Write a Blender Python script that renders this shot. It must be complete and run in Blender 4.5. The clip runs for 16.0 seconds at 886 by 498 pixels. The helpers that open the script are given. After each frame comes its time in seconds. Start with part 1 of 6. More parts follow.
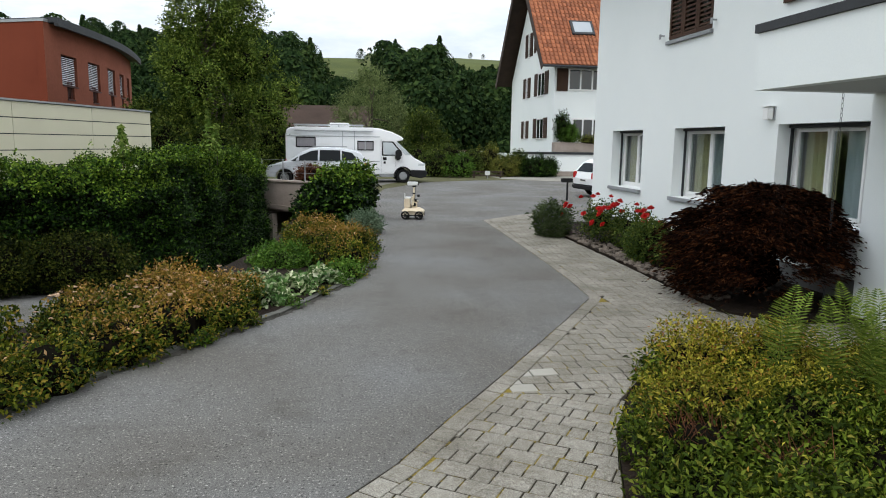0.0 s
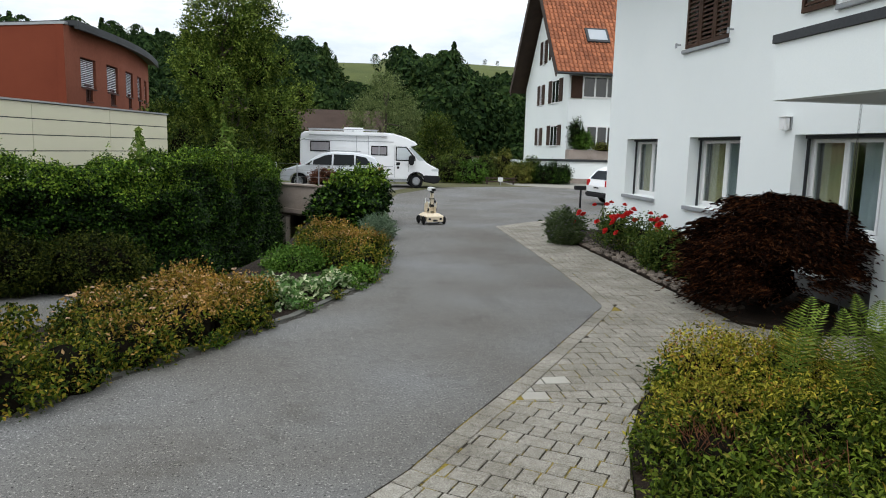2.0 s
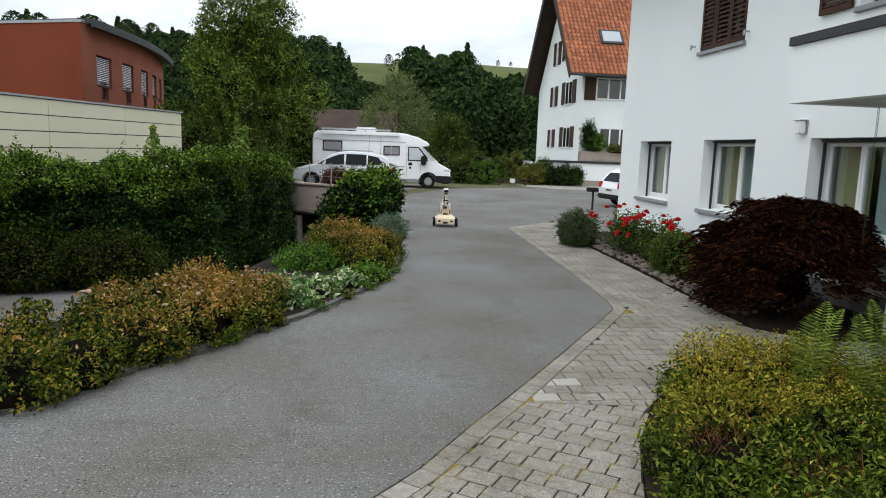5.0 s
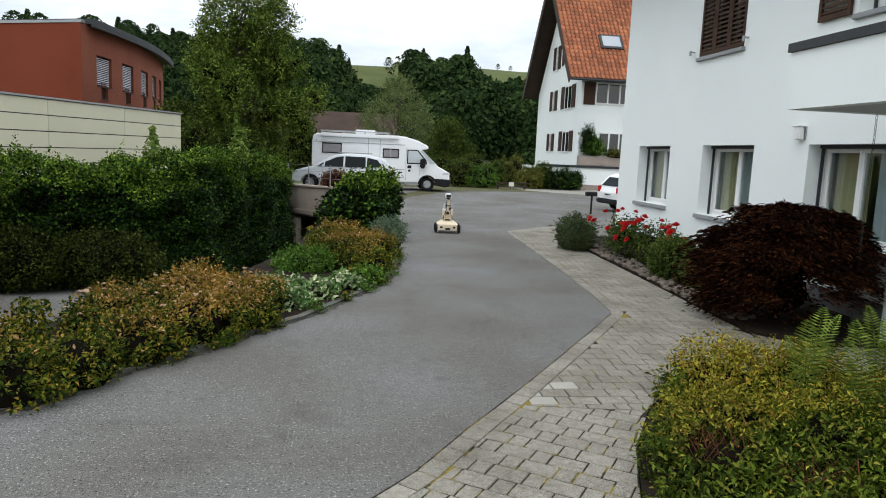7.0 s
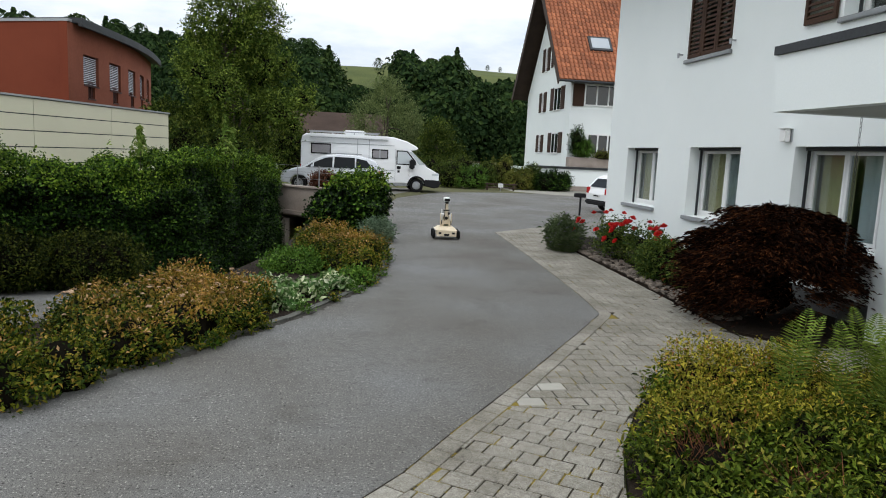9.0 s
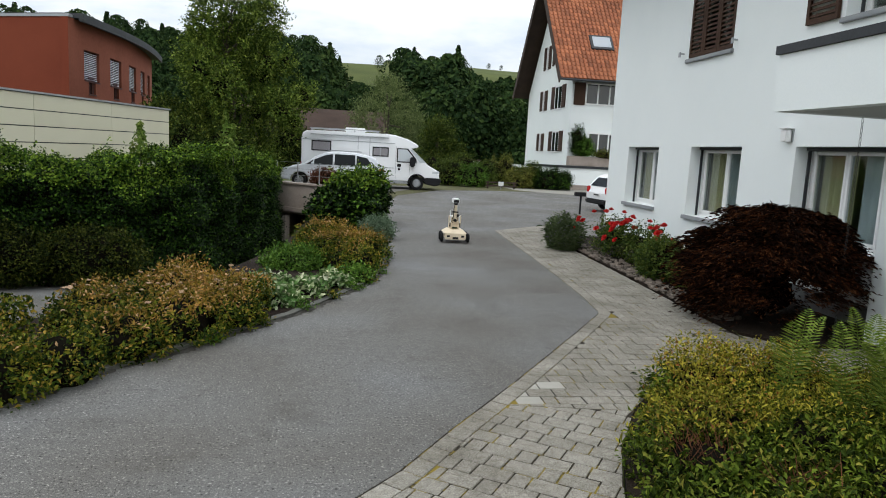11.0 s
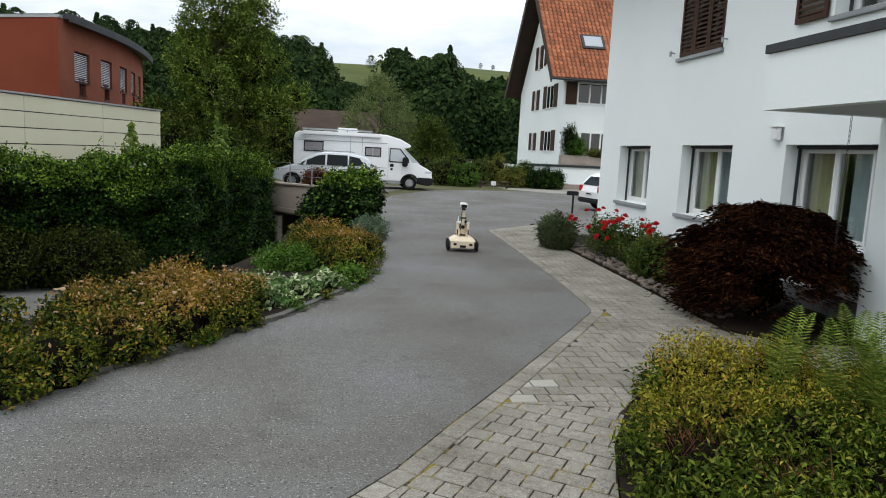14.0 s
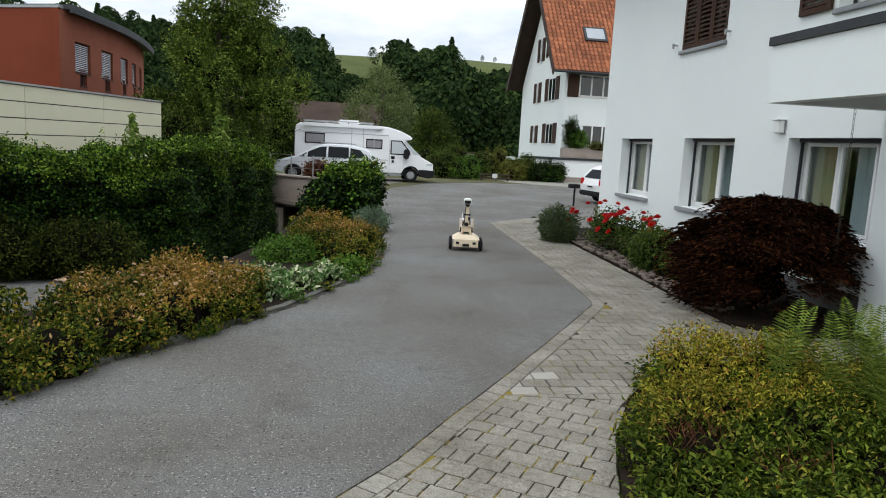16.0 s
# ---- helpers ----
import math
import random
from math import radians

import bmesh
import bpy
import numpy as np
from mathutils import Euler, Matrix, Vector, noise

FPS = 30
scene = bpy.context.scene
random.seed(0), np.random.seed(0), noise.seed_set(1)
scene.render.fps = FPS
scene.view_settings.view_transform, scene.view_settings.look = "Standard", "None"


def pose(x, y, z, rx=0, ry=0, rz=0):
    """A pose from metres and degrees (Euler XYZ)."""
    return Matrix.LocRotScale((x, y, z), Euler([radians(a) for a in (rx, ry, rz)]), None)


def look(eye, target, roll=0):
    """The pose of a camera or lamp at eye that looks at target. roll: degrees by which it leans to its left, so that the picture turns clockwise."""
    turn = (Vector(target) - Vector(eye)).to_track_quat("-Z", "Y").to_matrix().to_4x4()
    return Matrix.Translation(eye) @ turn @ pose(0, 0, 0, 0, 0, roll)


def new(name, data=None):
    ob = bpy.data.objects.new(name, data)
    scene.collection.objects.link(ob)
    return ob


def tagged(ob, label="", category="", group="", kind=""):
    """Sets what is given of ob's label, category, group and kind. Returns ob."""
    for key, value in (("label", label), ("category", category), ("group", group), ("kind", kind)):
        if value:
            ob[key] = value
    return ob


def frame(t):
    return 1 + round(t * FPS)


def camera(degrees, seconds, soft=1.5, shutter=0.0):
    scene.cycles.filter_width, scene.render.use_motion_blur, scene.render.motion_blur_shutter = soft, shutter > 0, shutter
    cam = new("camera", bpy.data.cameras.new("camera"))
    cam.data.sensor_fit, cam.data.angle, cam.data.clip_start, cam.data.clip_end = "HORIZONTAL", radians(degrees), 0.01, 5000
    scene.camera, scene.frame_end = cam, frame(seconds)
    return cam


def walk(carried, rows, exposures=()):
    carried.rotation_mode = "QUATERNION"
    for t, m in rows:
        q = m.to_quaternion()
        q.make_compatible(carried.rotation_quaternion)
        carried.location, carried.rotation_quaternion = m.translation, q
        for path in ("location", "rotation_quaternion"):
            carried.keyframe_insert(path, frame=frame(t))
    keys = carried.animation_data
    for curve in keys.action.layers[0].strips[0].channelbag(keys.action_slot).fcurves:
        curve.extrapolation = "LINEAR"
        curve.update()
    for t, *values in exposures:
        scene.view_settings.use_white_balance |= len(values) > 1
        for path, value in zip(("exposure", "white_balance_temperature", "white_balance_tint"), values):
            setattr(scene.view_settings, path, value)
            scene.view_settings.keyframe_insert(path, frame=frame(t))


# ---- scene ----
cam = camera(65.0, 16.0, soft=1.0)
PATH = [
    (0, (0.155, 0.226, 1.879), (0.473, 2.178, 1.579), 0.8),
    (0.5, (0.155, 0.233, 1.88), (0.475, 2.184, 1.578), 1.0),
    (1, (0.146, 0.226, 1.883), (0.46, 2.18, 1.594), 1.1),
    (1.5, (0.136, 0.231, 1.881), (0.42, 2.188, 1.586), 1.4),
    (2, (0.133, 0.211, 1.889), (0.418, 2.17, 1.604), 1.5),
    (2.5, (0.141, 0.211, 1.884), (0.419, 2.172, 1.603), 1.4),
    (3, (0.149, 0.217, 1.884), (0.427, 2.178, 1.609), 1.3),
    (3.5, (0.146, 0.229, 1.879), (0.415, 2.191, 1.599), 1.7),
    (4, (0.133, 0.216, 1.886), (0.39, 2.179, 1.6), 1.7),
    (6.5, (0.121, 0.212, 1.879), (0.377, 2.176, 1.601), 2.5),
    (7, (0.124, 0.207, 1.881), (0.382, 2.171, 1.606), 2.5),
    (7.5, (0.12, 0.196, 1.884), (0.381, 2.16, 1.613), 2.5),
    (8, (0.129, 0.203, 1.884), (0.387, 2.168, 1.615), 2.5),
    (8.5, (0.133, 0.199, 1.881), (0.403, 2.162, 1.611), 2.7),
    (9, (0.138, 0.213, 1.881), (0.426, 2.174, 1.61), 2.7),
    (11.5, (0.142, 0.22, 1.877), (0.43, 2.18, 1.6), 3.1),
    (12, (0.139, 0.211, 1.875), (0.433, 2.171, 1.603), 3.2),
    (12.5, (0.137, 0.211, 1.877), (0.444, 2.167, 1.592), 3.6),
    (13, (0.137, 0.211, 1.878), (0.445, 2.169, 1.611), 3.3),
    (13.5, (0.14, 0.215, 1.872), (0.446, 2.173, 1.602), 3.1),
    (14, (0.137, 0.199, 1.877), (0.445, 2.156, 1.601), 2.8),
    (14.5, (0.136, 0.209, 1.878), (0.443, 2.165, 1.596), 2.9),
    (15, (0.133, 0.21, 1.876), (0.438, 2.165, 1.582), 3.1),
    (15.5, (0.137, 0.209, 1.869), (0.443, 2.163, 1.568), 3.0),
    (16, (0.136, 0.211, 1.87), (0.442, 2.165, 1.573), 3.0),
]
walk(cam, [(t, look(eye, target, roll)) for t, eye, target, roll in PATH], [(0, 0.03), (7.5, 0.03), (9.0, -0.06), (16, -0.07)])

# ---- world, sun and exposure ----
scene.view_settings.exposure = 0.0
world = bpy.data.worlds.new("overcast_sky")
scene.world = world
world.use_nodes = True
wn, wl = world.node_tree.nodes, world.node_tree.links
wn.clear()
w_out = wn.new("ShaderNodeOutputWorld")
w_bg = wn.new("ShaderNodeBackground")
w_sky = wn.new("ShaderNodeTexSky")
w_sky.sky_type = "NISHITA"
w_sky.sun_disc = False
w_sky.sun_elevation = radians(52)
w_sky.sun_rotation = radians(200)
w_dim = wn.new("ShaderNodeMix")
w_dim.data_type, w_dim.blend_type = "RGBA", "MULTIPLY"
w_dim.inputs[0].default_value = 1.0
w_dim.inputs[7].default_value = (0.12, 0.12, 0.12, 1)
w_tc = wn.new("ShaderNodeTexCoord")
w_map = wn.new("ShaderNodeMapping")
w_map.inputs["Scale"].default_value = (1.0, 1.0, 3.2)
w_cl = wn.new("ShaderNodeTexNoise")
w_cl.inputs["Scale"].default_value = 2.6
w_cl.inputs["Detail"].default_value = 7
w_cl.inputs["Roughness"].default_value = 0.55
w_cr = wn.new("ShaderNodeValToRGB")
w_cr.color_ramp.elements[0].position, w_cr.color_ramp.elements[0].color = 0.38, (0.6, 0.7, 0.84, 1)
w_cr.color_ramp.elements[1].position, w_cr.color_ramp.elements[1].color = 0.58, (1.04, 1.06, 1.04, 1)
w_mix = wn.new("ShaderNodeMix")
w_mix.data_type = "RGBA"
w_mix.inputs[0].default_value = 0.9
wl.new(w_tc.outputs["Generated"], w_map.inputs[0])
wl.new(w_map.outputs[0], w_cl.inputs["Vector"])
wl.new(w_cl.outputs[0], w_cr.inputs[0])
wl.new(w_sky.outputs[0], w_dim.inputs[6])
wl.new(w_dim.outputs[2], w_mix.inputs[6])
wl.new(w_cr.outputs[0], w_mix.inputs[7])
wl.new(w_mix.outputs[2], w_bg.inputs[0])
w_bg.inputs[1].default_value = 1.0
w_sep = wn.new("ShaderNodeSeparateXYZ")
wl.new(w_tc.outputs["Generated"], w_sep.inputs[0])
w_grad = wn.new("ShaderNodeMapRange")
w_grad.inputs["From Min"].default_value, w_grad.inputs["From Max"].default_value = 0.0, 1.0
w_grad.inputs["To Min"].default_value, w_grad.inputs["To Max"].default_value = 0.95, 2.5
wl.new(w_sep.outputs[2], w_grad.inputs[0])
wl.new(w_grad.outputs[0], w_bg.inputs[1])
wl.new(w_bg.outputs[0], w_out.inputs[0])
sun = new("sun", bpy.data.lights.new("sun", "SUN"))
sun.data.energy, sun.data.angle, sun.data.color = 0.5, radians(25), (1.0, 0.97, 0.92)
sun.matrix_world = look((0, 0, 60), (0.6 * 20, 0.8 * 20, 60 - 28))

# ---- materials ----
MATS = {}


def link_noise(nt, scale, detail=4, rough=0.6, coord="Object"):
    tc, tx = nt.nodes.new("ShaderNodeTexCoord"), nt.nodes.new("ShaderNodeTexNoise")
    tx.inputs["Scale"].default_value, tx.inputs["Detail"].default_value, tx.inputs["Roughness"].default_value = scale, detail, rough
    nt.links.new(tc.outputs[coord], tx.inputs["Vector"])
    return tx.outputs[0]


def ramp(nt, src, stops):
    r = nt.nodes.new("ShaderNodeValToRGB")
    els = r.color_ramp.elements
    while len(els) < len(stops):
        els.new(0.5)
    for e, (p, c) in zip(els, stops):
        e.position, e.color = p, (*c, 1)
    nt.links.new(src, r.inputs[0])
    return r.outputs[0]


def mixc(nt, fac, a, b, mode="MIX"):
    m = nt.nodes.new("ShaderNodeMix")
    m.data_type, m.blend_type = "RGBA", mode
    for k, v in ((0, fac), (6, a), (7, b)):
        if isinstance(v, (int, float)):
            m.inputs[k].default_value = v
        elif isinstance(v, tuple):
            m.inputs[k].default_value = (*v, 1)
        else:
            nt.links.new(v, m.inputs[k])
    return m.outputs[2]


def bumped(nt, src, strength, dist=0.01):
    b = nt.nodes.new("ShaderNodeBump")
    b.inputs["Strength"].default_value, b.inputs["Distance"].default_value = strength, dist
    nt.links.new(src, b.inputs["Height"])
    return b.outputs[0]


def mat(name, dark, light, big=0.6, fine=25.0, rough=0.8, bump=0.25, dist=0.006, metal=0.0, spec=0.4, island=0.0, per_object=0.0, coat=0.0):
    """A surface with large stains and fine grain between two colours."""
    if name in MATS:
        return MATS[name]
    m = bpy.data.materials.new(name)
    m.use_nodes = True
    nt = m.node_tree
    p = nt.nodes["Principled BSDF"]
    a, b = link_noise(nt, big, 5), link_noise(nt, fine, 3)
    col = mixc(nt, 0.35, ramp(nt, a, [(0.3, dark), (0.7, light)]), ramp(nt, b, [(0.3, dark), (0.7, light)]))
    for amount, node, out in ((island, "ShaderNodeNewGeometry", "Random Per Island"), (per_object, "ShaderNodeObjectInfo", "Random")):
        if amount:
            g = nt.nodes.new(node)
            lo, hi = 1 - amount, 1 + amount
            col = mixc(nt, 1.0, col, ramp(nt, g.outputs[out], [(0, (lo, lo, lo)), (1, (hi, hi, hi))]), "MULTIPLY")
    nt.links.new(col, p.inputs["Base Color"])
    p.inputs["Roughness"].default_value, p.inputs["Metallic"].default_value = rough, metal
    p.inputs["Specular IOR Level"].default_value, p.inputs["Coat Weight"].default_value = spec, coat
    if bump:
        nt.links.new(bumped(nt, b, bump, dist), p.inputs["Normal"])
    MATS[name] = m
    return m


def leaf_mat(name, stops, rough=0.6, through_light=0.18, spec=0.08):
    """Leaves: each one takes its own tone from the stops."""
    m = bpy.data.materials.new(name)
    m.use_nodes = True
    nt = m.node_tree
    p = nt.nodes["Principled BSDF"]
    g = nt.nodes.new("ShaderNodeNewGeometry")
    col = ramp(nt, g.outputs["Random Per Island"], stops)
    patch = ramp(nt, link_noise(nt, 1.3, 3), [(0.3, (0.6, 0.63, 0.6)), (0.7, (1.3, 1.26, 1.15))])
    col = mixc(nt, 1.0, col, patch, "MULTIPLY")
    nt.links.new(col, p.inputs["Base Color"])
    p.inputs["Roughness"].default_value, p.inputs["Specular IOR Level"].default_value = rough, spec
    t = nt.nodes.new("ShaderNodeBsdfTranslucent")
    nt.links.new(col, t.inputs[0])
    mx = nt.nodes.new("ShaderNodeMixShader")
    mx.inputs[0].default_value = through_light
    nt.links.new(p.outputs[0], mx.inputs[1])
    nt.links.new(t.outputs[0], mx.inputs[2])
    nt.links.new(mx.outputs[0], nt.nodes["Material Output"].inputs[0])
    return m


def glass_mat(name, tint, rough=0.02, least=0.06):
    """A clear pane: seen through, with a mirror that grows towards grazing."""
    m = bpy.data.materials.new(name)
    m.use_nodes = True
    nt = m.node_tree
    nt.nodes.remove(nt.nodes["Principled BSDF"])
    tr, gl, fc, mx, pw, ad = (nt.nodes.new(k) for k in ("ShaderNodeBsdfTransparent", "ShaderNodeBsdfGlossy", "ShaderNodeLayerWeight", "ShaderNodeMixShader", "ShaderNodeMath", "ShaderNodeMath"))
    tr.inputs[0].default_value = (*tint, 1)
    gl.inputs["Roughness"].default_value = rough
    pw.operation, pw.inputs[1].default_value = "POWER", 4.0
    ad.operation, ad.inputs[1].default_value, ad.use_clamp = "ADD", least, True
    nt.links.new(fc.outputs["Facing"], pw.inputs[0])
    nt.links.new(pw.outputs[0], ad.inputs[0])
    nt.links.new(ad.outputs[0], mx.inputs[0])
    nt.links.new(tr.outputs[0], mx.inputs[1])
    nt.links.new(gl.outputs[0], mx.inputs[2])
    nt.links.new(mx.outputs[0], nt.nodes["Material Output"].inputs[0])
    return m


def opaque_glass_mat(name, c, mirror):
    """Tinted glass before a dark inside; a pale c paints sky reflection into the pane."""
    m = bpy.data.materials.new(name)
    m.use_nodes = True
    p = m.node_tree.nodes["Principled BSDF"]
    p.inputs["Base Color"].default_value = (*c, 1)
    p.inputs["Roughness"].default_value, p.inputs["Specular IOR Level"].default_value = 0.04, mirror
    return m


RENDER_WHITE = mat("white_render", (0.73, 0.765, 0.76), (0.8, 0.83, 0.82), 0.35, 60, 0.9, 0.3, 0.003, spec=0.2)


def asphalt_mat():
    """Rolled asphalt: pale and dark grit, wide worn lanes and damp stains."""
    m = bpy.data.materials.new("asphalt")
    m.use_nodes = True
    nt = m.node_tree
    p = nt.nodes["Principled BSDF"]
    lanes = ramp(nt, link_noise(nt, 0.5, 2, 0.45), [(0.3, (0.1, 0.092, 0.081)), (0.48, (0.122, 0.117, 0.108)), (0.7, (0.146, 0.145, 0.143))])
    stains = ramp(nt, link_noise(nt, 1.7, 6, 0.65), [(0.33, (0.82, 0.81, 0.79)), (0.46, (1, 1, 1))])
    grit = ramp(nt, link_noise(nt, 120, 4, 0.8), [(0.36, (0.5, 0.5, 0.5)), (0.5, (0.95, 0.95, 0.95)), (0.66, (1.8, 1.8, 1.8))])
    blots = ramp(nt, link_noise(nt, 12, 3, 0.6), [(0.3, (0.86, 0.86, 0.86)), (0.65, (1.08, 1.08, 1.08))])
    col = mixc(nt, 1.0, mixc(nt, 1.0, mixc(nt, 1.0, lanes, stains, "MULTIPLY"), grit, "MULTIPLY"), blots, "MULTIPLY")
    chips = ramp(nt, link_noise(nt, 55, 1, 0.5), [(0.3, (0.3, 0.3, 0.3)), (0.37, (1, 1, 1)), (0.63, (1, 1, 1)), (0.69, (2.2, 2.2, 2.15))])
    col = mixc(nt, 1.0, col, chips, "MULTIPLY")
    nt.links.new(col, p.inputs["Base Color"])
    p.inputs["Roughness"].default_value, p.inputs["Specular IOR Level"].default_value = 0.85, 0.2
    nt.links.new(bumped(nt, link_noise(nt, 120, 3, 0.7), 0.35, 0.004), p.inputs["Normal"])
    return m


ASPHALT = asphalt_mat()
SOIL = mat("soil", (0.009, 0.006, 0.0045), (0.028, 0.02, 0.014), 2, 30, 0.95, 0.9, 0.03, spec=0.1)
CONCRETE = mat("concrete", (0.19, 0.15, 0.125), (0.4, 0.34, 0.3), 0.9, 25, 0.9, 0.3, 0.005, spec=0.2)
STONE = mat("stone", (0.06, 0.046, 0.036), (0.19, 0.155, 0.125), 5, 40, 0.9, 0.5, 0.01, per_object=0.35)


def paver_mat(name, stain_dark, stain_light, vary):
    """Cast concrete block: washed grit of pale and dark grains, brownish stains, a tone of its own for each block."""
    m = bpy.data.materials.new(name)
    m.use_nodes = True
    nt = m.node_tree
    p = nt.nodes["Principled BSDF"]
    stain = ramp(nt, link_noise(nt, 1.5, 5, 0.6), [(0.32, stain_dark), (0.62, stain_light)])
    grit = ramp(nt, link_noise(nt, 130, 3, 0.75), [(0.34, (0.45, 0.44, 0.42)), (0.5, (0.98, 0.98, 0.98)), (0.66, (1.6, 1.6, 1.58))])
    worn = ramp(nt, link_noise(nt, 22, 4, 0.7), [(0.3, (0.72, 0.7, 0.67)), (0.6, (1.06, 1.06, 1.06))])
    col = mixc(nt, 1.0, mixc(nt, 1.0, stain, grit, "MULTIPLY"), worn, "MULTIPLY")
    for node, out in (("ShaderNodeNewGeometry", "Random Per Island"), ("ShaderNodeObjectInfo", "Random")):
        g = nt.nodes.new(node)
        col = mixc(nt, 1.0, col, ramp(nt, g.outputs[out], [(0, (1 - vary, 1 - vary, 1 - vary * 1.1)), (1, (1 + vary, 1 + vary, 1 + vary))]), "MULTIPLY")
    nt.links.new(col, p.inputs["Base Color"])
    p.inputs["Roughness"].default_value, p.inputs["Specular IOR Level"].default_value = 0.9, 0.2
    nt.links.new(bumped(nt, link_noise(nt, 110, 3, 0.7), 0.8, 0.006), p.inputs["Normal"])
    return m


def joint_mat():
    """Joints between blocks: dark sand with patches of ochre moss."""
    m = bpy.data.materials.new("joint_moss")
    m.use_nodes = True
    nt = m.node_tree
    p = nt.nodes["Principled BSDF"]
    sand = ramp(nt, link_noise(nt, 40, 3), [(0.3, (0.012, 0.01, 0.008)), (0.7, (0.05, 0.042, 0.03))])
    moss = ramp(nt, link_noise(nt, 70, 3), [(0.3, (0.12, 0.085, 0.012)), (0.7, (0.27, 0.205, 0.045))])
    where = ramp(nt, link_noise(nt, 3.6, 4, 0.7), [(0.5, (0, 0, 0)), (0.58, (1, 1, 1))])
    nt.links.new(mixc(nt, where, sand, moss), p.inputs["Base Color"])
    p.inputs["Roughness"].default_value, p.inputs["Specular IOR Level"].default_value = 0.95, 0.1
    nt.links.new(bumped(nt, link_noise(nt, 90, 3), 0.8, 0.01), p.inputs["Normal"])
    return m


PAVER = paver_mat("paver", (0.172, 0.157, 0.13), (0.275, 0.258, 0.224), 0.07)
PALE_PAVER = mat("pale_paver", (0.27, 0.255, 0.22), (0.38, 0.365, 0.32), 2.2, 110, 0.9, 0.6, 0.006, spec=0.2)
MOSS = joint_mat()
GRASS = mat("grass", (0.045, 0.06, 0.018), (0.1, 0.115, 0.035), 0.05, 6, 0.95, 0.5, 0.05, spec=0.1)
MEADOW = GRASS
RED_RENDER = mat("red_render", (0.15, 0.034, 0.018), (0.215, 0.052, 0.027), 0.3, 30, 0.9, 0.3, 0.004, spec=0.15)
DARK_RED = mat("dark_red_frame", (0.045, 0.015, 0.012), (0.08, 0.025, 0.018), 1, 30, 0.7, 0.1)
DRY_GRASS = mat("dry_grass", (0.06, 0.06, 0.03), (0.12, 0.115, 0.06), 0.9, 30, 0.95, 0.8, 0.03, spec=0.1)
CREAM = mat("cream_panel", (0.56, 0.53, 0.39), (0.66, 0.62, 0.47), 0.25, 40, 0.7, 0.08, 0.003, per_object=0.03)
DARK_METAL = mat("dark_metal", (0.02, 0.022, 0.025), (0.045, 0.048, 0.052), 1.0, 30, 0.6, 0.05, spec=0.3)
GREY_METAL = mat("grey_metal", (0.3, 0.31, 0.32), (0.42, 0.43, 0.44), 2.0, 30, 0.45, 0.05, metal=0.7)
BROWN_WOOD = mat("brown_wood", (0.03, 0.016, 0.01), (0.07, 0.036, 0.022), 1.5, 40, 0.75, 0.3, 0.003, spec=0.2)
BARGE_WOOD = mat("barge_wood", (0.025, 0.015, 0.011), (0.06, 0.035, 0.025), 1.5, 20, 0.8, 0.3)
TILE = mat("roof_tile", (0.2, 0.062, 0.028), (0.4, 0.14, 0.062), 0.5, 14, 0.85, 0.3, island=0.28, per_object=0.2)
OLD_TILE = mat("old_tile", (0.07, 0.045, 0.035), (0.13, 0.085, 0.065), 0.5, 10, 0.9, 0.3)
FRAME_WHITE = mat("frame_white", (0.72, 0.72, 0.71), (0.8, 0.8, 0.79), 1, 40, 0.4, 0.03)
SILL_STONE = mat("sill_stone", (0.22, 0.23, 0.24), (0.32, 0.33, 0.34), 2, 60, 0.7, 0.2)
PLINTH = mat("plinth_paint", (0.1, 0.1, 0.1), (0.16, 0.16, 0.16), 0.8, 30, 0.9, 0.3)
CURTAIN = mat("curtain_cloth", (0.5, 0.44, 0.24), (0.62, 0.56, 0.34), 1.0, 60, 0.95, 0.2)
VOILE = mat("voile_cloth", (0.5, 0.54, 0.55), (0.65, 0.68, 0.69), 1.0, 60, 0.95, 0.2)
ROOM = mat("room_paint", (0.3, 0.28, 0.25), (0.38, 0.36, 0.32), 0.5, 20, 0.9, 0.1)
BARK = mat("bark", (0.045, 0.035, 0.026), (0.11, 0.09, 0.07), 3, 25, 0.95, 0.8, 0.02)
# Near-black twigs: shade inside foliage put into colour; red one serves limbs too.
TWIG_SHADE = mat("twig", (0.004, 0.004, 0.003), (0.012, 0.01, 0.007), 3, 25, 1.0, 0.6, 0.02, spec=0.0)
RED_TWIG_SHADE = mat("red_twig_shade", (0.004, 0.002, 0.002), (0.01, 0.005, 0.004), 3, 25, 1.0, 0.6, 0.02, spec=0.0)
GLASS = glass_mat("window_glass", (0.8, 0.84, 0.84))
CAR_GLASS = opaque_glass_mat("car_glass", (0.01, 0.013, 0.015), 0.12)
DARK_GLASS = opaque_glass_mat("dark_glass", (0.025, 0.028, 0.03), 0.8)

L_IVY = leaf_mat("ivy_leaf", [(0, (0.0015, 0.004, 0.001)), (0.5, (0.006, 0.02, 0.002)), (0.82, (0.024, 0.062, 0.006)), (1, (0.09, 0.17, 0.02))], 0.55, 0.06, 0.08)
L_MOUND = leaf_mat("mound_leaf", [(0, (0.003, 0.007, 0.001)), (0.55, (0.02, 0.032, 0.004)), (1, (0.1, 0.11, 0.018))], 0.6, 0.08, 0.06)
L_SPROUT = leaf_mat("sprout_leaf", [(0, (0.07, 0.13, 0.02)), (0.6, (0.17, 0.25, 0.05)), (1, (0.3, 0.36, 0.1))])

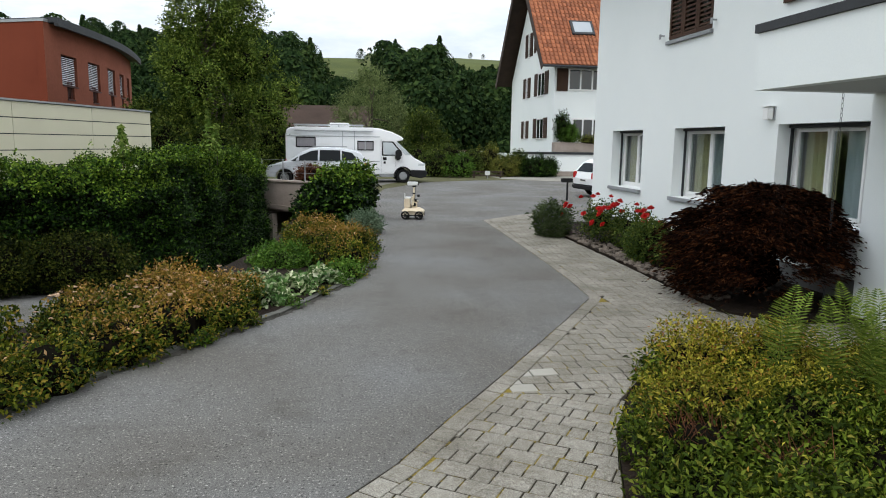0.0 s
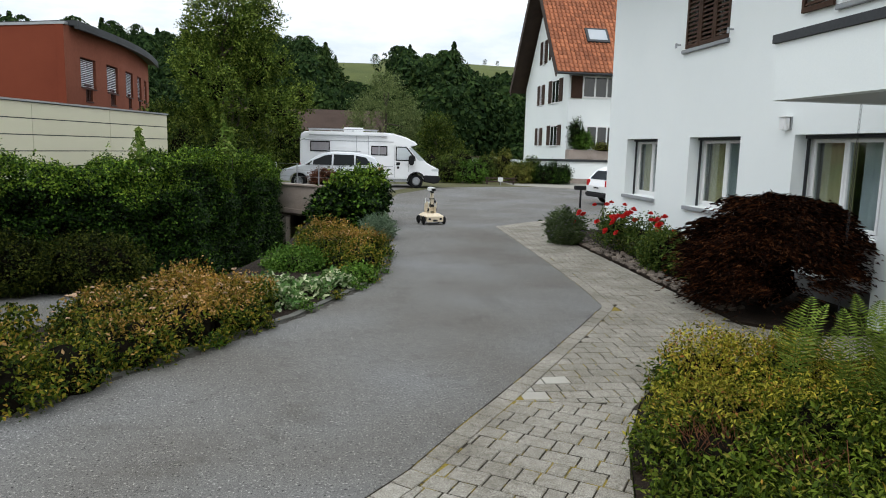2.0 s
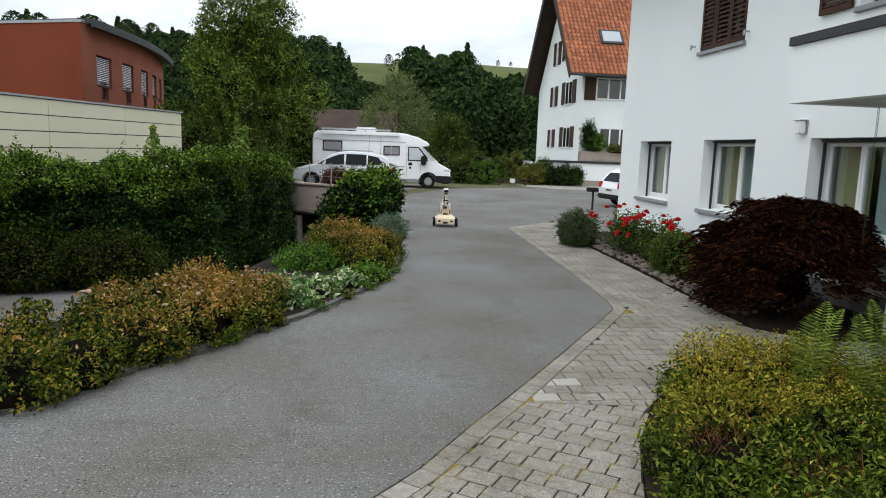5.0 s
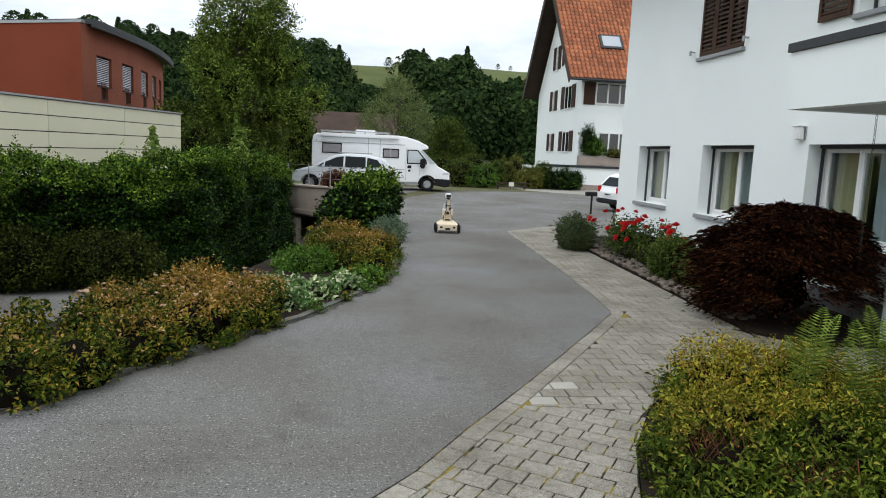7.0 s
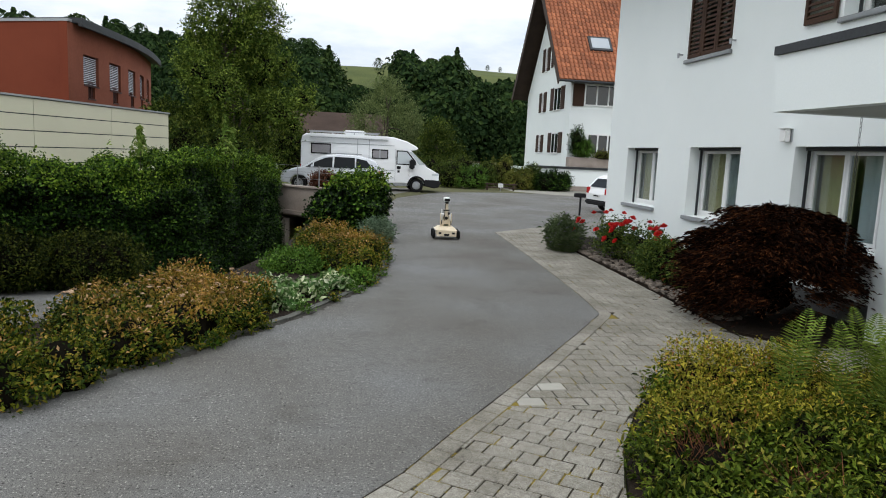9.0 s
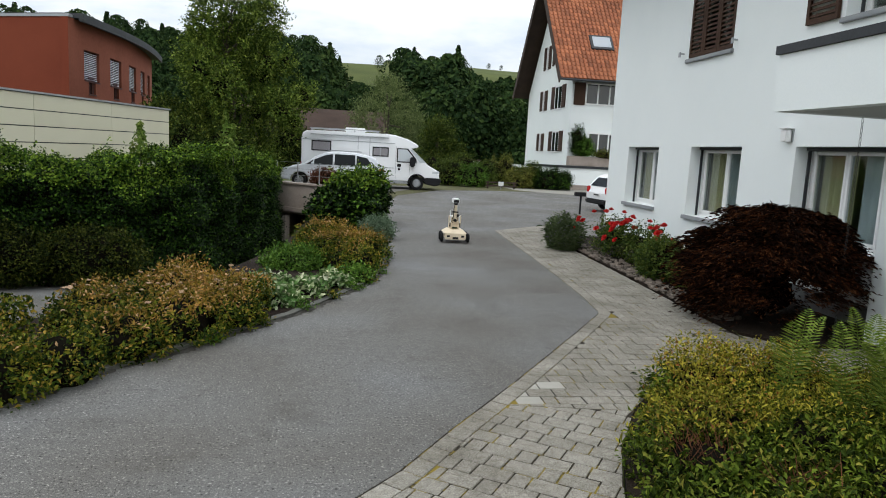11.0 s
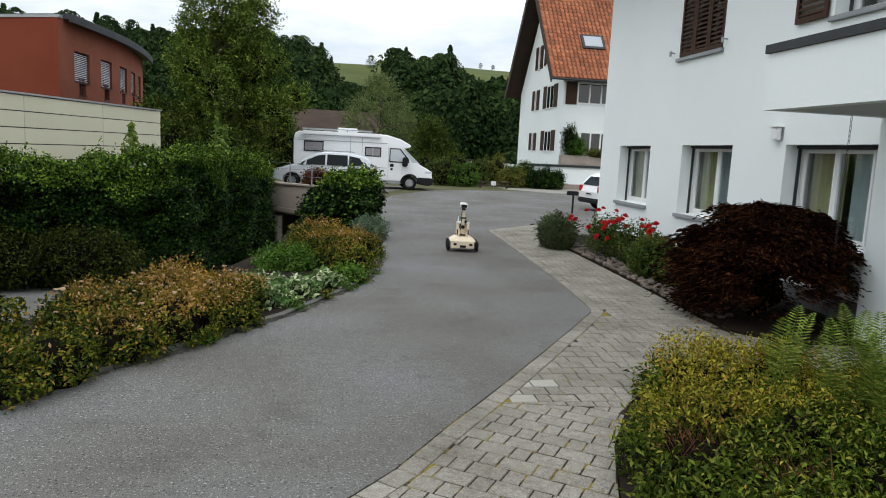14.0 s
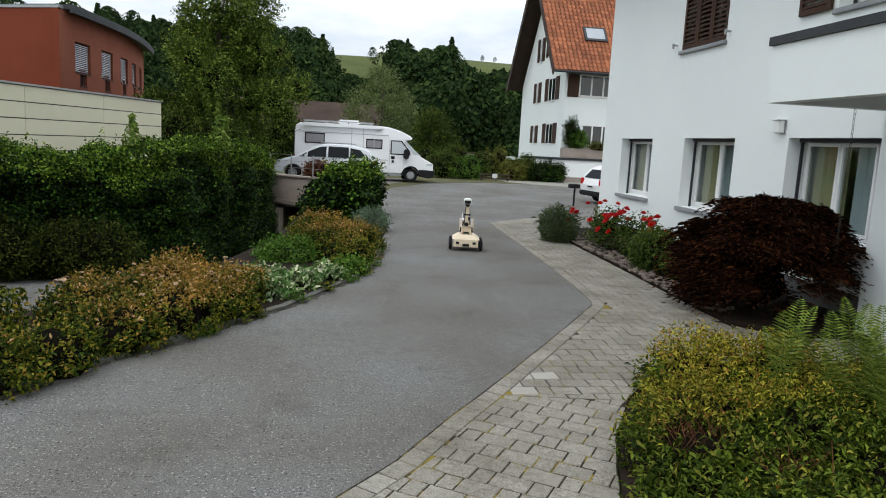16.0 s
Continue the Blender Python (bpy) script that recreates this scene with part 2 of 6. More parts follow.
L_SPIREA = leaf_mat("spirea_leaf", [(0, (0.006, 0.018, 0.002)), (0.42, (0.036, 0.062, 0.006)), (0.8, (0.15, 0.165, 0.015)), (1, (0.3, 0.19, 0.034))])
L_SPIREA_TIP = leaf_mat("spirea_tip_leaf", [(0, (0.09, 0.09, 0.01)), (0.55, (0.24, 0.15, 0.026)), (0.85, (0.36, 0.19, 0.055)), (1, (0.52, 0.33, 0.19))])
L_GREEN = leaf_mat("bright_leaf", [(0, (0.025, 0.07, 0.008)), (0.6, (0.075, 0.155, 0.02)), (1, (0.15, 0.25, 0.045))])
L_VARIEGATED = leaf_mat("variegated_leaf", [(0, (0.05, 0.12, 0.03)), (0.55, (0.14, 0.23, 0.08)), (0.75, (0.4, 0.45, 0.28)), (1, (0.6, 0.62, 0.45))])
L_BUSH = leaf_mat("foreground_leaf", [(0, (0.008, 0.016, 0.0015)), (0.42, (0.048, 0.08, 0.007)), (0.82, (0.14, 0.19, 0.02)), (1, (0.26, 0.24, 0.045))])
L_BUSH_TOP = leaf_mat("bush_tip_leaf", [(0, (0.05, 0.06, 0.006)), (0.45, (0.21, 0.2, 0.018)), (0.8, (0.4, 0.35, 0.045)), (1, (0.26, 0.09, 0.03))])
L_MAPLE = leaf_mat("red_maple_leaf", [(0, (0.004, 0.0015, 0.001)), (0.55, (0.017, 0.0055, 0.003)), (0.85, (0.065, 0.024, 0.01)), (1, (0.17, 0.064, 0.026))], 0.6, 0.08, 0.05)
L_TREE = leaf_mat("tree_leaf", [(0, (0.018, 0.042, 0.006)), (0.5, (0.07, 0.115, 0.016)), (1, (0.24, 0.3, 0.055))])
L_GARDEN = leaf_mat("garden_leaf", [(0, (0.01, 0.024, 0.004)), (0.6, (0.045, 0.075, 0.011)), (1, (0.16, 0.19, 0.035))])
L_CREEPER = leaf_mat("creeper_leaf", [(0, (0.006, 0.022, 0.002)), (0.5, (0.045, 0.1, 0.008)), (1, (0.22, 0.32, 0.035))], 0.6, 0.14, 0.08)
L_WILLOW = leaf_mat("willow_leaf", [(0, (0.09, 0.125, 0.045)), (0.6, (0.17, 0.215, 0.085)), (1, (0.26, 0.3, 0.14))])
L_WOOD = leaf_mat("forest_leaf", [(0, (0.008, 0.02, 0.007)), (0.6, (0.02, 0.042, 0.013)), (1, (0.045, 0.075, 0.022))], 0.8, 0.1, 0.05)
L_WOOD_LIGHT = leaf_mat("light_forest_leaf", [(0, (0.015, 0.034, 0.01)), (0.6, (0.034, 0.062, 0.017)), (1, (0.065, 0.098, 0.03))], 0.8, 0.1, 0.05)
L_YELLOW = leaf_mat("yellow_green_leaf", [(0, (0.06, 0.08, 0.012)), (0.6, (0.13, 0.14, 0.025)), (1, (0.22, 0.2, 0.05))])
L_LAVENDER = leaf_mat("lavender_leaf", [(0, (0.06, 0.1, 0.04)), (0.75, (0.15, 0.2, 0.09)), (0.92, (0.2, 0.24, 0.14)), (1, (0.22, 0.18, 0.3))])
L_GREY = leaf_mat("grey_leaf", [(0, (0.09, 0.14, 0.09)), (0.7, (0.2, 0.28, 0.19)), (1, (0.28, 0.36, 0.27))])
L_FERN = leaf_mat("fern_leaf", [(0, (0.05, 0.085, 0.011)), (0.6, (0.125, 0.18, 0.028)), (1, (0.24, 0.29, 0.06))])
L_ROSE = leaf_mat("rose_leaf", [(0, (0.016, 0.04, 0.008)), (0.6, (0.065, 0.1, 0.018)), (1, (0.15, 0.18, 0.035))])
PETAL = leaf_mat("rose_petal", [(0, (0.5, 0.01, 0.012)), (0.6, (0.68, 0.03, 0.03)), (1, (0.75, 0.09, 0.08))])
L_BARBERRY = leaf_mat("rust_leaf", [(0, (0.07, 0.03, 0.02)), (0.6, (0.14, 0.05, 0.03)), (1, (0.2, 0.09, 0.05))])


# ---- mesh helpers ----
def part(name, bm, material, parent=None, label=""):
    me = bpy.data.meshes.new(name)
    bm.to_mesh(me)
    bm.free()
    if material:
        me.materials.append(material)
    ob = new(name, me)
    if parent:
        ob.parent = parent
    if label:
        tagged(ob, label)
    return ob


def shared(name, me, parent, m):
    """A further object on a mesh that exists."""
    ob = new(name, me)
    ob.parent = parent
    ob.matrix_basis = m
    return ob


def thing(name, m, label, category, group="", kind=""):
    ob = new(name)
    ob.matrix_basis = m
    return tagged(ob, label, category, group, kind)


def box(bm, x0, x1, y0, y1, z0, z1, bevel=0.0):
    r = bmesh.ops.create_cube(bm, size=1, matrix=Matrix.Translation(((x0 + x1) / 2, (y0 + y1) / 2, (z0 + z1) / 2)) @ Matrix.Diagonal((x1 - x0, y1 - y0, z1 - z0, 1)))
    if bevel:
        es = list({e for v in r["verts"] for e in v.link_edges})
        bmesh.ops.bevel(bm, geom=es, offset=bevel, segments=2, affect="EDGES")
    return bm


def boxes(*rows, bevel=0.0):
    bm = bmesh.new()
    for r in rows:
        box(bm, *r, bevel=bevel)
    return bm


def tube(bm, a, b, r0, r1=None, n=8):
    a, b = Vector(a), Vector(b)
    r1 = r0 if r1 is None else r1
    d = b - a
    m = Matrix.Translation((a + b) / 2) @ d.to_track_quat("Z", "Y").to_matrix().to_4x4()
    bmesh.ops.create_cone(bm, cap_ends=True, segments=n, radius1=r0, radius2=r1, depth=d.length, matrix=m)
    return bm


def prism(outline, z0, z1, bm=None):
    """A flat outline (counter-clockwise) raised from z0 to z1."""
    bm = bm or bmesh.new()
    lo = [bm.verts.new((x, y, z0)) for x, y in outline]
    hi = [bm.verts.new((x, y, z1)) for x, y in outline]
    n = len(outline)
    bm.faces.new(hi)
    bm.faces.new(lo[::-1])
    for i in range(n):
        bm.faces.new((lo[i], lo[(i + 1) % n], hi[(i + 1) % n], hi[i]))
    bmesh.ops.recalc_face_normals(bm, faces=bm.faces)
    return bm


def profile_body(bm, outline, y0, y1, tuck=0.0, z_mid=1.0, bevel=0.05, inset_top=0.0):
    """A side outline (x, z) drawn across from y0 to y1; above z_mid it leans in by inset_top."""
    a, b = [], []
    for x, z in outline:
        lean = inset_top * max(0.0, z - z_mid)
        a.append(bm.verts.new((x, y0 + lean, z)))
        b.append(bm.verts.new((x, y1 - lean, z)))
    n = len(outline)
    fa, fb = bm.faces.new(a), bm.faces.new(b[::-1])
    for q in range(n):
        bm.faces.new((a[q], b[q], b[(q + 1) % n], a[(q + 1) % n]))
    bmesh.ops.recalc_face_normals(bm, faces=bm.faces)
    if bevel:
        es = list({e for f in (fa, fb) for e in f.edges})
        bmesh.ops.bevel(bm, geom=es, offset=bevel, segments=3, affect="EDGES", profile=0.6)
    return bm


def raw_mesh(name, verts, faces):
    """A mesh from arrays of corners and of equal-sided faces."""
    me = bpy.data.meshes.new(name)
    k = faces.shape[1]
    me.vertices.add(len(verts))
    me.vertices.foreach_set("co", np.ascontiguousarray(verts, np.float32).ravel())
    me.loops.add(faces.size)
    me.loops.foreach_set("vertex_index", np.ascontiguousarray(faces, np.int32).ravel())
    me.polygons.add(len(faces))
    me.polygons.foreach_set("loop_start", np.arange(0, faces.size, k, dtype=np.int32))
    me.polygons.foreach_set("loop_total", np.full(len(faces), k, np.int32))
    me.update(calc_edges=True)
    return me


def mesh_part(name, me, material, parent, label=""):
    me.materials.append(material)
    ob = new(name, me)
    if parent:
        ob.parent = parent
    if label:
        tagged(ob, label)
    return ob


def unit(v):
    return v / np.maximum(np.linalg.norm(v, axis=-1, keepdims=True), 1e-9)


def lumps(p, rng, freq, n=5):
    """Smooth uneven values about 0, within about -1 to 1."""
    out = 0
    for _ in range(n):
        out = out + np.sin(p @ (rng.normal(size=3) * freq) + rng.uniform(0, 6.3))
    return out / n


def leaves(name, P, N, size, material, parent, rng, aspect=0.5, spread=0.6, droop=0.0, fold=0.18, label="", upright=0.0, T=None):
    """Folded pointed leaves at P that face about N; T: the way each one points."""
    n = len(P)
    if T is None:
        N = unit(N + rng.normal(size=(n, 3)) * spread)
        T = unit(np.cross(N, rng.normal(size=(n, 3))))
        if droop or upright:
            T = unit(T + np.array([0, 0, upright - droop]))
    else:
        N = unit(N + rng.normal(size=(n, 3)) * spread * 0.6)
    N = unit(N - T * (N * T).sum(1, keepdims=True))
    B = np.cross(N, T)
    s = (size * rng.uniform(0.55, 1.4, n))[:, None]
    base, tip = P - T * s * 0.5, P + T * s * 0.5
    mid = P - T * s * 0.05
    l, r = mid + B * s * aspect * 0.5 + N * s * fold, mid - B * s * aspect * 0.5 + N * s * fold
    V = np.stack([base, r, tip, l], 1).reshape(-1, 3)
    k = np.arange(n)[:, None] * 4
    F = np.concatenate([k + [[0, 1, 2]], k + [[0, 2, 3]]], 0)
    return mesh_part(name, raw_mesh(name, V, F), material, parent, label)


def sprigs(P, N, k, length, rng, lift=0.25, droop=0.0, out=0.55):
    """Twigs that start below the skin at P and carry k leaves each: places, facings and ways of the leaves."""
    m = max(1, len(P) // k)
    P, N = P[:m], N[:m]
    D = unit(N + rng.normal(size=(m, 3)) * 0.45 + np.array([0, 0, lift - droop]))
    L = length * rng.uniform(0.45, 1.35, (m, 1))
    base = P - D * L * (1 - out)
    f = (np.arange(k)[None, :, None] + rng.uniform(0.1, 0.9, (m, k, 1))) / k
    pos = base[:, None] + D[:, None] * L[:, None] * f + np.array([0, 0, -droop * 0.35]) * L[:, None] * f * f
    R = rng.normal(size=(m, k, 3))
    R = unit(R - D[:, None] * (R * D[:, None]).sum(-1, keepdims=True))
    T = unit(D[:, None] * 0.55 + R * 0.85 + np.array([0, 0, -droop * 0.6]))
    pos = pos + R * length * 0.16
    face = unit(N[:, None] * 0.45 + D[:, None] * 0.2 + np.array([0, 0, 0.75]))
    return pos.reshape(-1, 3), np.broadcast_to(face, (m, k, 3)).reshape(-1, 3), T.reshape(-1, 3)


def blob_points(blobs, n, rng, lump=0.16, freq=2.2, depth=0.16, floor=None, stray=0.04):
    """Points and outward ways over the skin of joined uneven ellipsoids."""
    blobs = np.array(blobs, float)
    area = (blobs[:, 3] * blobs[:, 4] + blobs[:, 4] * blobs[:, 5] + blobs[:, 3] * blobs[:, 5])
    which = rng.choice(len(blobs), n, p=area / area.sum())
    c, r = blobs[which, :3], blobs[which, 3:]
    d = unit(rng.normal(size=(n, 3)))
    P = c + d * r
    k = 1 + lump * lumps(P, rng, freq) - np.abs(rng.normal(size=n)) * depth + (rng.random(n) < stray) * rng.uniform(0, 0.2, n)
    P = c + d * r * k[:, None]
    N = unit(d / r)
    keep = np.ones(n, bool)
    for i, b in enumerate(blobs):
        inside = (((P - b[:3]) / b[3:]) ** 2).sum(1) < 0.62
        keep &= ~(inside & (which != i))
    if floor is not None:
        keep &= P[:, 2] > floor
    return P[keep], N[keep]


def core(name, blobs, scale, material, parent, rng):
    """Dense inner twigs as near-black shade, a mass for each part of the bush."""
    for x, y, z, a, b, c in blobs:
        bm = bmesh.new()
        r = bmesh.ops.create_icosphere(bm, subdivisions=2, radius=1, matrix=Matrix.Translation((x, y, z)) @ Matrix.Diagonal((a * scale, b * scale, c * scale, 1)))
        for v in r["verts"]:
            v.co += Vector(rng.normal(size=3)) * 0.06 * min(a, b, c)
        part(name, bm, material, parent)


def shrub(name, blobs, n, size, material, label, seed, category="shrub", aspect=0.5, lump=0.16, freq=2.2, depth=0.16, floor=0.0, core_scale=0.74, twig=None, group="", second=None, up=0.3, spread=0.6, droop=0.0, upright=0.0, twig_len=4.5, gaps=None):
    """A shrub whose blobs are in the world; its foot lies under their mean."""
    rng = np.random.default_rng(seed)
    B = np.array(blobs, float)
    foot = np.array([B[:, 0].mean(), B[:, 1].mean(), floor])
    B[:, :3] -= foot
    th = thing(name, pose(*foot), label, category, group)
    P, N = blob_points(B, n, rng, lump, freq, depth, 0.02)
    P, N, T = sprigs(P, N, 9, size * twig_len, rng, up + upright, droop)
    keep = P[:, 2] > 0.01
    if gaps is not None:
        keep &= lumps(P, rng, 8.0) + 0.7 * lumps(P, rng, 17.0) > -0.38 - np.clip(P[:, 2] - gaps, 0, 1) * 2.6
    P, N, T = P[keep], N[keep], T[keep]
    if second:
        material2, share = second
        top = P[:, 2] + lumps(P, rng, 3.0) * 0.12 + rng.normal(size=len(P)) * 0.04
        cut = np.quantile(top, 1 - share)
        leaves("tip_leaves", P[top > cut], N[top > cut], size * 0.9, material2, th, rng, aspect, spread, T=T[top > cut])
        P, N, T = P[top <= cut], N[top <= cut], T[top <= cut]
    leaves("foliage", P, N, size, material, th, rng, aspect, spread, T=T)
    core("branch_mass", B, core_scale, twig or TWIG_SHADE, th, rng)
    return th


def polyline_at(path, s):
    path = np.array(path, float)
    seg = np.linalg.norm(np.diff(path[:, :2], axis=0), axis=1)
    acc = np.r_[0, np.cumsum(seg)]
    s = np.clip(s, 0, 1) * acc[-1]
    return np.stack([np.interp(s, acc, path[:, k]) for k in range(path.shape[1])], -1)


def crown_tree(name, foot, height, crown, n, size, material, label, seed, trunk_r=0.16, limbs=7, aspect=0.5, lump=0.22, droop=0.0, category="tree", group="", floor=None, freq=1.1, depth=0.3, inner=0.0):
    """A tapered trunk, limbs and a crown of leaves on uneven masses."""
    rng = np.random.default_rng(seed)
    th = thing(name, pose(*foot), label, category, group)
    B = np.array(crown, float)
    bm = bmesh.new()
    pts = [Vector((rng.normal() * 0.05 * k, rng.normal() * 0.05 * k, height * 0.75 * k / 5 - (0.1 if k == 0 else 0))) for k in range(6)]
    for k in range(5):
        tube(bm, pts[k], pts[k + 1], trunk_r * (1 - 0.16 * k), trunk_r * (1 - 0.16 * (k + 1)))
    part("trunk", bm, BARK, th)
    for k in range(limbs):
        bm = bmesh.new()
        b = B[k % len(B)]
        a = pts[min(4, 1 + k % 4)]
        end = Vector(b[:3]) + Vector(rng.normal(size=3)) * 0.3 * float(b[3])
        midp = a.lerp(end, 0.5) + Vector((0, 0, 0.1 * height * 0.3))
        tube(bm, a, midp, trunk_r * 0.4, trunk_r * 0.25, 6)
        tube(bm, midp, end, trunk_r * 0.25, trunk_r * 0.08, 6)
        part("limb", bm, BARK, th)
    P, N = blob_points(B, n, rng, lump, freq, depth, floor, 0.1)
    P, N, T = sprigs(P, N, 14, size * 6, rng, 0.3, droop)
    leaves("crown", P, N, size, material, th, rng, aspect, 0.7, T=T)
    if inner:
        core("branch_mass", B[B[:, 2] < height * 0.6], inner, TWIG_SHADE, th, rng)
    return th


# ---- ground, roads, beds ----
ASPHALT_LEFT = [(-2.1, 5.18), (-1.61, 6.02), (-1.26, 6.44), (-0.87, 7.1), (-0.38, 7.82), (0.25, 9.21), (0.62, 10.1), (0.88, 11.68), (1.02, 13.34), (1.15, 16.07), (1.38, 20.2), (1.84, 25.7), (2.33, 28.86), (4.65, 33.99), (7.56, 35.8), (11.5, 36.74)]
ASPHALT_RIGHT = [(5.9, 19.12), (4.81, 18.08), (3.9, 17.15), (3.81, 15.2), (3.64, 11.96), (3.49, 9.7), (3.34, 8.33), (2.66, 7.28), (1.62, 5.71), (0.92, 4.7), (0.52, 4.09), (0.21, 3.73)]
RAMP_LEFT = [(-30.0, 12.6), (-12.0, 13.4), (-6.29, 14.82), (-4.49, 15.83), (-3.3, 18.6), (-2.5, 22.28), (-2.3, 27.0), (-2.3, 36.0)]
RAMP_RIGHT = [(-0.4, 36.0), (-0.5, 27.0), (-0.75, 18.0), (-1.0, 13.0), (-1.6, 10.2), (-2.35, 8.4), (-3.2, 7.0), (-4.7, 5.2), (-6.6, 3.0), (-14.0, -1.0), (-30.0, -2.5)]
RAMP_WIDE = [(x - 1.3, y + 1.2) for x, y in RAMP_LEFT[:4]] + [(x - 1.5, y + 0.2) for x, y in RAMP_LEFT[4:]] + RAMP_RIGHT


def ramp_z(x, y):
    return min(0.0, 0.27 - 0.1 * max(y, 2.7)) if y < 30 else -2.73


def inside(poly, x, y):
    hit = False
    for (x0, y0), (x1, y1) in zip(poly, poly[1:] + poly[:1]):
        if (y0 > y) != (y1 > y) and x < (x1 - x0) * (y - y0) / (y1 - y0) + x0:
            hit = not hit
    return hit


def hill_z(x, y):
    """The valley side: level to 85 m, then up to a long crest."""
    if y < 60:
        return 0.0
    steep = max(0.0, min(1.0, (y - 95) / 165))
    rise = 31.0 * steep ** 1.35
    if y > 260:
        rise += min(y - 260, 150) * (0.135 if x > 20 else 0.1)
    if y > 410:
        rise -= (y - 410) * 0.06
    return rise + 0.9 * math.sin(x * 0.031 + 1) * min(1, (y - 60) / 80)


RAMP = RAMP_LEFT + RAMP_RIGHT
xs = np.unique(np.r_[np.linspace(-700, -60, 17), np.linspace(-60, -14, 16), np.arange(-14, 4, 0.4), np.linspace(4, 60, 20), np.linspace(60, 900, 30)])
ys = np.unique(np.r_[np.linspace(-300, -10, 10), np.linspace(-10, 5, 12), np.arange(5, 37, 0.5), np.linspace(37, 90, 16), np.linspace(90, 430, 46), np.linspace(430, 1500, 14)])
ground_v = np.array([(x, y, (ramp_z(x, y) - 0.06) if inside(RAMP_WIDE, x, y) else hill_z(x, y) - 0.04) for y in ys for x in xs])
gx, gy = len(xs), len(ys)
i, j = np.meshgrid(np.arange(gx - 1), np.arange(gy - 1))
k = (j * gx + i).ravel()
ground = mesh_part("ground", raw_mesh("ground", ground_v, np.stack([k, k + 1, k + 1 + gx, k + gx], 1)), GRASS, None)
tagged(ground, "green grass ground that rises to meadow hills", "ground", kind="structure")


def sheet(name, outline, z0, z1, material, label, category):
    bm = prism(outline, z0, z1)
    bmesh.ops.triangulate(bm, faces=[f for f in bm.faces if len(f.verts) > 4])
    return tagged(part(name, bm, material), label, category, kind="structure")


outline = [(-9, -3), (-5, -3), (-3, -0.2), (-0.5, 2.9)] + ASPHALT_RIGHT[::-1] + [(8, 20.8), (40, 21), (40, 37.3)] + ASPHALT_LEFT[::-1] + [(-3.4, 3.6), (-5.5, 1.2)]
road = sheet("road", outline, -0.25, 0.0, ASPHALT, "worn grey asphalt drive with darker patches", "road")

# lower road to the garage
bm = bmesh.new()
n_l = 40
La, Ra = polyline_at(RAMP_LEFT, np.linspace(0, 1, n_l)), polyline_at(RAMP_RIGHT[::-1], np.linspace(0, 1, n_l))
rows_l = [bm.verts.new((x, y, ramp_z(x, y))) for x, y in La]
rows_r = [bm.verts.new((x, y, ramp_z(x, y))) for x, y in Ra]
for q in range(n_l - 1):
    bm.faces.new((rows_l[q], rows_r[q], rows_r[q + 1], rows_l[q + 1]))
bmesh.ops.recalc_face_normals(bm, faces=bm.faces)
tagged(part("garage_ramp", bm, ASPHALT), "grey asphalt ramp going down to a garage", "road", kind="structure")
bm = bmesh.new()
for q in range(n_l - 1):
    a, b = La[q], La[q + 1]
    d = np.array([b[0] - a[0], b[1] - a[1]])
    nrm = np.array([-d[1], d[0]]) / np.linalg.norm(d)
    quad = [bm.verts.new((*(p + nrm * o), ramp_z(*p) + h)) for p, o, h in ((a, 0, -0.1), (b, 0, -0.1), (b, 0, 0.1), (a, 0, 0.1), (a, 0.15, 0.1), (b, 0.15, 0.1))]
    bm.faces.new(quad[:4])
    bm.faces.new((quad[3], quad[2], quad[5], quad[4]))
bmesh.ops.recalc_face_normals(bm, faces=bm.faces)
tagged(part("ramp_kerb", bm, CONCRETE), "low concrete kerb along the garage ramp", "kerb", kind="structure")

# planted bed beside the drive
bed_back = [(-0.46, 26.0), (-0.7, 18.0), (-0.95, 13.0), (-1.55, 10.15), (-2.3, 8.35), (-3.15, 6.95), (-4.6, 5.2), (-6.5, 3.0), (-11.0, -0.8)]
sheet("bed_soil", [(-9.1, -3.0), (-5.58, 1.2), (-3.48, 3.6)] + [(x - 0.09, y + 0.03) for x, y in ASPHALT_LEFT[:12]] + bed_back, -2.9, 0.03, SOIL, "dark soil of the planted bed by the drive", "soil")
KERB_STONE = mat("kerb_stone", (0.04, 0.042, 0.034), (0.13, 0.125, 0.11), 3.5, 30, 0.9, 0.5, 0.01, per_object=0.2)
kerb = thing("kerb", pose(0, 0, 0), "narrow weathered stone kerb along the planted bed", "kerb", kind="structure")
kp = np.array([(-5.5, 1.2), (-3.4, 3.6)] + ASPHALT_LEFT[:9])
n_k = 22
for q in range(n_k):
    a, b = polyline_at(kp, np.array([q / n_k, (q + 1) / n_k - 0.0012]))
    d = (b - a) / np.linalg.norm(b - a)
    nrm = np.array([-d[1], d[0]])
    ol = [tuple(a), tuple(b), tuple(b + nrm * 0.09), tuple(a + nrm * 0.09)]
    part("kerbstone", prism(ol, -0.1, 0.032 + 0.008 * math.sin(q * 7)), KERB_STONE, kerb)

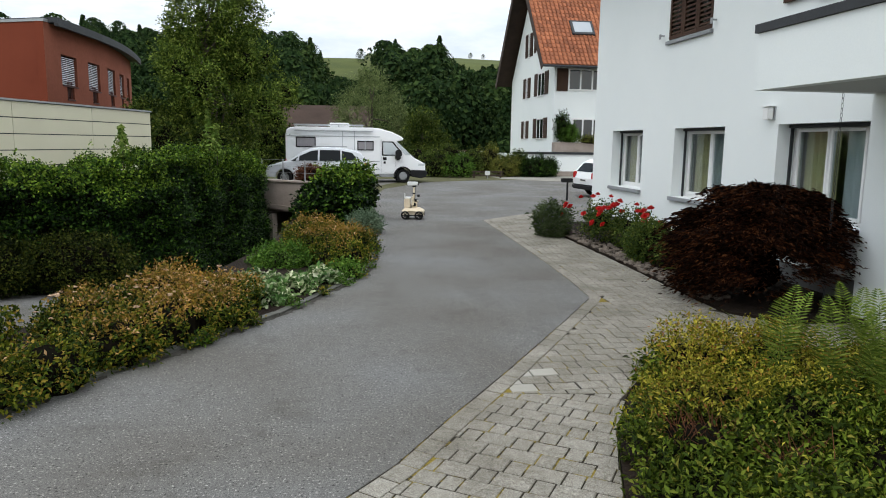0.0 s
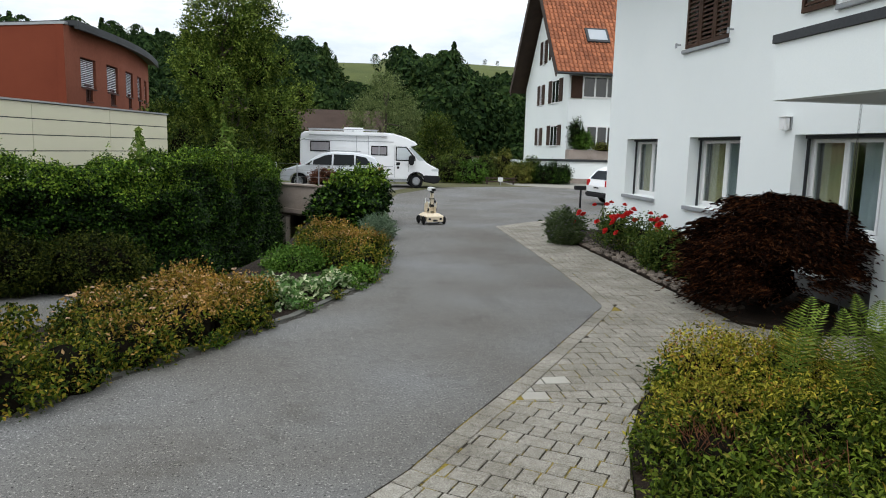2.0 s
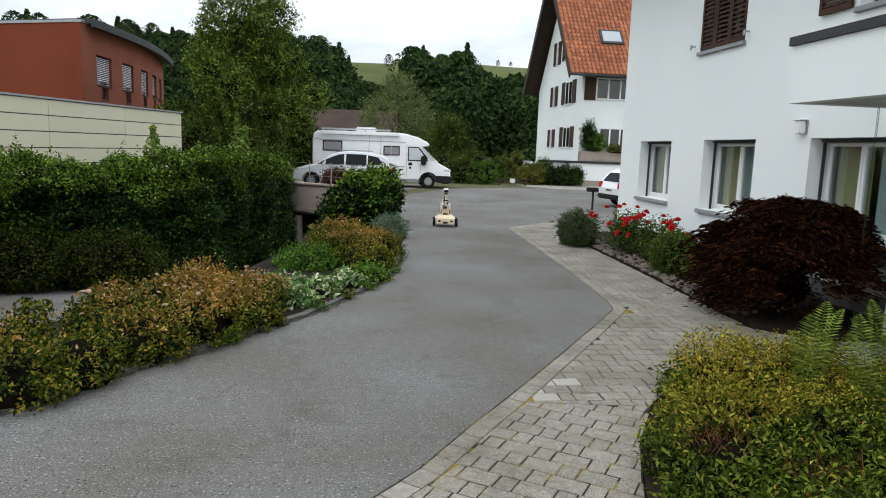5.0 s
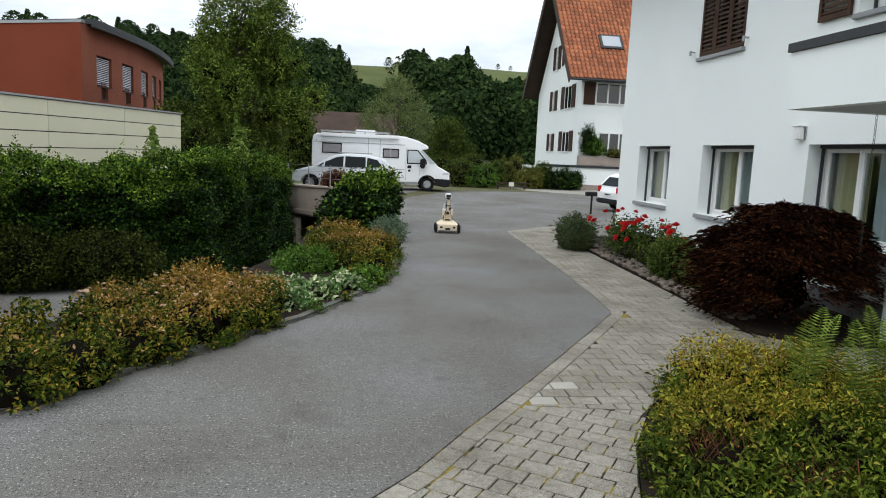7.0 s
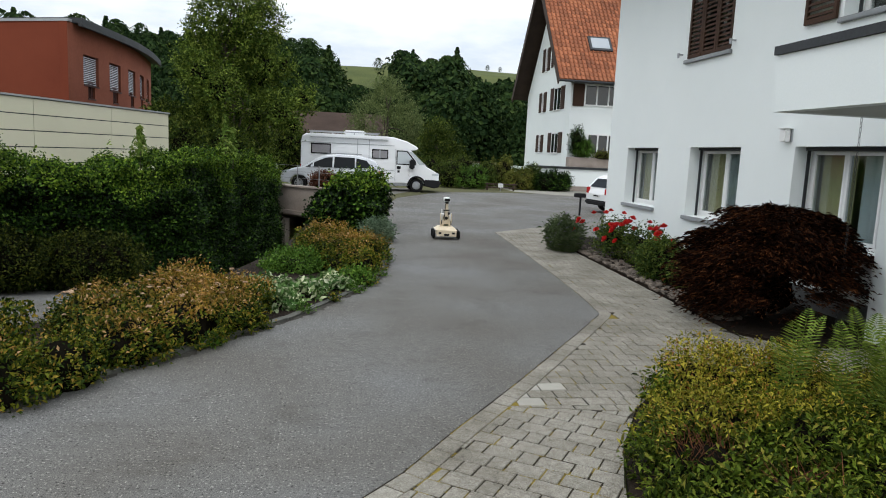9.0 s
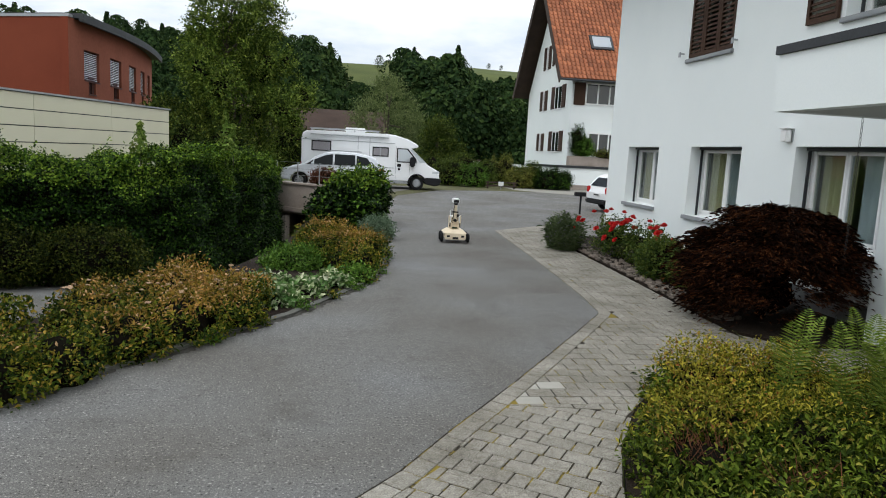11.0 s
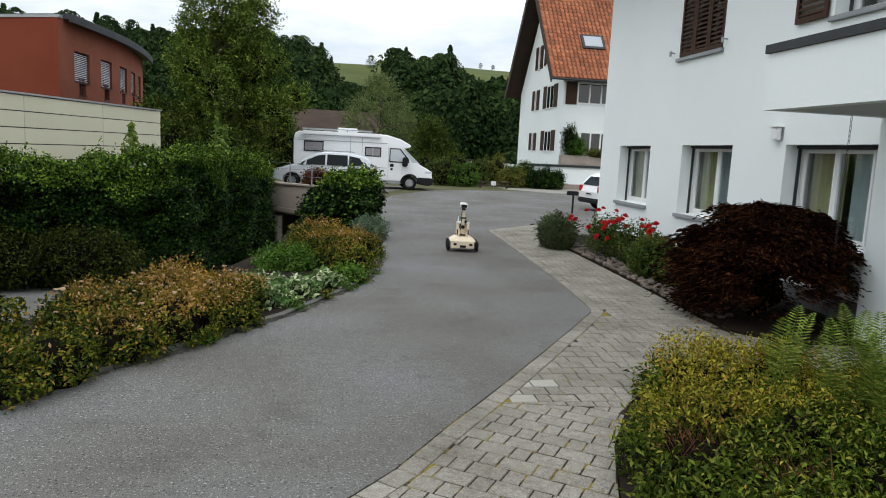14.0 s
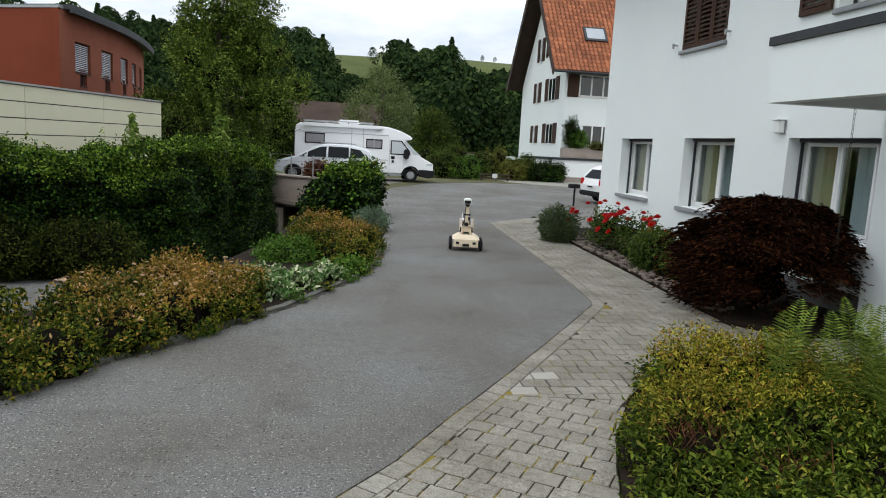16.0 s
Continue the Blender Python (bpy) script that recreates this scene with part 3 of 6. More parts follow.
# grit and litter gathered along the kerb, its dark also painted shade of the plants
GRIT_SHADE = mat("gutter_grit", (0.03, 0.027, 0.022), (0.085, 0.08, 0.07), 4, 70, 0.95, 0.8, 0.01, spec=0.1)
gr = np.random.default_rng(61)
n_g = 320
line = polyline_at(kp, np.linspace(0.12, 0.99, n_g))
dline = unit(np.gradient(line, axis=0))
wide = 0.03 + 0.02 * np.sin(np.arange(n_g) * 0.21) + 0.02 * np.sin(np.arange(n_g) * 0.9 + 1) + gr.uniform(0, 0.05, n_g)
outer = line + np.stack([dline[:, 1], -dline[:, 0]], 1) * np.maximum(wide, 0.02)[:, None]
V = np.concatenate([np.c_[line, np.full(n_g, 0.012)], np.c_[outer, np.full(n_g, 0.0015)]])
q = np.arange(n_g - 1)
tagged(mesh_part("gutter_grit", raw_mesh("gutter_grit", V, np.stack([q, q + n_g, q + n_g + 1, q + 1], 1)), GRIT_SHADE, None), "grit and leaf litter along the kerb, darkened for plant shade", "grit", kind="structure")

# grass verge by the parked vehicles, and the parking above the garage
sheet("verge", [(1.3, 26.6), (1.84, 25.7), (2.33, 28.86), (4.65, 33.99), (7.56, 35.8), (11.5, 36.74), (12.5, 36.9), (12.5, 41.6), (-2, 41.6), (-2.3, 38)], -0.05, 0.012, DRY_GRASS, "rough dry grass verge beside the parking place", "grass")
sheet("parking", [(-14, 29.4), (-3.3, 29.05), (1.12, 25.85), (1.6, 29), (3.6, 34.3), (3.6, 36.4), (-14, 36.4)], -0.3, 0.02, mat("gravel", (0.1, 0.095, 0.085), (0.18, 0.17, 0.15), 0.7, 40, 0.95, 0.6, 0.01), "pale gravel parking place over the garage", "parking")

sheet("forecourt", [(9.4, 37.5), (10.6, 36.2), (13.0, 34.4), (16.0, 33.2), (40, 32), (40, 41.05), (9.4, 41.05)], -0.1, 0.014, mat("pale_concrete", (0.2, 0.19, 0.165), (0.3, 0.285, 0.25), 1.2, 40, 0.9, 0.4, 0.005, spec=0.15), "pale worn concrete forecourt before the terrace wall", "forecourt")

sheet("gravel_strip", [(5.62, 16.45), (17, 16.45), (17, 20.93), (8.0, 20.77), (5.93, 19.08), (5.62, 16.65)], -0.1, 0.01, MATS["gravel"], "grey gravel strip beside the house corner", "gravel")

# garage bridge: parapet beam, deck and abutment
bridge = thing("bridge", pose(0, 0, 0), "weathered concrete bridge beam above the garage ramp", "bridge", kind="structure")
bm = prism([(-3.5, 28.63), (0.82, 25.43), (1.02, 25.72), (-3.28, 28.92)], -0.75, 0.36)
for vtx in bm.verts:
    if vtx.co.z < 0:
        vtx.co.z = -0.66 - 0.055 * vtx.co.x
part("parapet", bm, CONCRETE, bridge)
bm = prism([(-3.55, 28.55), (0.8, 25.33), (0.86, 25.42), (-3.48, 28.62)], -0.9, -0.74)
for vtx in bm.verts:
    vtx.co.z += 0.12 - 0.055 * vtx.co.x
part("ledge", bm, CONCRETE, bridge)
part("coping", prism([(-3.56, 28.58), (0.8, 25.34), (1.1, 25.72), (-3.28, 28.97)], 0.364, 0.42), CONCRETE, bridge)
part("deck", prism([(-3.2, 28.98), (1.05, 25.8), (1.2, 36), (-3.2, 36)], -0.84, -0.32), CONCRETE, bridge)
part("abutment", prism([(-3.6, 28.6), (-2.05, 27.45), (-1.9, 27.62), (-1.9, 36), (-3.6, 36)], -3.2, -0.86), CONCRETE, bridge)
part("abutment", prism([(-0.35, 26.7), (1.2, 25.5), (1.4, 36), (-0.35, 36)], -3.2, -0.86), CONCRETE, bridge)
part("garage_door", boxes((-1.9, -0.35, 35.0, 35.1, -3.2, -0.86)), DARK_METAL, bridge)
rail = thing("railing", pose(0, 0, 0), "thin grey metal railing posts with wires on the parapet", "railing")
for q in range(6):
    f = q / 5
    x, y = -3.3 + 4.2 * f, 28.8 - 3.16 * f
    part("post", tube(bmesh.new(), (x, y, 0.41), (x, y, 1.2), 0.022), GREY_METAL, rail)
for z in (0.7, 0.95, 1.18):
    part("wire", tube(bmesh.new(), (-3.3, 28.8, z), (0.9, 25.64, z), 0.006, n=5), GREY_METAL, rail)


# ---- near house ----
def wall_with_openings(y0, y1, z0, z1, x0, x1, holes):
    """A wall between x0 and x1 along y, with rectangular openings (ya, yb, za, zb)."""
    bm = bmesh.new()
    ysl = sorted({y0, y1, *(h[0] for h in holes), *(h[1] for h in holes)})
    for a, b in zip(ysl, ysl[1:]):
        cut = sorted((h[2], h[3]) for h in holes if h[0] <= a + 1e-6 and h[1] >= b - 1e-6)
        z = z0
        for lo, hi in cut:
            if lo > z + 1e-6:
                box(bm, x0, x1, a, b, z, lo)
            z = hi
        if z < z1 - 1e-6:
            box(bm, x0, x1, a, b, z, z1)
    bmesh.ops.remove_doubles(bm, verts=bm.verts, dist=1e-5)
    return bm


WX = 6.454
HOLES = [(13.76, 15.3, 0.99, 2.21), (10.75, 12.42, 0.96, 2.215), (7.25, 9.38, 0.9, 2.215), (11.35, 12.86, 3.83, 5.15), (7.35, 8.7, 3.86, 5.15)]
house = thing("house", pose(0, 0, 0), "white rendered house with brown shutters and a balcony", "house", kind="structure")
part("wall", wall_with_openings(7.08, 16.42, -0.3, 6.6, WX, WX + 0.42, HOLES), RENDER_WHITE, house)
part("wall", boxes((WX + 0.3, 17.0, 16.12, 16.42, -0.3, 6.6)), RENDER_WHITE, house)
part("wall", boxes((5.97, WX + 0.3, -6.0, 7.08, -0.3, 6.6)), RENDER_WHITE, house)
part("wall", boxes((WX + 0.3, 17.0, -6.0, -5.7, -0.3, 6.6)), RENDER_WHITE, house)
part("roof", boxes((5.3, 17.3, -6.6, 17.0, 6.62, 6.9)), OLD_TILE, house)
part("plinth", boxes((WX - 0.012, WX, 7.08, 16.43, -0.3, 0.3)), PLINTH, house)
part("inner_floor", boxes((WX + 0.3, 17, -5.7, 16.1, 0.1, 0.15), (WX + 0.3, 17, -5.7, 16.1, 2.5, 2.75)), ROOM, house)
part("inner_wall", boxes((10.4, 10.5, -5.7, 16.1, 0.15, 2.5), (10.4, 10.5, -5.7, 16.1, 2.75, 6.6), (WX + 0.3, 10.4, 10.05, 10.15, 0.15, 2.5), (WX + 0.3, 10.4, 13.0, 13.1, 0.15, 2.5)), ROOM, house)


def curtain(y0, y1, z0, z1, x, material, folds, parent):
    n = max(8, folds * 6)
    V = []
    for q in range(n + 1):
        f = q / n
        V += [(x + 0.03 * math.sin(f * folds * 6.283), y0 + (y1 - y0) * f, z) for z in (z0, z1)]
    F = np.array([(2 * q, 2 * q + 2, 2 * q + 3, 2 * q + 1) for q in range(n)])
    return mesh_part("curtain", raw_mesh("curtain", np.array(V), F), material, parent)


def house_window(nm, ya, yb, za, zb, casements, sill=True):
    """A window set back in the wall, with frame, casements, panes and curtains."""
    w = thing(nm, pose(0, 0, 0), "white framed window with curtains behind the glass", "window", kind="structure")
    xf = WX + 0.28
    part("window_frame", boxes((xf, xf + 0.07, ya, ya + 0.05, za, zb), (xf, xf + 0.07, yb - 0.05, yb, za, zb), (xf, xf + 0.07, ya + 0.05, yb - 0.05, za, za + 0.05), (xf, xf + 0.07, ya + 0.05, yb - 0.05, zb - 0.05, zb)), FRAME_WHITE, w)
    part("blind_rail", boxes((WX + 0.2, WX + 0.235, ya, ya + 0.03, za, zb), (WX + 0.2, WX + 0.235, yb - 0.03, yb, za, zb), (WX + 0.15, WX + 0.25, ya + 0.03, yb - 0.03, zb - 0.05, zb - 0.002)), DARK_METAL, w)
    cw = (yb - ya - 0.1) / casements
    for q in range(casements):
        a, b = ya + 0.05 + q * cw + 0.004, ya + 0.05 + (q + 1) * cw - 0.004
        lo, hi = za + 0.054, zb - 0.054
        part("casement", boxes((xf - 0.012, xf + 0.05, a, a + 0.05, lo, hi), (xf - 0.012, xf + 0.05, b - 0.05, b, lo, hi), (xf - 0.012, xf + 0.05, a + 0.05, b - 0.05, lo, lo + 0.05), (xf - 0.012, xf + 0.05, a + 0.05, b - 0.05, hi - 0.05, hi), bevel=0.006), FRAME_WHITE, w)
        pane = part("pane", boxes((xf + 0.015, xf + 0.021, a + 0.051, b - 0.051, lo + 0.051, hi - 0.051)), GLASS, w)
        pane.visible_shadow = False
    if sill:
        part("window_sill", boxes((WX - 0.06, WX + 0.28, ya - 0.04, yb + 0.04, za - 0.07, za - 0.002), bevel=0.008), SILL_STONE, w)
    return w


wins = []
for q, (h, c) in enumerate(zip(HOLES, (2, 2, 3, 2, 2))):
    w = house_window("window_%d" % (q + 1), *h, c)
    wins.append(w)
for w, (h, mode) in zip(wins, zip(HOLES, ("a", "a", "c", "d", "d"))):
    ya, yb, za, zb = h
    if mode != "d":
        span = yb - ya
        curtain(yb - 0.34 * span, yb - 0.06, za + 0.06, zb, WX + 0.44, CURTAIN, 5, w)
        curtain(ya + 0.06, ya + 0.62 * span, za + 0.06, zb, WX + 0.48, VOILE, 7, w)


def shutter(ya, yb, za, zb, x, parent, name="shutter"):
    """Louvred shutter: frame with slanting slats."""
    s = part(name, boxes((x - 0.04, x, ya, ya + 0.06, za, zb), (x - 0.04, x, yb - 0.06, yb, za, zb), (x - 0.04, x, ya + 0.06, yb - 0.06, za, za + 0.07), (x - 0.04, x, ya + 0.06, yb - 0.06, zb - 0.07, zb)), BROWN_WOOD, parent)
    n = int((zb - za - 0.14) / 0.078)
    me = bpy.data.meshes.new("slat")
    bm = boxes((-0.004, 0.004, ya + 0.06, yb - 0.06, -0.032, 0.032))
    bm.to_mesh(me)
    bm.free()
    me.materials.append(BROWN_WOOD)
    for q in range(n):
        shared("slat", me, s, pose(x - 0.02, 0, za + 0.07 + (q + 0.5) * 0.078, 0, 38, 0))
    return s


ya, yb, za, zb = HOLES[3]
sh = thing("window_shutters", pose(0, 0, 0), "closed brown louvred wooden shutters over the upper window", "shutters")
third = (yb - ya) / 3
for q in range(3):
    shutter(ya + q * third + 0.006, ya + (q + 1) * third - 0.006, za + 0.02, zb, WX + 0.03, sh)
for y in (ya - 0.12, yb + 0.2):
    part("shutter_catch", boxes((WX - 0.09, WX, y - 0.012, y + 0.012, za + 0.11, za + 0.135), (WX - 0.1, WX - 0.08, y - 0.03, y + 0.03, za + 0.06, za + 0.15)), GREY_METAL, sh)
sh2 = thing("window_shutter", pose(0, 0, 0), "open brown louvred wooden shutter beside the balcony window", "shutter")
shutter(8.78, 9.42, 3.87, 5.1, WX - 0.02, sh2)

# balcony
balcony = thing("balcony", pose(0, 0, 0), "white rendered balcony with a dark grey metal coping", "balcony", kind="structure")
BX, BY, BZ = 4.555, 7.07, 2.473
# Dimmer than the white render: the shade under the balcony is in this colour.
part("slab", boxes((BX + 0.16, 5.968, -2, BY - 0.16, BZ, BZ + 0.2)), mat("slab_underside_shade", (0.42, 0.43, 0.42), (0.52, 0.53, 0.51), 0.5, 30, 0.9, 0.2), balcony)
part("parapet", boxes((BX, BX + 0.16, -2, BY, BZ, 3.05), (BX + 0.16, 5.968, BY - 0.16, BY, BZ, 3.05)), RENDER_WHITE, balcony)
part("coping", boxes((BX - 0.03, BX + 0.19, -2, BY + 0.03, 3.053, 3.14), (BX + 0.19, 5.968, BY - 0.19, BY + 0.03, 3.053, 3.14)), DARK_METAL, balcony)

lamp = thing("wall_lamp", pose(WX, 9.55, 2.28), "small white box lamp on the house wall", "lamp")
part("housing", boxes((-0.11, -0.02, -0.07, 0.07, 0.0, 0.18), bevel=0.012), FRAME_WHITE, lamp)
part("cover", boxes((-0.13, 0, -0.09, 0.09, 0.183, 0.198), bevel=0.004), FRAME_WHITE, lamp)
part("bracket", boxes((-0.02, 0, -0.09, -0.072, 0.0, 0.18)), GREY_METAL, lamp)
chain = thing("rain_chain", pose(5.54, 7.0, 0), "grey metal rain chain hanging from the balcony slab", "chain")
link_me = bpy.data.meshes.new("chain_link")
bm = bmesh.new()
for q in range(10):
    a0, a1 = q / 10 * 6.2832, (q + 1) / 10 * 6.2832
    tube(bm, (0.012 * math.cos(a0), 0, 0.03 * math.sin(a0)), (0.012 * math.cos(a1), 0, 0.03 * math.sin(a1)), 0.0026, n=5)
bm.to_mesh(link_me)
bm.free()
link_me.materials.append(DARK_METAL)
for q in range(46):
    shared("chain_link", link_me, chain, pose(0, 0, 2.44 - q * 0.052, 0, 0, 90 * (q % 2)))


# ---- far house ----
fh = thing("neighbour_house", pose(0, 0, 0), "white gabled house with an orange tiled roof", "house")
GX, FY, BYY = 13.7, 42.0, 52.2
gable = [(FY, 0), (BYY, 0), (BYY, 6.4), (47.1, 12.9), (FY, 6.4)]
bm = bmesh.new()
f1 = [bm.verts.new((GX, y, z)) for y, z in gable]
f2 = [bm.verts.new((GX + 12, y, z)) for y, z in gable]
bm.faces.new(f1)
bm.faces.new(f2[::-1])
for q in range(5):
    bm.faces.new((f1[q], f1[(q + 1) % 5], f2[(q + 1) % 5], f2[q]))
bmesh.ops.recalc_face_normals(bm, faces=bm.faces)
part("wall", bm, RENDER_WHITE, fh)
slope = math.atan2(12.9 - 6.4, 47.1 - FY)


def roof_side(sign, parent):
    """One side of the roof: boarding, verge board and tile courses."""
    eave_y, ridge_y, eave_z, ridge_z = (41.05, 47.1, 6.62, 13.95) if sign < 0 else (53.1, 47.1, 6.3, 13.95)
    L = math.hypot(ridge_y - eave_y, ridge_z - eave_z)
    ang = math.degrees(math.atan2(ridge_z - eave_z, abs(ridge_y - eave_y)))
    m = pose(12.62, eave_y, eave_z) @ (pose(0, 0, 0, ang, 0, 0) if sign < 0 else pose(0, 0, 0, 180 - ang, 0, 0))
    if sign > 0:
        m = pose(12.62, eave_y, eave_z) @ Matrix.Scale(-1, 4, (0, 1, 0)) @ pose(0, 0, 0, ang, 0, 0)
    bm = boxes((0.06, 14, 0, L, -0.16, -0.03))
    bm.transform(m)
    bmesh.ops.recalc_face_normals(bm, faces=bm.faces)
    roof = part("roof", bm, BARGE_WOOD, parent)
    bm = boxes((0, 0.055, -0.03, L, -0.42, 0.03))
    bm.transform(m)
    bmesh.ops.recalc_face_normals(bm, faces=bm.faces)
    part("verge_board", bm, BARGE_WOOD, roof)
    if sign < 0:
        V, F = [], []
        rowsn, cols = int(L / 0.34), 52
        for r in range(rowsn):
            for c in range(cols):
                x0, y0 = c * 0.27, r * 0.34
                b = len(V)
                for (px, pz) in ((0, 0.05), (0.07, 0.085), (0.14, 0.05), (0.2, 0.03), (0.262, 0.03)):
                    V.append(m @ Vector((x0 + px, y0 - 0.03, pz + 0.03)))
                    V.append(m @ Vector((x0 + px, y0 + 0.34, pz - 0.005)))
                for s in range(4):
                    F.append((b + 2 * s, b + 2 * s + 2, b + 2 * s + 3, b + 2 * s + 1))
                V += [m @ Vector((x0, y0 - 0.01, -0.02)), m @ Vector((x0 + 0.262, y0 - 0.01, -0.02))]
                F.append((b, b + 10, b + 11, b + 8))
        t = mesh_part("roof_tiles", raw_mesh("roof_tiles", np.array([tuple(v) for v in V]), np.array(F)), TILE, roof)
        tagged(t, kind="stuff")
        bm = boxes((2.3, 3.75, 2.5, 3.68, 0.04, 0.17))
        bm.transform(m)
        sk = part("skylight", bm, DARK_METAL, roof)
        bm = boxes((2.45, 3.6, 2.66, 3.54, 0.172, 0.18))
        bm.transform(m)
        # The sky's reflection is painted into this pane as a pale base colour.
        part("pane", bm, opaque_glass_mat("skylight_sky_glass", (0.3, 0.33, 0.36), 1.0), sk)
        bm = tube(bmesh.new(), (0, -0.1, -0.02), (14, -0.1, -0.02), 0.07, n=10)
        bm.transform(m)
        part("gutter", bm, DARK_METAL, roof)
    return roof


roof_side(-1, fh)
roof_side(1, fh)


def gable_window(yc, z0, z1, w, shutter_w, parent, sides=(1, -1)):
    wd = part("window", boxes((GX - 0.03, GX - 0.004, yc - w / 2, yc - w / 2 + 0.08, z0, z1), (GX - 0.03, GX - 0.004, yc + w / 2 - 0.08, yc + w / 2, z0, z1), (GX - 0.03, GX - 0.004, yc - 0.04, yc + 0.04, z0, z1), (GX - 0.03, GX - 0.004, yc - w / 2, yc + w / 2, z1 - 0.08, z1 - 0.001), (GX - 0.08, GX - 0.004, yc - w / 2, yc + w / 2, z0 - 0.06, z0 - 0.001)), FRAME_WHITE, parent)
    part("pane", boxes((GX - 0.015, GX - 0.005, yc - w / 2 + 0.02, yc + w / 2 - 0.02, z0 + 0.01, z1 - 0.03)), DARK_GLASS, wd)
    for s in sides:
        a = yc + s * (w / 2 + 0.02)
        b = a + s * shutter_w
        lo, hi = min(a, b), max(a, b)
        steps = int((z1 - z0) / 0.12)
        teeth = [(GX - 0.004, z0), (GX - 0.004, z1)]
        for q in range(steps):
            top = z1 - q * (z1 - z0) / steps
            teeth += [(GX - 0.03, top), (GX - 0.065, top - 0.85 * (z1 - z0) / steps)]
        part("shutter", profile_body(bmesh.new(), teeth, lo, hi, bevel=0), BROWN_WOOD, wd)


for yc, z0, z1, w in ((44.7, 5.05, 6.5, 1.5), (44.7, 2.3, 3.6, 1.5)):
    gable_window(yc, z0, z1, w, 0.75, fh)
for yc, z0, z1 in ((48.05, 5.05, 6.4), (48.25, 2.3, 3.5), (47.75, 7.8, 9.35)):
    gable_window(yc, z0, z1, 0.5, 0.6, fh)
gable_window(45.7, 7.9, 9.3, 0.5, 0.55, fh)
# front storeys: upper shutter and windows, lower windows with plants
fy = FY - 0.004
fw = part("window", boxes((14.55, 17.6, fy - 0.06, fy, 5.2, 5.28), (14.55, 17.6, fy - 0.06, fy, 6.42, 6.5), *[(x, x + 0.09, fy - 0.055, fy, 5.28, 6.42) for x in (14.55, 15.3, 16.05, 16.8, 17.51)]), FRAME_WHITE, fh)
part("pane", boxes((14.6, 17.55, fy - 0.02, fy - 0.004, 5.28, 6.42)), DARK_GLASS, fw)
part("shutter", boxes((13.83, 14.53, fy - 0.08, fy - 0.01, 5.15, 6.5), bevel=0.015), BROWN_WOOD, fw)
fw = part("window", boxes((14.9, 17.6, fy - 0.06, fy, 2.25, 2.33), (14.9, 17.6, fy - 0.06, fy, 3.45, 3.53), *[(x, x + 0.09, fy - 0.055, fy, 2.33, 3.45) for x in (14.9, 15.55, 16.2, 16.85, 17.51)]), FRAME_WHITE, fh)
part("pane", boxes((14.95, 17.55, fy - 0.02, fy - 0.004, 2.33, 3.45)), DARK_GLASS, fw)

# terrace wall before the far house
tw = thing("terrace_wall", pose(0, 0, 0), "white rendered terrace wall with a dark coping", "wall", kind="structure")
part("wall", boxes((11.2, 24, 41.2, 41.5, -0.2, 1.32)), RENDER_WHITE, tw)
part("coping", boxes((11.1, 24, 41.12, 41.58, 1.324, 1.46)), DARK_METAL, tw)
part("wall", boxes((11.2, 11.5, 41.5, 53, -0.2, 1.32)), RENDER_WHITE, tw)
part("foot", boxes((11.19, 24, 41.1, 41.196, -0.2, 0.3)), CONCRETE, tw)
pb = thing("planter", pose(0, 0, 0), "long grey concrete planter box on the terrace", "planter")
part("trough", boxes((13.6, 17.2, 41.21, 41.8, 1.465, 2.05), bevel=0.02), CONCRETE, pb)

# ---- cream wall and red building ----
BLIND = mat("blind_slat_paint", (0.62, 0.64, 0.66), (0.72, 0.74, 0.76), 2, 30, 0.6, 0.05)
cw = thing("cream_wall", pose(-5.57, 24.3, 0, 0, 0, -15.65), "cream fibre cement panel wall with thin joints", "wall", kind="structure")
part("backing", boxes((-3.0, -0.03, -26, -0.02, -0.3, 2.72)), DARK_METAL, cw)
for r in range(8):
    for c in range(8):
        part("panel", boxes((-0.026, 0.0, -(c + 1) * 3.1 + 0.008, -c * 3.1 - 0.008, 2.74 - (r + 1) * 0.385 + 0.012, 2.74 - r * 0.385 - 0.012)), CREAM, cw)
part("coping", boxes((-3.05, 0.04, -26, 0.03, 2.745, 2.79)), GREY_METAL, cw)
part("end_panel", boxes((-3.0, -0.03, -0.018, 0.004, -0.3, 2.74)), CREAM, cw)

rb = thing("brick_red_building", pose(0, 0, 0), "brick red rendered building with a curved flat roof", "building")
arc = [(-10.15 + 0.55 * math.sin(math.pi * f) - 0.55 * f, 28.55 + 13.5 * f) for f in np.linspace(0, 1, 14)]
back = [(x - 0.32, y + 0.1) for x, y in arc]
part("wall", prism([arc[0], *back, (-24, 42), (-24, 34.6)], -0.3, 6.1), RED_RENDER, rb)
BRICK_FACE = mat("red_brick_face", (0.18, 0.058, 0.036), (0.28, 0.098, 0.062), 0.4, 9, 0.9, 0.5, 0.008, spec=0.12)


def facade(f):
    """A point of the curved street facade and the heading of its outward side."""
    bend = (0.55 * math.pi * math.cos(math.pi * f) - 0.55) / 13.5
    return -10.15 + 0.55 * math.sin(math.pi * f) - 0.55 * f, 28.55 + 13.5 * f, bend


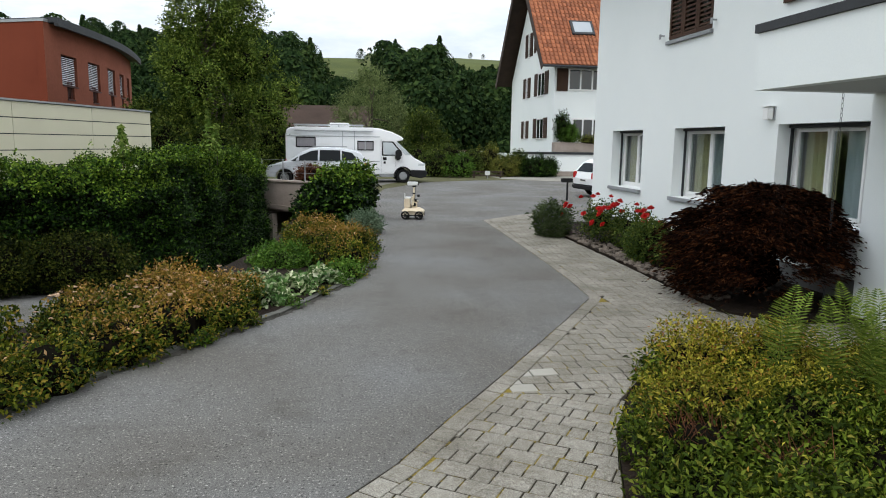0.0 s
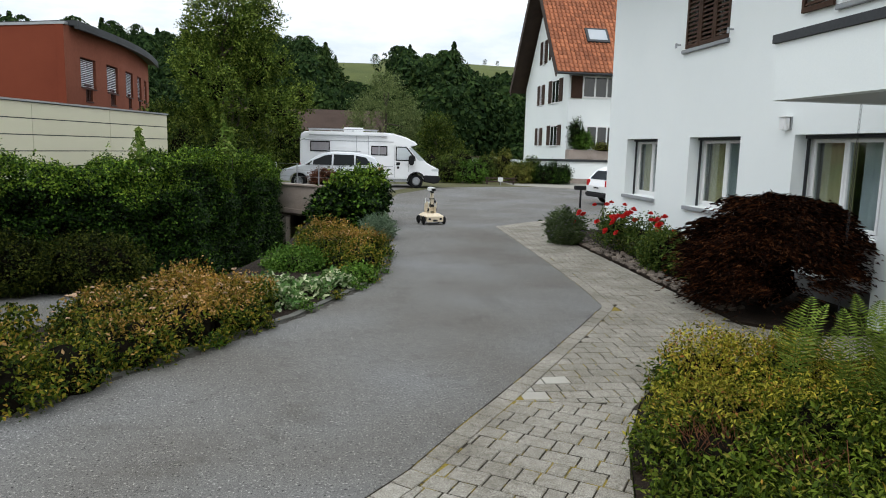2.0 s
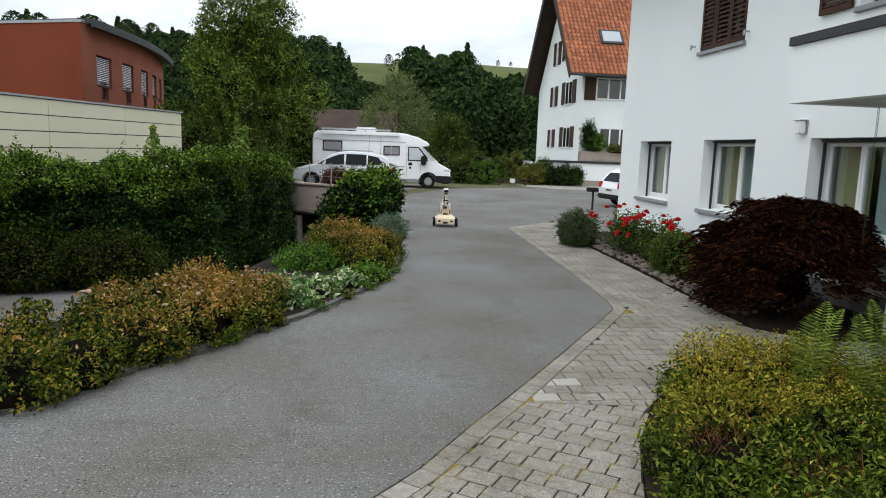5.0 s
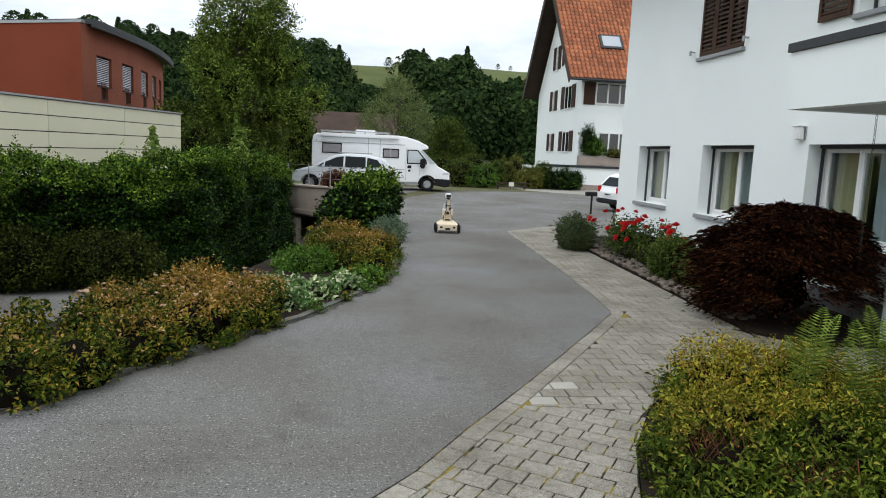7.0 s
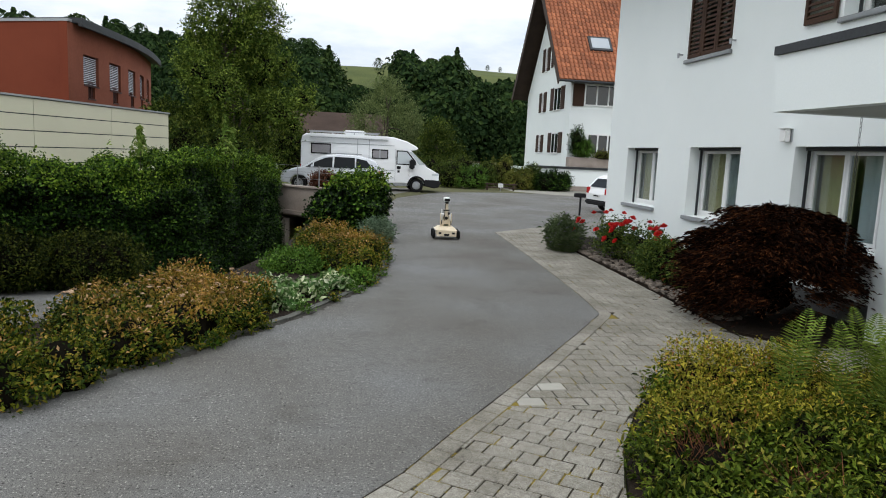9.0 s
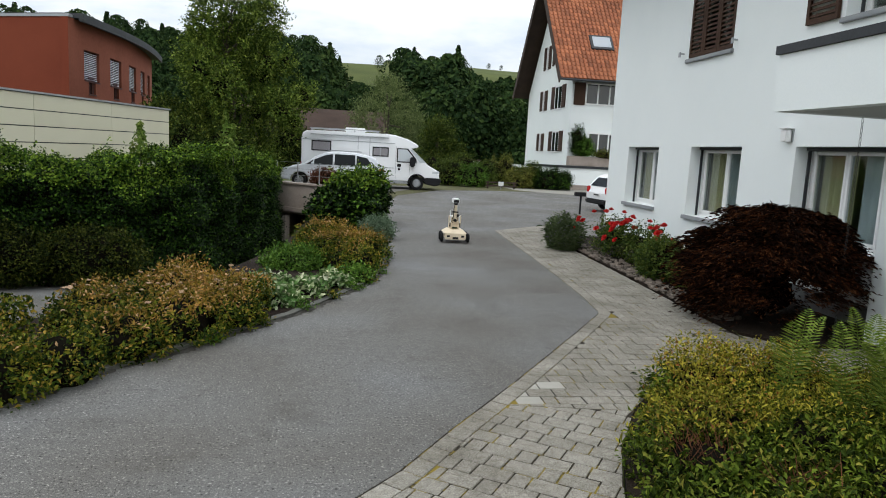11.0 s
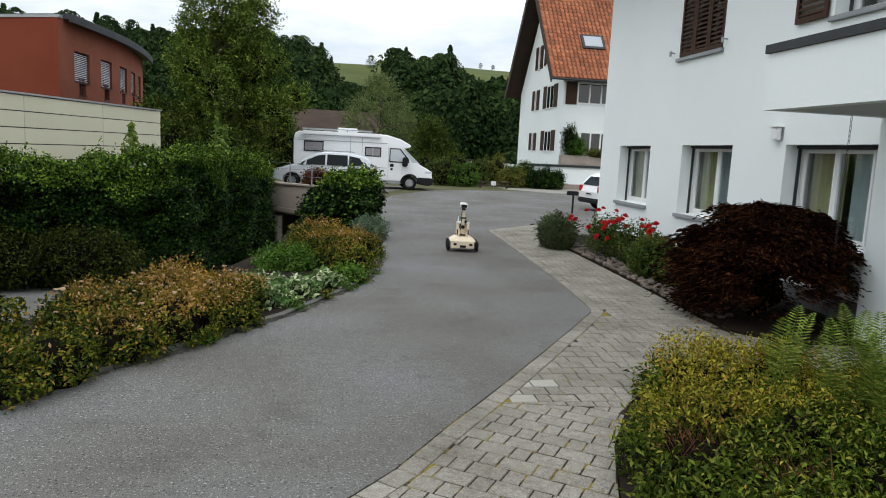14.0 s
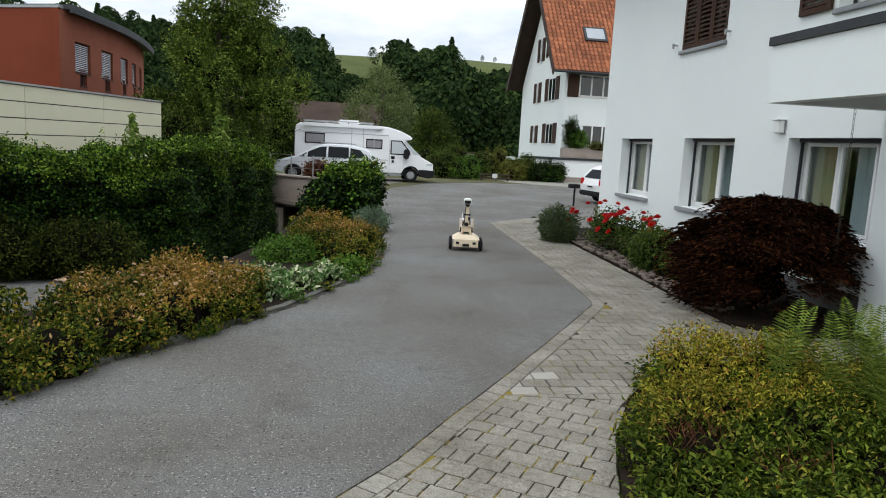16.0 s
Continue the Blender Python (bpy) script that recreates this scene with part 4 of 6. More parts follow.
bays = [(0.145, 0.052), (0.335, 0.052), (0.525, 0.05), (0.7, 0.045), (0.87, 0.04)]
stops = sorted({0.0, 1.0, *[f + k * e for f, e in bays for k in (-1, -0.45, 0.45, 1)], *[g / 26 for g in range(27) if all(abs(g / 26 - f) > e + 0.01 for f, e in bays)]})
for f0, f1 in zip(stops, stops[1:]):
    fm = (f0 + f1) / 2
    bay = [(f, e) for f, e in bays if abs(fm - f) < e]
    holes = [(-0.3, 6.1)]
    if bay:
        narrow = abs(fm - bay[0][0]) < 0.45 * bay[0][1]
        holes = [(-0.3, 3.42 if narrow else 3.93), (5.08, 6.1)]
    (x0, y0, b0), (x1, y1, b1) = facade(f0), facade(f1)
    for lo, hi in holes:
        part("facade_panel", prism([(x0, y0), (x1, y1), (x1 - 0.3, y1 + 0.1), (x0 - 0.3, y0 + 0.1)], lo, hi), BRICK_FACE, rb)
arc2 = [(-9.75 + 0.55 * math.sin(math.pi * f) - 0.5 * f, 28.9 + 13.6 * f) for f in np.linspace(0, 1, 14)]
part("roof", prism(arc2 + [(-23, 42.3), (-23, 34.5), (-10.6, 29.1)], 6.12, 6.3), DARK_METAL, rb)
rim = [(x - 0.14, y + 0.02) for x, y in arc2]
part("fascia", prism(arc2 + rim[::-1], 6.0, 6.116), DARK_METAL, rb)
part("roof_edge", prism([(-10.1, 28.5), (-10.05, 28.75), (-24, 34.9), (-24, 34.5)], 6.1, 6.2), GREY_METAL, rb)
for f, e in bays:
    x, y, bend = facade(f)
    half = e * 13.5
    m = pose(x, y, 0, 0, 0, -math.degrees(bend))
    bm = boxes((-0.1, 0.03, -half, half, 3.87, 3.925), (-0.1, 0.03, -half * 0.5, half * 0.5, 3.36, 3.415), (-0.17, -0.11, -half, -half + 0.05, 3.93, 5.08), (-0.17, -0.11, half - 0.05, half, 3.93, 5.08), (-0.17, -0.11, -0.03, 0.03, 3.43, 5.08))
    bm.transform(m)
    wd = part("window", bm, DARK_RED, rb)
    bm = boxes((-0.19, -0.175, -half, half, 3.42, 5.08))
    bm.transform(m)
    part("pane", bm, DARK_GLASS, wd)
    me = bpy.data.meshes.new("blind_slat")
    bm = boxes((-0.003, 0.05, -half + 0.06, half - 0.06, -0.004, 0.004))
    bm.to_mesh(me)
    bm.free()
    me.materials.append(BLIND)
    for q in range(15):
        shared("blind_slat", me, wd, m @ pose(-0.12, 0, 4.0 + q * 0.072, 0, 40, 0))
    bm = boxes((-0.06, -0.03, -half * 0.44, half * 0.44, 4.05, 4.09), *[(-0.055, -0.035, k - 0.012, k + 0.012, 3.44, 4.05) for k in (-0.18, -0.06, 0.06, 0.18)])
    bm.transform(m)
    part("balustrade", bm, DARK_RED, wd)

# old barn roof behind the vehicles
barn = thing("barn", pose(0, 0, 0), "low old barn with a brown tiled roof", "barn")
part("wall", boxes((-12, 3.2, 61, 68, -0.2, 3.2)), mat("barn_wood", (0.05, 0.04, 0.03), (0.1, 0.08, 0.06), 1, 20, 0.9, 0.3), barn)
bm = bmesh.new()
v = [bm.verts.new(c) for c in ((-12.6, 60.4, 3.05), (3.8, 60.4, 3.05), (3.8, 64.5, 5.1), (-12.6, 64.5, 5.1), (-12.6, 68.6, 3.05), (3.8, 68.6, 3.05))]
for f in ((0, 1, 2, 3), (3, 2, 5, 4)):
    bm.faces.new([v[q] for q in f])
bmesh.ops.solidify(bm, geom=bm.faces[:], thickness=0.15)
part("roof", bm, OLD_TILE, barn)


# ---- hedge above the ramp ----
def hedge(path, name, label, seed, n, size, material):
    """A clipped ivy hedge along a path of (x, y, foot, top): leaves on its face and top over a twiggy sheet darkened
    for shade.
    """
    rng = np.random.default_rng(seed)
    th = thing(name, pose(0, 0, 0), label, "hedge")
    s = rng.random(n)
    h = rng.random(n)
    face = rng.random(n) < 0.72
    c = polyline_at(path, s)
    d = polyline_at(path, np.minimum(s + 0.01, 1)) - polyline_at(path, np.maximum(s - 0.01, 0))
    out = unit(np.stack([d[:, 1], -d[:, 0], 0 * s], 1))
    z = c[:, 2] + (c[:, 3] - c[:, 2]) * h
    back = np.where(face, 0, rng.random(n) * 1.7)
    lean = 0.35 * (1 - h) ** 1.5
    P = np.stack([c[:, 0], c[:, 1], np.where(face, z, c[:, 3])], 1)
    P += out * (np.where(face, lean, 0) - back)[:, None]
    bulge = 0.3 * lumps(P, rng, 1.6) + 0.26 * lumps(P, rng, 4.5)
    N = np.where(face[:, None], out + [0, 0, 0.25], np.array([[0, 0, 1.0]]) + out * 0.3)
    P += unit(N) * (bulge - np.abs(rng.normal(size=n)) * 0.09 + (rng.random(n) < 0.03) * rng.uniform(0, 0.3, n))[:, None]
    P, N, T = sprigs(P, N, 9, size * 4.5, rng, 0.25, 0.15)
    # Lighter leaves near the top, near-black ones below: light from above put into colour.
    lighter_top_growth = (P[:, 2] > np.interp(P[:, 1], [c[1] for c in path], [c[3] for c in path]) - 0.62 + 0.6 * lumps(P, rng, 2.0)) & (rng.random(len(P)) < 0.85)
    leaves("lighter_top_growth", P[lighter_top_growth], N[lighter_top_growth], size, L_CREEPER, th, rng, 0.6, 0.5, T=T[lighter_top_growth])
    P, N, T = P[~lighter_top_growth], N[~lighter_top_growth], T[~lighter_top_growth]
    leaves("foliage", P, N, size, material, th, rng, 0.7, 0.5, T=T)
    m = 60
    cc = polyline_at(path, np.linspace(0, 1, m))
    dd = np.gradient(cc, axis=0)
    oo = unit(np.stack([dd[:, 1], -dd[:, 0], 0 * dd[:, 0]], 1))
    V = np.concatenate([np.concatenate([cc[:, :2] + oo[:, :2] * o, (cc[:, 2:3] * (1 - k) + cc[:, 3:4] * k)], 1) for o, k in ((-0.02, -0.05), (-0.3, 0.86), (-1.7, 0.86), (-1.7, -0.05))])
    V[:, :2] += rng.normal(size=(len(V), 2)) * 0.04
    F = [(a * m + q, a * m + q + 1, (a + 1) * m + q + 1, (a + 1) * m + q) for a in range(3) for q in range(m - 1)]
    # Sheet behind the leaves, coloured near black for the hedge's inner shade.
    mesh_part("branch_mass", raw_mesh("branch_mass", V, np.array(F)), TWIG_SHADE, th)
    return th


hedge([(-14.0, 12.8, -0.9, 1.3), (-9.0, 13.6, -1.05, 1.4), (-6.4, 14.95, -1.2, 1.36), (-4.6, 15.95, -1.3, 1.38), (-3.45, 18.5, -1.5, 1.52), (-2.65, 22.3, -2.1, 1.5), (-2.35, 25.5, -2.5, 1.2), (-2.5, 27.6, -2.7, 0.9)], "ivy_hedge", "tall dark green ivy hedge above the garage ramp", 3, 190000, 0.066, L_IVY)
shrub("hedge_shrub", [(-7.2, 13.6, 1.15, 1.3, 1.0, 0.85), (-8.8, 13.0, 1.2, 1.3, 1.0, 0.9)], 22000, 0.055, L_CREEPER, "green shrub growing over the ivy hedge", 5, floor=-1.0)
shrub("creeper_mound", [(-6.6, 14.4, -0.5, 1.2, 0.7, 0.65), (-5.0, 15.1, -0.6, 1.1, 0.7, 0.6)], 24000, 0.06, L_MOUND, "creeper mound at the foot of the ivy hedge", 6, floor=-1.25)

# ---- bed planting along the drive ----
shrub("spirea", [(-2.36, 5.33, 0.1, 0.46, 0.42, 0.33), (-1.98, 5.74, 0.08, 0.38, 0.38, 0.31), (-2.86, 4.6, 0.1, 0.52, 0.5, 0.36), (-2.65, 5.95, 0.1, 0.35, 0.35, 0.36), (-3.4, 4.2, 0.1, 0.5, 0.5, 0.36)], 34000, 0.04, L_SPIREA, "yellow green spirea shrub with bronze tips in the bed", 11, group="bed spireas", up=0.1, lump=0.34, freq=4.5, depth=0.22, gaps=0.22, second=(L_SPIREA_TIP, 0.05))
broad_spirea = shrub("spirea", [(-1.72, 6.32, 0.1, 0.4, 0.42, 0.34), (-1.4, 6.9, 0.12, 0.46, 0.46, 0.36), (-1.02, 7.44, 0.08, 0.4, 0.42, 0.32), (-1.65, 7.7, 0.15, 0.55, 0.5, 0.42), (-1.1, 8.1, 0.1, 0.5, 0.45, 0.36), (-2.2, 7.1, 0.1, 0.5, 0.5, 0.36)], 62000, 0.04, L_SPIREA, "broad spirea shrub with bronze orange tips in the bed", 12, group="bed spireas", lump=0.34, freq=4.5, depth=0.22, gaps=0.22, second=(L_SPIREA_TIP, 0.2))
shrub("hosta", [(-0.68, 8.4, 0.02, 0.32, 0.34, 0.17), (-0.35, 8.95, 0.02, 0.34, 0.36, 0.17), (0.0, 9.55, 0.02, 0.28, 0.32, 0.15), (-0.8, 9.1, 0.03, 0.4, 0.4, 0.19)], 6000, 0.085, L_VARIEGATED, "low hosta with white edged leaves beside the kerb", 13, aspect=0.55, twig_len=2.2)
shrub("spirea", [(0.3, 10.85, 0.1, 0.44, 0.55, 0.3), (0.1, 11.6, 0.12, 0.6, 0.7, 0.4), (0.48, 12.2, 0.12, 0.42, 0.65, 0.34), (-0.15, 12.5, 0.12, 0.55, 0.7, 0.42)], 46000, 0.045, L_SPIREA, "round spirea shrub with rusty orange leaves in the bed", 14, group="bed spireas", lump=0.3, freq=4.5, depth=0.22, gaps=0.22, second=(L_SPIREA_TIP, 0.12))
shrub("green_shrub", [(-0.55, 11.0, 0.0, 0.5, 0.6, 0.3), (0.35, 9.95, 0.0, 0.3, 0.3, 0.2)], 12000, 0.05, L_GREEN, "bright green low shrub in the bed", 15)
shrub("ivy_mound", [(0.4, 17.2, 0.45, 0.72, 0.9, 0.75), (0.65, 17.6, 0.75, 0.5, 0.7, 0.6), (-0.1, 16.9, 0.25, 0.55, 0.7, 0.5)], 26000, 0.085, L_IVY, "dense dark green ivy covered mound at the drive edge", 16, aspect=0.75, lump=0.26, freq=3, second=(L_CREEPER, 0.2))
shrub("grey_shrub", [(0.85, 14.7, 0.12, 0.32, 0.4, 0.25)], 5000, 0.08, L_GREY, "small grey green shrub at the drive edge", 17, aspect=0.15, upright=1.2)

rk = np.random.default_rng(33)
for q, f in enumerate((0.34, 0.4, 0.45, 0.5, 0.56, 0.62, 0.66, 0.71, 0.75, 0.8, 0.85, 0.9, 0.95)):
    x, y = polyline_at(np.array([(-5.5, 1.2), (-3.4, 3.6)] + ASPHALT_LEFT[:9]), np.array([f + rk.uniform(-0.01, 0.01)]))[0]
    shrub("kerb_weed", [(x + rk.uniform(-0.06, 0.02), y, 0.0, rk.uniform(0.08, 0.2), rk.uniform(0.08, 0.2), rk.uniform(0.05, 0.11))], 500, 0.04, L_GREEN if q % 2 else L_SPIREA, "small green weed along the kerb", 140 + q, category="weed", group="kerb weeds", core_scale=0.3)

# faded flower heads on the broad spirea
HEAD = mat("faded_flower", (0.3, 0.17, 0.09), (0.62, 0.45, 0.32), 30, 120, 0.9, 0.8, 0.01, spec=0.1, per_object=0.3)
bm = bmesh.new()
hr = np.random.default_rng(8)
for q in range(16):
    rr, a = 0.028 * math.sqrt(hr.random()), hr.uniform(0, 6.283)
    bmesh.ops.create_icosphere(bm, subdivisions=1, radius=0.009, matrix=Matrix.Translation((rr * math.cos(a), rr * math.sin(a), 0.008 - rr * 0.25 + hr.uniform(-0.003, 0.003))))
head_me = bpy.data.meshes.new("flower_head")
bm.to_mesh(head_me)
bm.free()
head_me.materials.append(HEAD)
P, N = blob_points([(-1.52, 6.98, 0.12, 0.46, 0.48, 0.4), (-1.65, 7.7, 0.15, 0.57, 0.52, 0.46), (-1.1, 8.1, 0.1, 0.5, 0.45, 0.38), (-1.12, 7.52, 0.08, 0.4, 0.44, 0.36), (-2.2, 7.1, 0.1, 0.5, 0.5, 0.38)], 1400, hr, 0.12, 4, 0.03, 0.3)
sel = N[:, 2] > 0.3
for p in P[sel][:80]:
    shared("flower_head", head_me, broad_spirea, Matrix.Translation(Vector(p) - broad_spirea.matrix_basis.translation + Vector((0, 0, -0.015))) @ Matrix.Rotation(float(hr.normal() * 0.35), 4, "X") @ Matrix.Rotation(float(hr.uniform(0, 6.28)), 4, "Z") @ Matrix.Scale(float(hr.uniform(0.5, 1.0)), 4))

# ---- bed by the house ----
sheet("house_bed", [(4.95, 14.4), (4.84, 11.69), (4.8, 10.53), (4.69, 8.54), (4.63, 7.38), (5.05, 6.85), (5.96, 6.8), (5.96, 7.08), (6.44, 7.08), (6.44, 16.4), (5.6, 16.4)], -0.2, 0.03, SOIL, "dark soil bed along the house wall", "soil")


def maple():
    """A weeping maple: twisting limbs that carry tiers of drooping cut leaves, open low down on one side."""
    rng = np.random.default_rng(21)
    c = np.array([0.0, 0.0, 0.62])
    r = np.array([0.88, 1.06, 0.92])
    th = thing("japanese_maple", pose(5.36, 8.05, 0.03), "dome shaped dark red Japanese maple by the house", "tree")
    P, N, T = [], [], []
    opening = np.array([-0.42, -0.9])
    for q in range(330):
        a, e = rng.uniform(0, 6.283), math.asin(rng.uniform(-0.55, 1.0))
        d = np.array([math.cos(a) * math.cos(e), math.sin(a) * math.cos(e), math.sin(e)])
        facing = abs(d[0] * opening[0] + d[1] * opening[1]) / max(1e-6, math.hypot(d[0], d[1]))
        if e < 0.26 and facing > 0.915:
            continue
        if e < -0.02 and d[0] * 0.9 - d[1] * 0.4 > 0.5:
            continue
        k = rng.uniform(0.76, 1.04) if rng.random() < 0.75 else rng.uniform(0.4, 0.7)
        if d[0] * 0.9 - d[1] * 0.4 > 0.55:
            k *= 0.86 if e < 0.3 else 1.0
        centre = c + d * r * k
        centre[2] = min(centre[2], 1.37 + rng.uniform(-0.05, 0.05))
        m = int(rng.uniform(180, 400))
        out = unit(np.array([d[0], d[1], 0.15]))
        along = rng.normal(size=m) * 0.15
        across = rng.normal(size=m) * 0.12
        side = unit(np.cross(out, [0, 0, 1.0]))
        drop = -0.35 * np.clip(along + 0.1, 0, 1) - 1.2 * along ** 2 - 0.8 * across ** 2
        P.append(centre + out * along[:, None] + side * across[:, None] + np.array([0, 0, 1.0]) * (drop + rng.normal(size=m) * 0.018)[:, None])
        N.append(np.tile(unit(d * 0.4 + np.array([0, 0, 0.9])), (m, 1)))
        T.append(unit(out + side * rng.normal(size=m)[:, None] * 0.7 + np.array([0, 0, -0.45]) + rng.normal(size=(m, 3)) * 0.15))
    P, N, T = np.concatenate(P), np.concatenate(N), np.concatenate(T)
    keep = (P[:, 2] > 0.04) & (P[:, 0] < 1.05)
    leaves("foliage", P[keep], N[keep], 0.068, L_MAPLE, th, rng, 0.17, 0.6, T=T[keep])
    bm = bmesh.new()
    tube(bm, (0.05, 0.1, -0.05), (0.02, 0.12, 0.25), 0.06, 0.05)
    part("trunk", bm, RED_TWIG_SHADE, th)
    for q in range(11):
        bm = bmesh.new()
        p, a = Vector((0.02, 0.12, 0.22)), 6.283 * q / 11
        for k in range(5):
            nxt = p + Vector((math.cos(a) * 0.13 + rng.normal() * 0.04, math.sin(a) * 0.16 + rng.normal() * 0.04, (0.22, 0.2, 0.15, 0.08, 0.0)[k]))
            tube(bm, p, nxt, 0.03 - 0.005 * k, 0.025 - 0.005 * k, 6)
            p = nxt
        part("limb", bm, RED_TWIG_SHADE, th)
    # Near-black masses stand for the shade inside the dome.
    core("branch_mass", [(-0.3, 0.45, 0.45, 0.45, 0.45, 0.42), (0.0, 0.1, 0.98, 0.55, 0.65, 0.24), (0.1, 0.1, 0.3, 0.3, 0.4, 0.25)], 0.9, RED_TWIG_SHADE, th, rng)
    return th


maple()
shrub("green_shrub", [(5.3, 10.75, 0.3, 0.42, 0.5, 0.34), (5.42, 10.0, 0.26, 0.34, 0.4, 0.3)], 15000, 0.045, L_ROSE, "dense green shrub beside the rose bush", 22)
shrub("lavender", [(4.72, 14.1, 0.22, 0.3, 0.4, 0.3)], 9000, 0.1, L_LAVENDER, "grey green lavender bush at the path", 24, aspect=0.09, up=0.2, upright=1.6, core_scale=0.6)
rose = shrub("rose_bush", [(5.4, 13.1, 0.42, 0.42, 0.6, 0.4), (5.6, 12.2, 0.38, 0.4, 0.5, 0.38)], 5500, 0.055, L_ROSE, "red flowering rose bush by the house", 25, core_scale=0.35, depth=0.35)

# ---- foreground bush ----
def clipped_bush(blobs, seed, bare):
    """A clipped bush: small yellowish tips on its crown, larger dark leaves and open twiggy gaps on its sides."""
    rng = np.random.default_rng(seed)
    B = np.array(blobs, float)
    foot = np.array([B[:, 0].mean(), B[:, 1].mean(), 0.0])
    B[:, :3] -= foot
    th = thing("leafy_shrub", pose(*foot), "leafy green shrub with yellowish tips beside the path", "shrub")
    P, N = blob_points(B, 130000, rng, 0.24, 5, 0.24, 0.02)
    P, N, T = sprigs(P, N, 9, 0.17, rng, 0.45)
    W = P + foot
    crown = W[:, 2] + 0.1 * lumps(P, rng, 5.0) + rng.normal(size=len(P)) * 0.03
    gap = lumps(P, rng, 7.0) + 0.7 * lumps(P, rng, 15.0)
    keep = (W[:, 2] > 0.01) & (gap > -0.42 - np.clip(crown - 0.22, 0, 1) * 3.0)
    for spot in bare:
        keep &= ((W - spot[:3]) ** 2).sum(1) + 0.006 * lumps(P, rng, 20.0) > spot[3] ** 2
    P, N, T, W, crown = P[keep], N[keep], T[keep], W[keep], crown[keep]
    tip = crown > 0.28 + 0.16 * np.clip(4.3 - W[:, 1] + 0.35 * (W[:, 0] - 2.6), 0, 1)
    leaves("tip_leaves", P[tip], N[tip], 0.031, L_BUSH_TOP, th, rng, 0.42, 0.6, T=T[tip])
    low = np.flatnonzero(~tip)
    low = low[rng.random(len(low)) < 0.75]
    leaves("foliage", P[low], N[low], 0.044, L_BUSH, th, rng, 0.42, 0.6, T=T[low])
    core("branch_mass", B, 0.6, TWIG_SHADE, th, rng)
    return th


clipped_bush([(2.28, 3.75, 0.08, 0.44, 0.46, 0.34), (2.55, 4.3, 0.1, 0.46, 0.42, 0.34), (3.0, 5.12, 0.12, 0.5, 0.4, 0.38), (3.6, 5.15, 0.12, 0.5, 0.42, 0.38), (3.2, 4.2, 0.08, 0.6, 0.5, 0.3), (2.38, 2.95, 0.06, 0.6, 0.5, 0.3), (3.5, 3.5, 0.04, 0.6, 0.6, 0.28), (4.25, 4.45, 0.08, 0.65, 0.65, 0.36), (2.08, 3.3, 0.05, 0.36, 0.4, 0.24)], 31, [(2.2, 3.72, 0.3, 0.17), (2.66, 3.42, 0.2, 0.15)])

# ---- trees ----
br = np.random.default_rng(402)
birch_crown = []
for q in range(64):
    h = br.uniform(0.9, 9.2)
    reach = float(np.interp(h, [0.8, 2.5, 4.3, 6.0, 7.6, 9.2], [2.3, 2.75, 2.6, 1.75, 0.95, 0.3]))
    a, k = br.uniform(0, 6.283), math.sqrt(br.random())
    w = br.uniform(0.42, 0.85)
    birch_crown.append((reach * k * math.cos(a) + 0.06 * h, reach * k * math.sin(a) * 0.8, h, w, w, w * br.uniform(0.9, 1.5)))
crown_tree("birch_tree", (-4.45, 29.8, 0), 8.6, birch_crown, 125000, 0.115, L_TREE, "tall green birch tree behind the ivy hedge", 41, 0.14, 26, freq=1.8, depth=0.3, inner=0.42)
crown_tree("willow_tree", (3.2, 52, 0), 8, [(0, 0, 4.2, 2.5, 2.2, 2.2), (-1, 0, 3.4, 2, 2, 1.8), (1.5, 0, 3.0, 1.6, 1.6, 1.7), (0, 0, 6.0, 1.3, 1.3, 1.3)], 26000, 0.17, L_WILLOW, "grey green willow tree behind the camper", 42, 0.16, 10, aspect=0.25, freq=1.5, depth=0.35)
crown_tree("garden_tree", (6.1, 45.5, 0), 4.4, [(0, 0, 2.7, 1.2, 1.2, 1.4), (0.4, 0, 1.8, 1.3, 1.2, 1.1)], 16000, 0.13, L_GARDEN, "small round green tree behind the drive", 43, 0.1, 8, freq=2)
garden = [(6.0, 39.3, 1.0, 1.3, L_GARDEN, "green garden shrub beyond the drive"), (7.2, 38.9, 1.0, 1.15, L_GREEN, "green garden shrub beyond the drive"), (6.9, 41.5, 1.2, 1.7, L_GARDEN, "tall green garden shrub beyond the drive"), (8.2, 41.0, 0.9, 1.3, L_GARDEN, "green garden shrub beyond the drive"), (9.6, 42.5, 1.1, 1.6, L_YELLOW, "yellow green garden shrub by the terrace wall"), (10.3, 40.0, 0.8, 1.0, L_YELLOW, "yellow green garden shrub by the terrace wall"), (10.9, 40.5, 0.8, 1.3, L_GARDEN, "green garden shrub by the terrace wall"), (11.9, 39.9, 0.9, 1.05, L_IVY, "dark green shrub before the terrace wall"), (12.7, 39.9, 0.6, 0.95, L_IVY, "dark green shrub before the terrace wall"), (5.0, 41.5, 1.1, 1.5, L_GARDEN, "tall green garden shrub beyond the drive")]
for q, (x, y, r, h, mt, lab) in enumerate(garden):
    shrub("garden_shrub", [(x, y, h * 0.4, r, 0.8, h * 0.5), (x + 0.3, y, h * 0.7, r * 0.6, 0.6, h * 0.42), (x - 0.4, y + 0.2, h * 0.62, r * 0.5, 0.5, h * 0.4)], 6000, 0.1, mt, lab, 50 + q, freq=4, lump=0.3, depth=0.22)
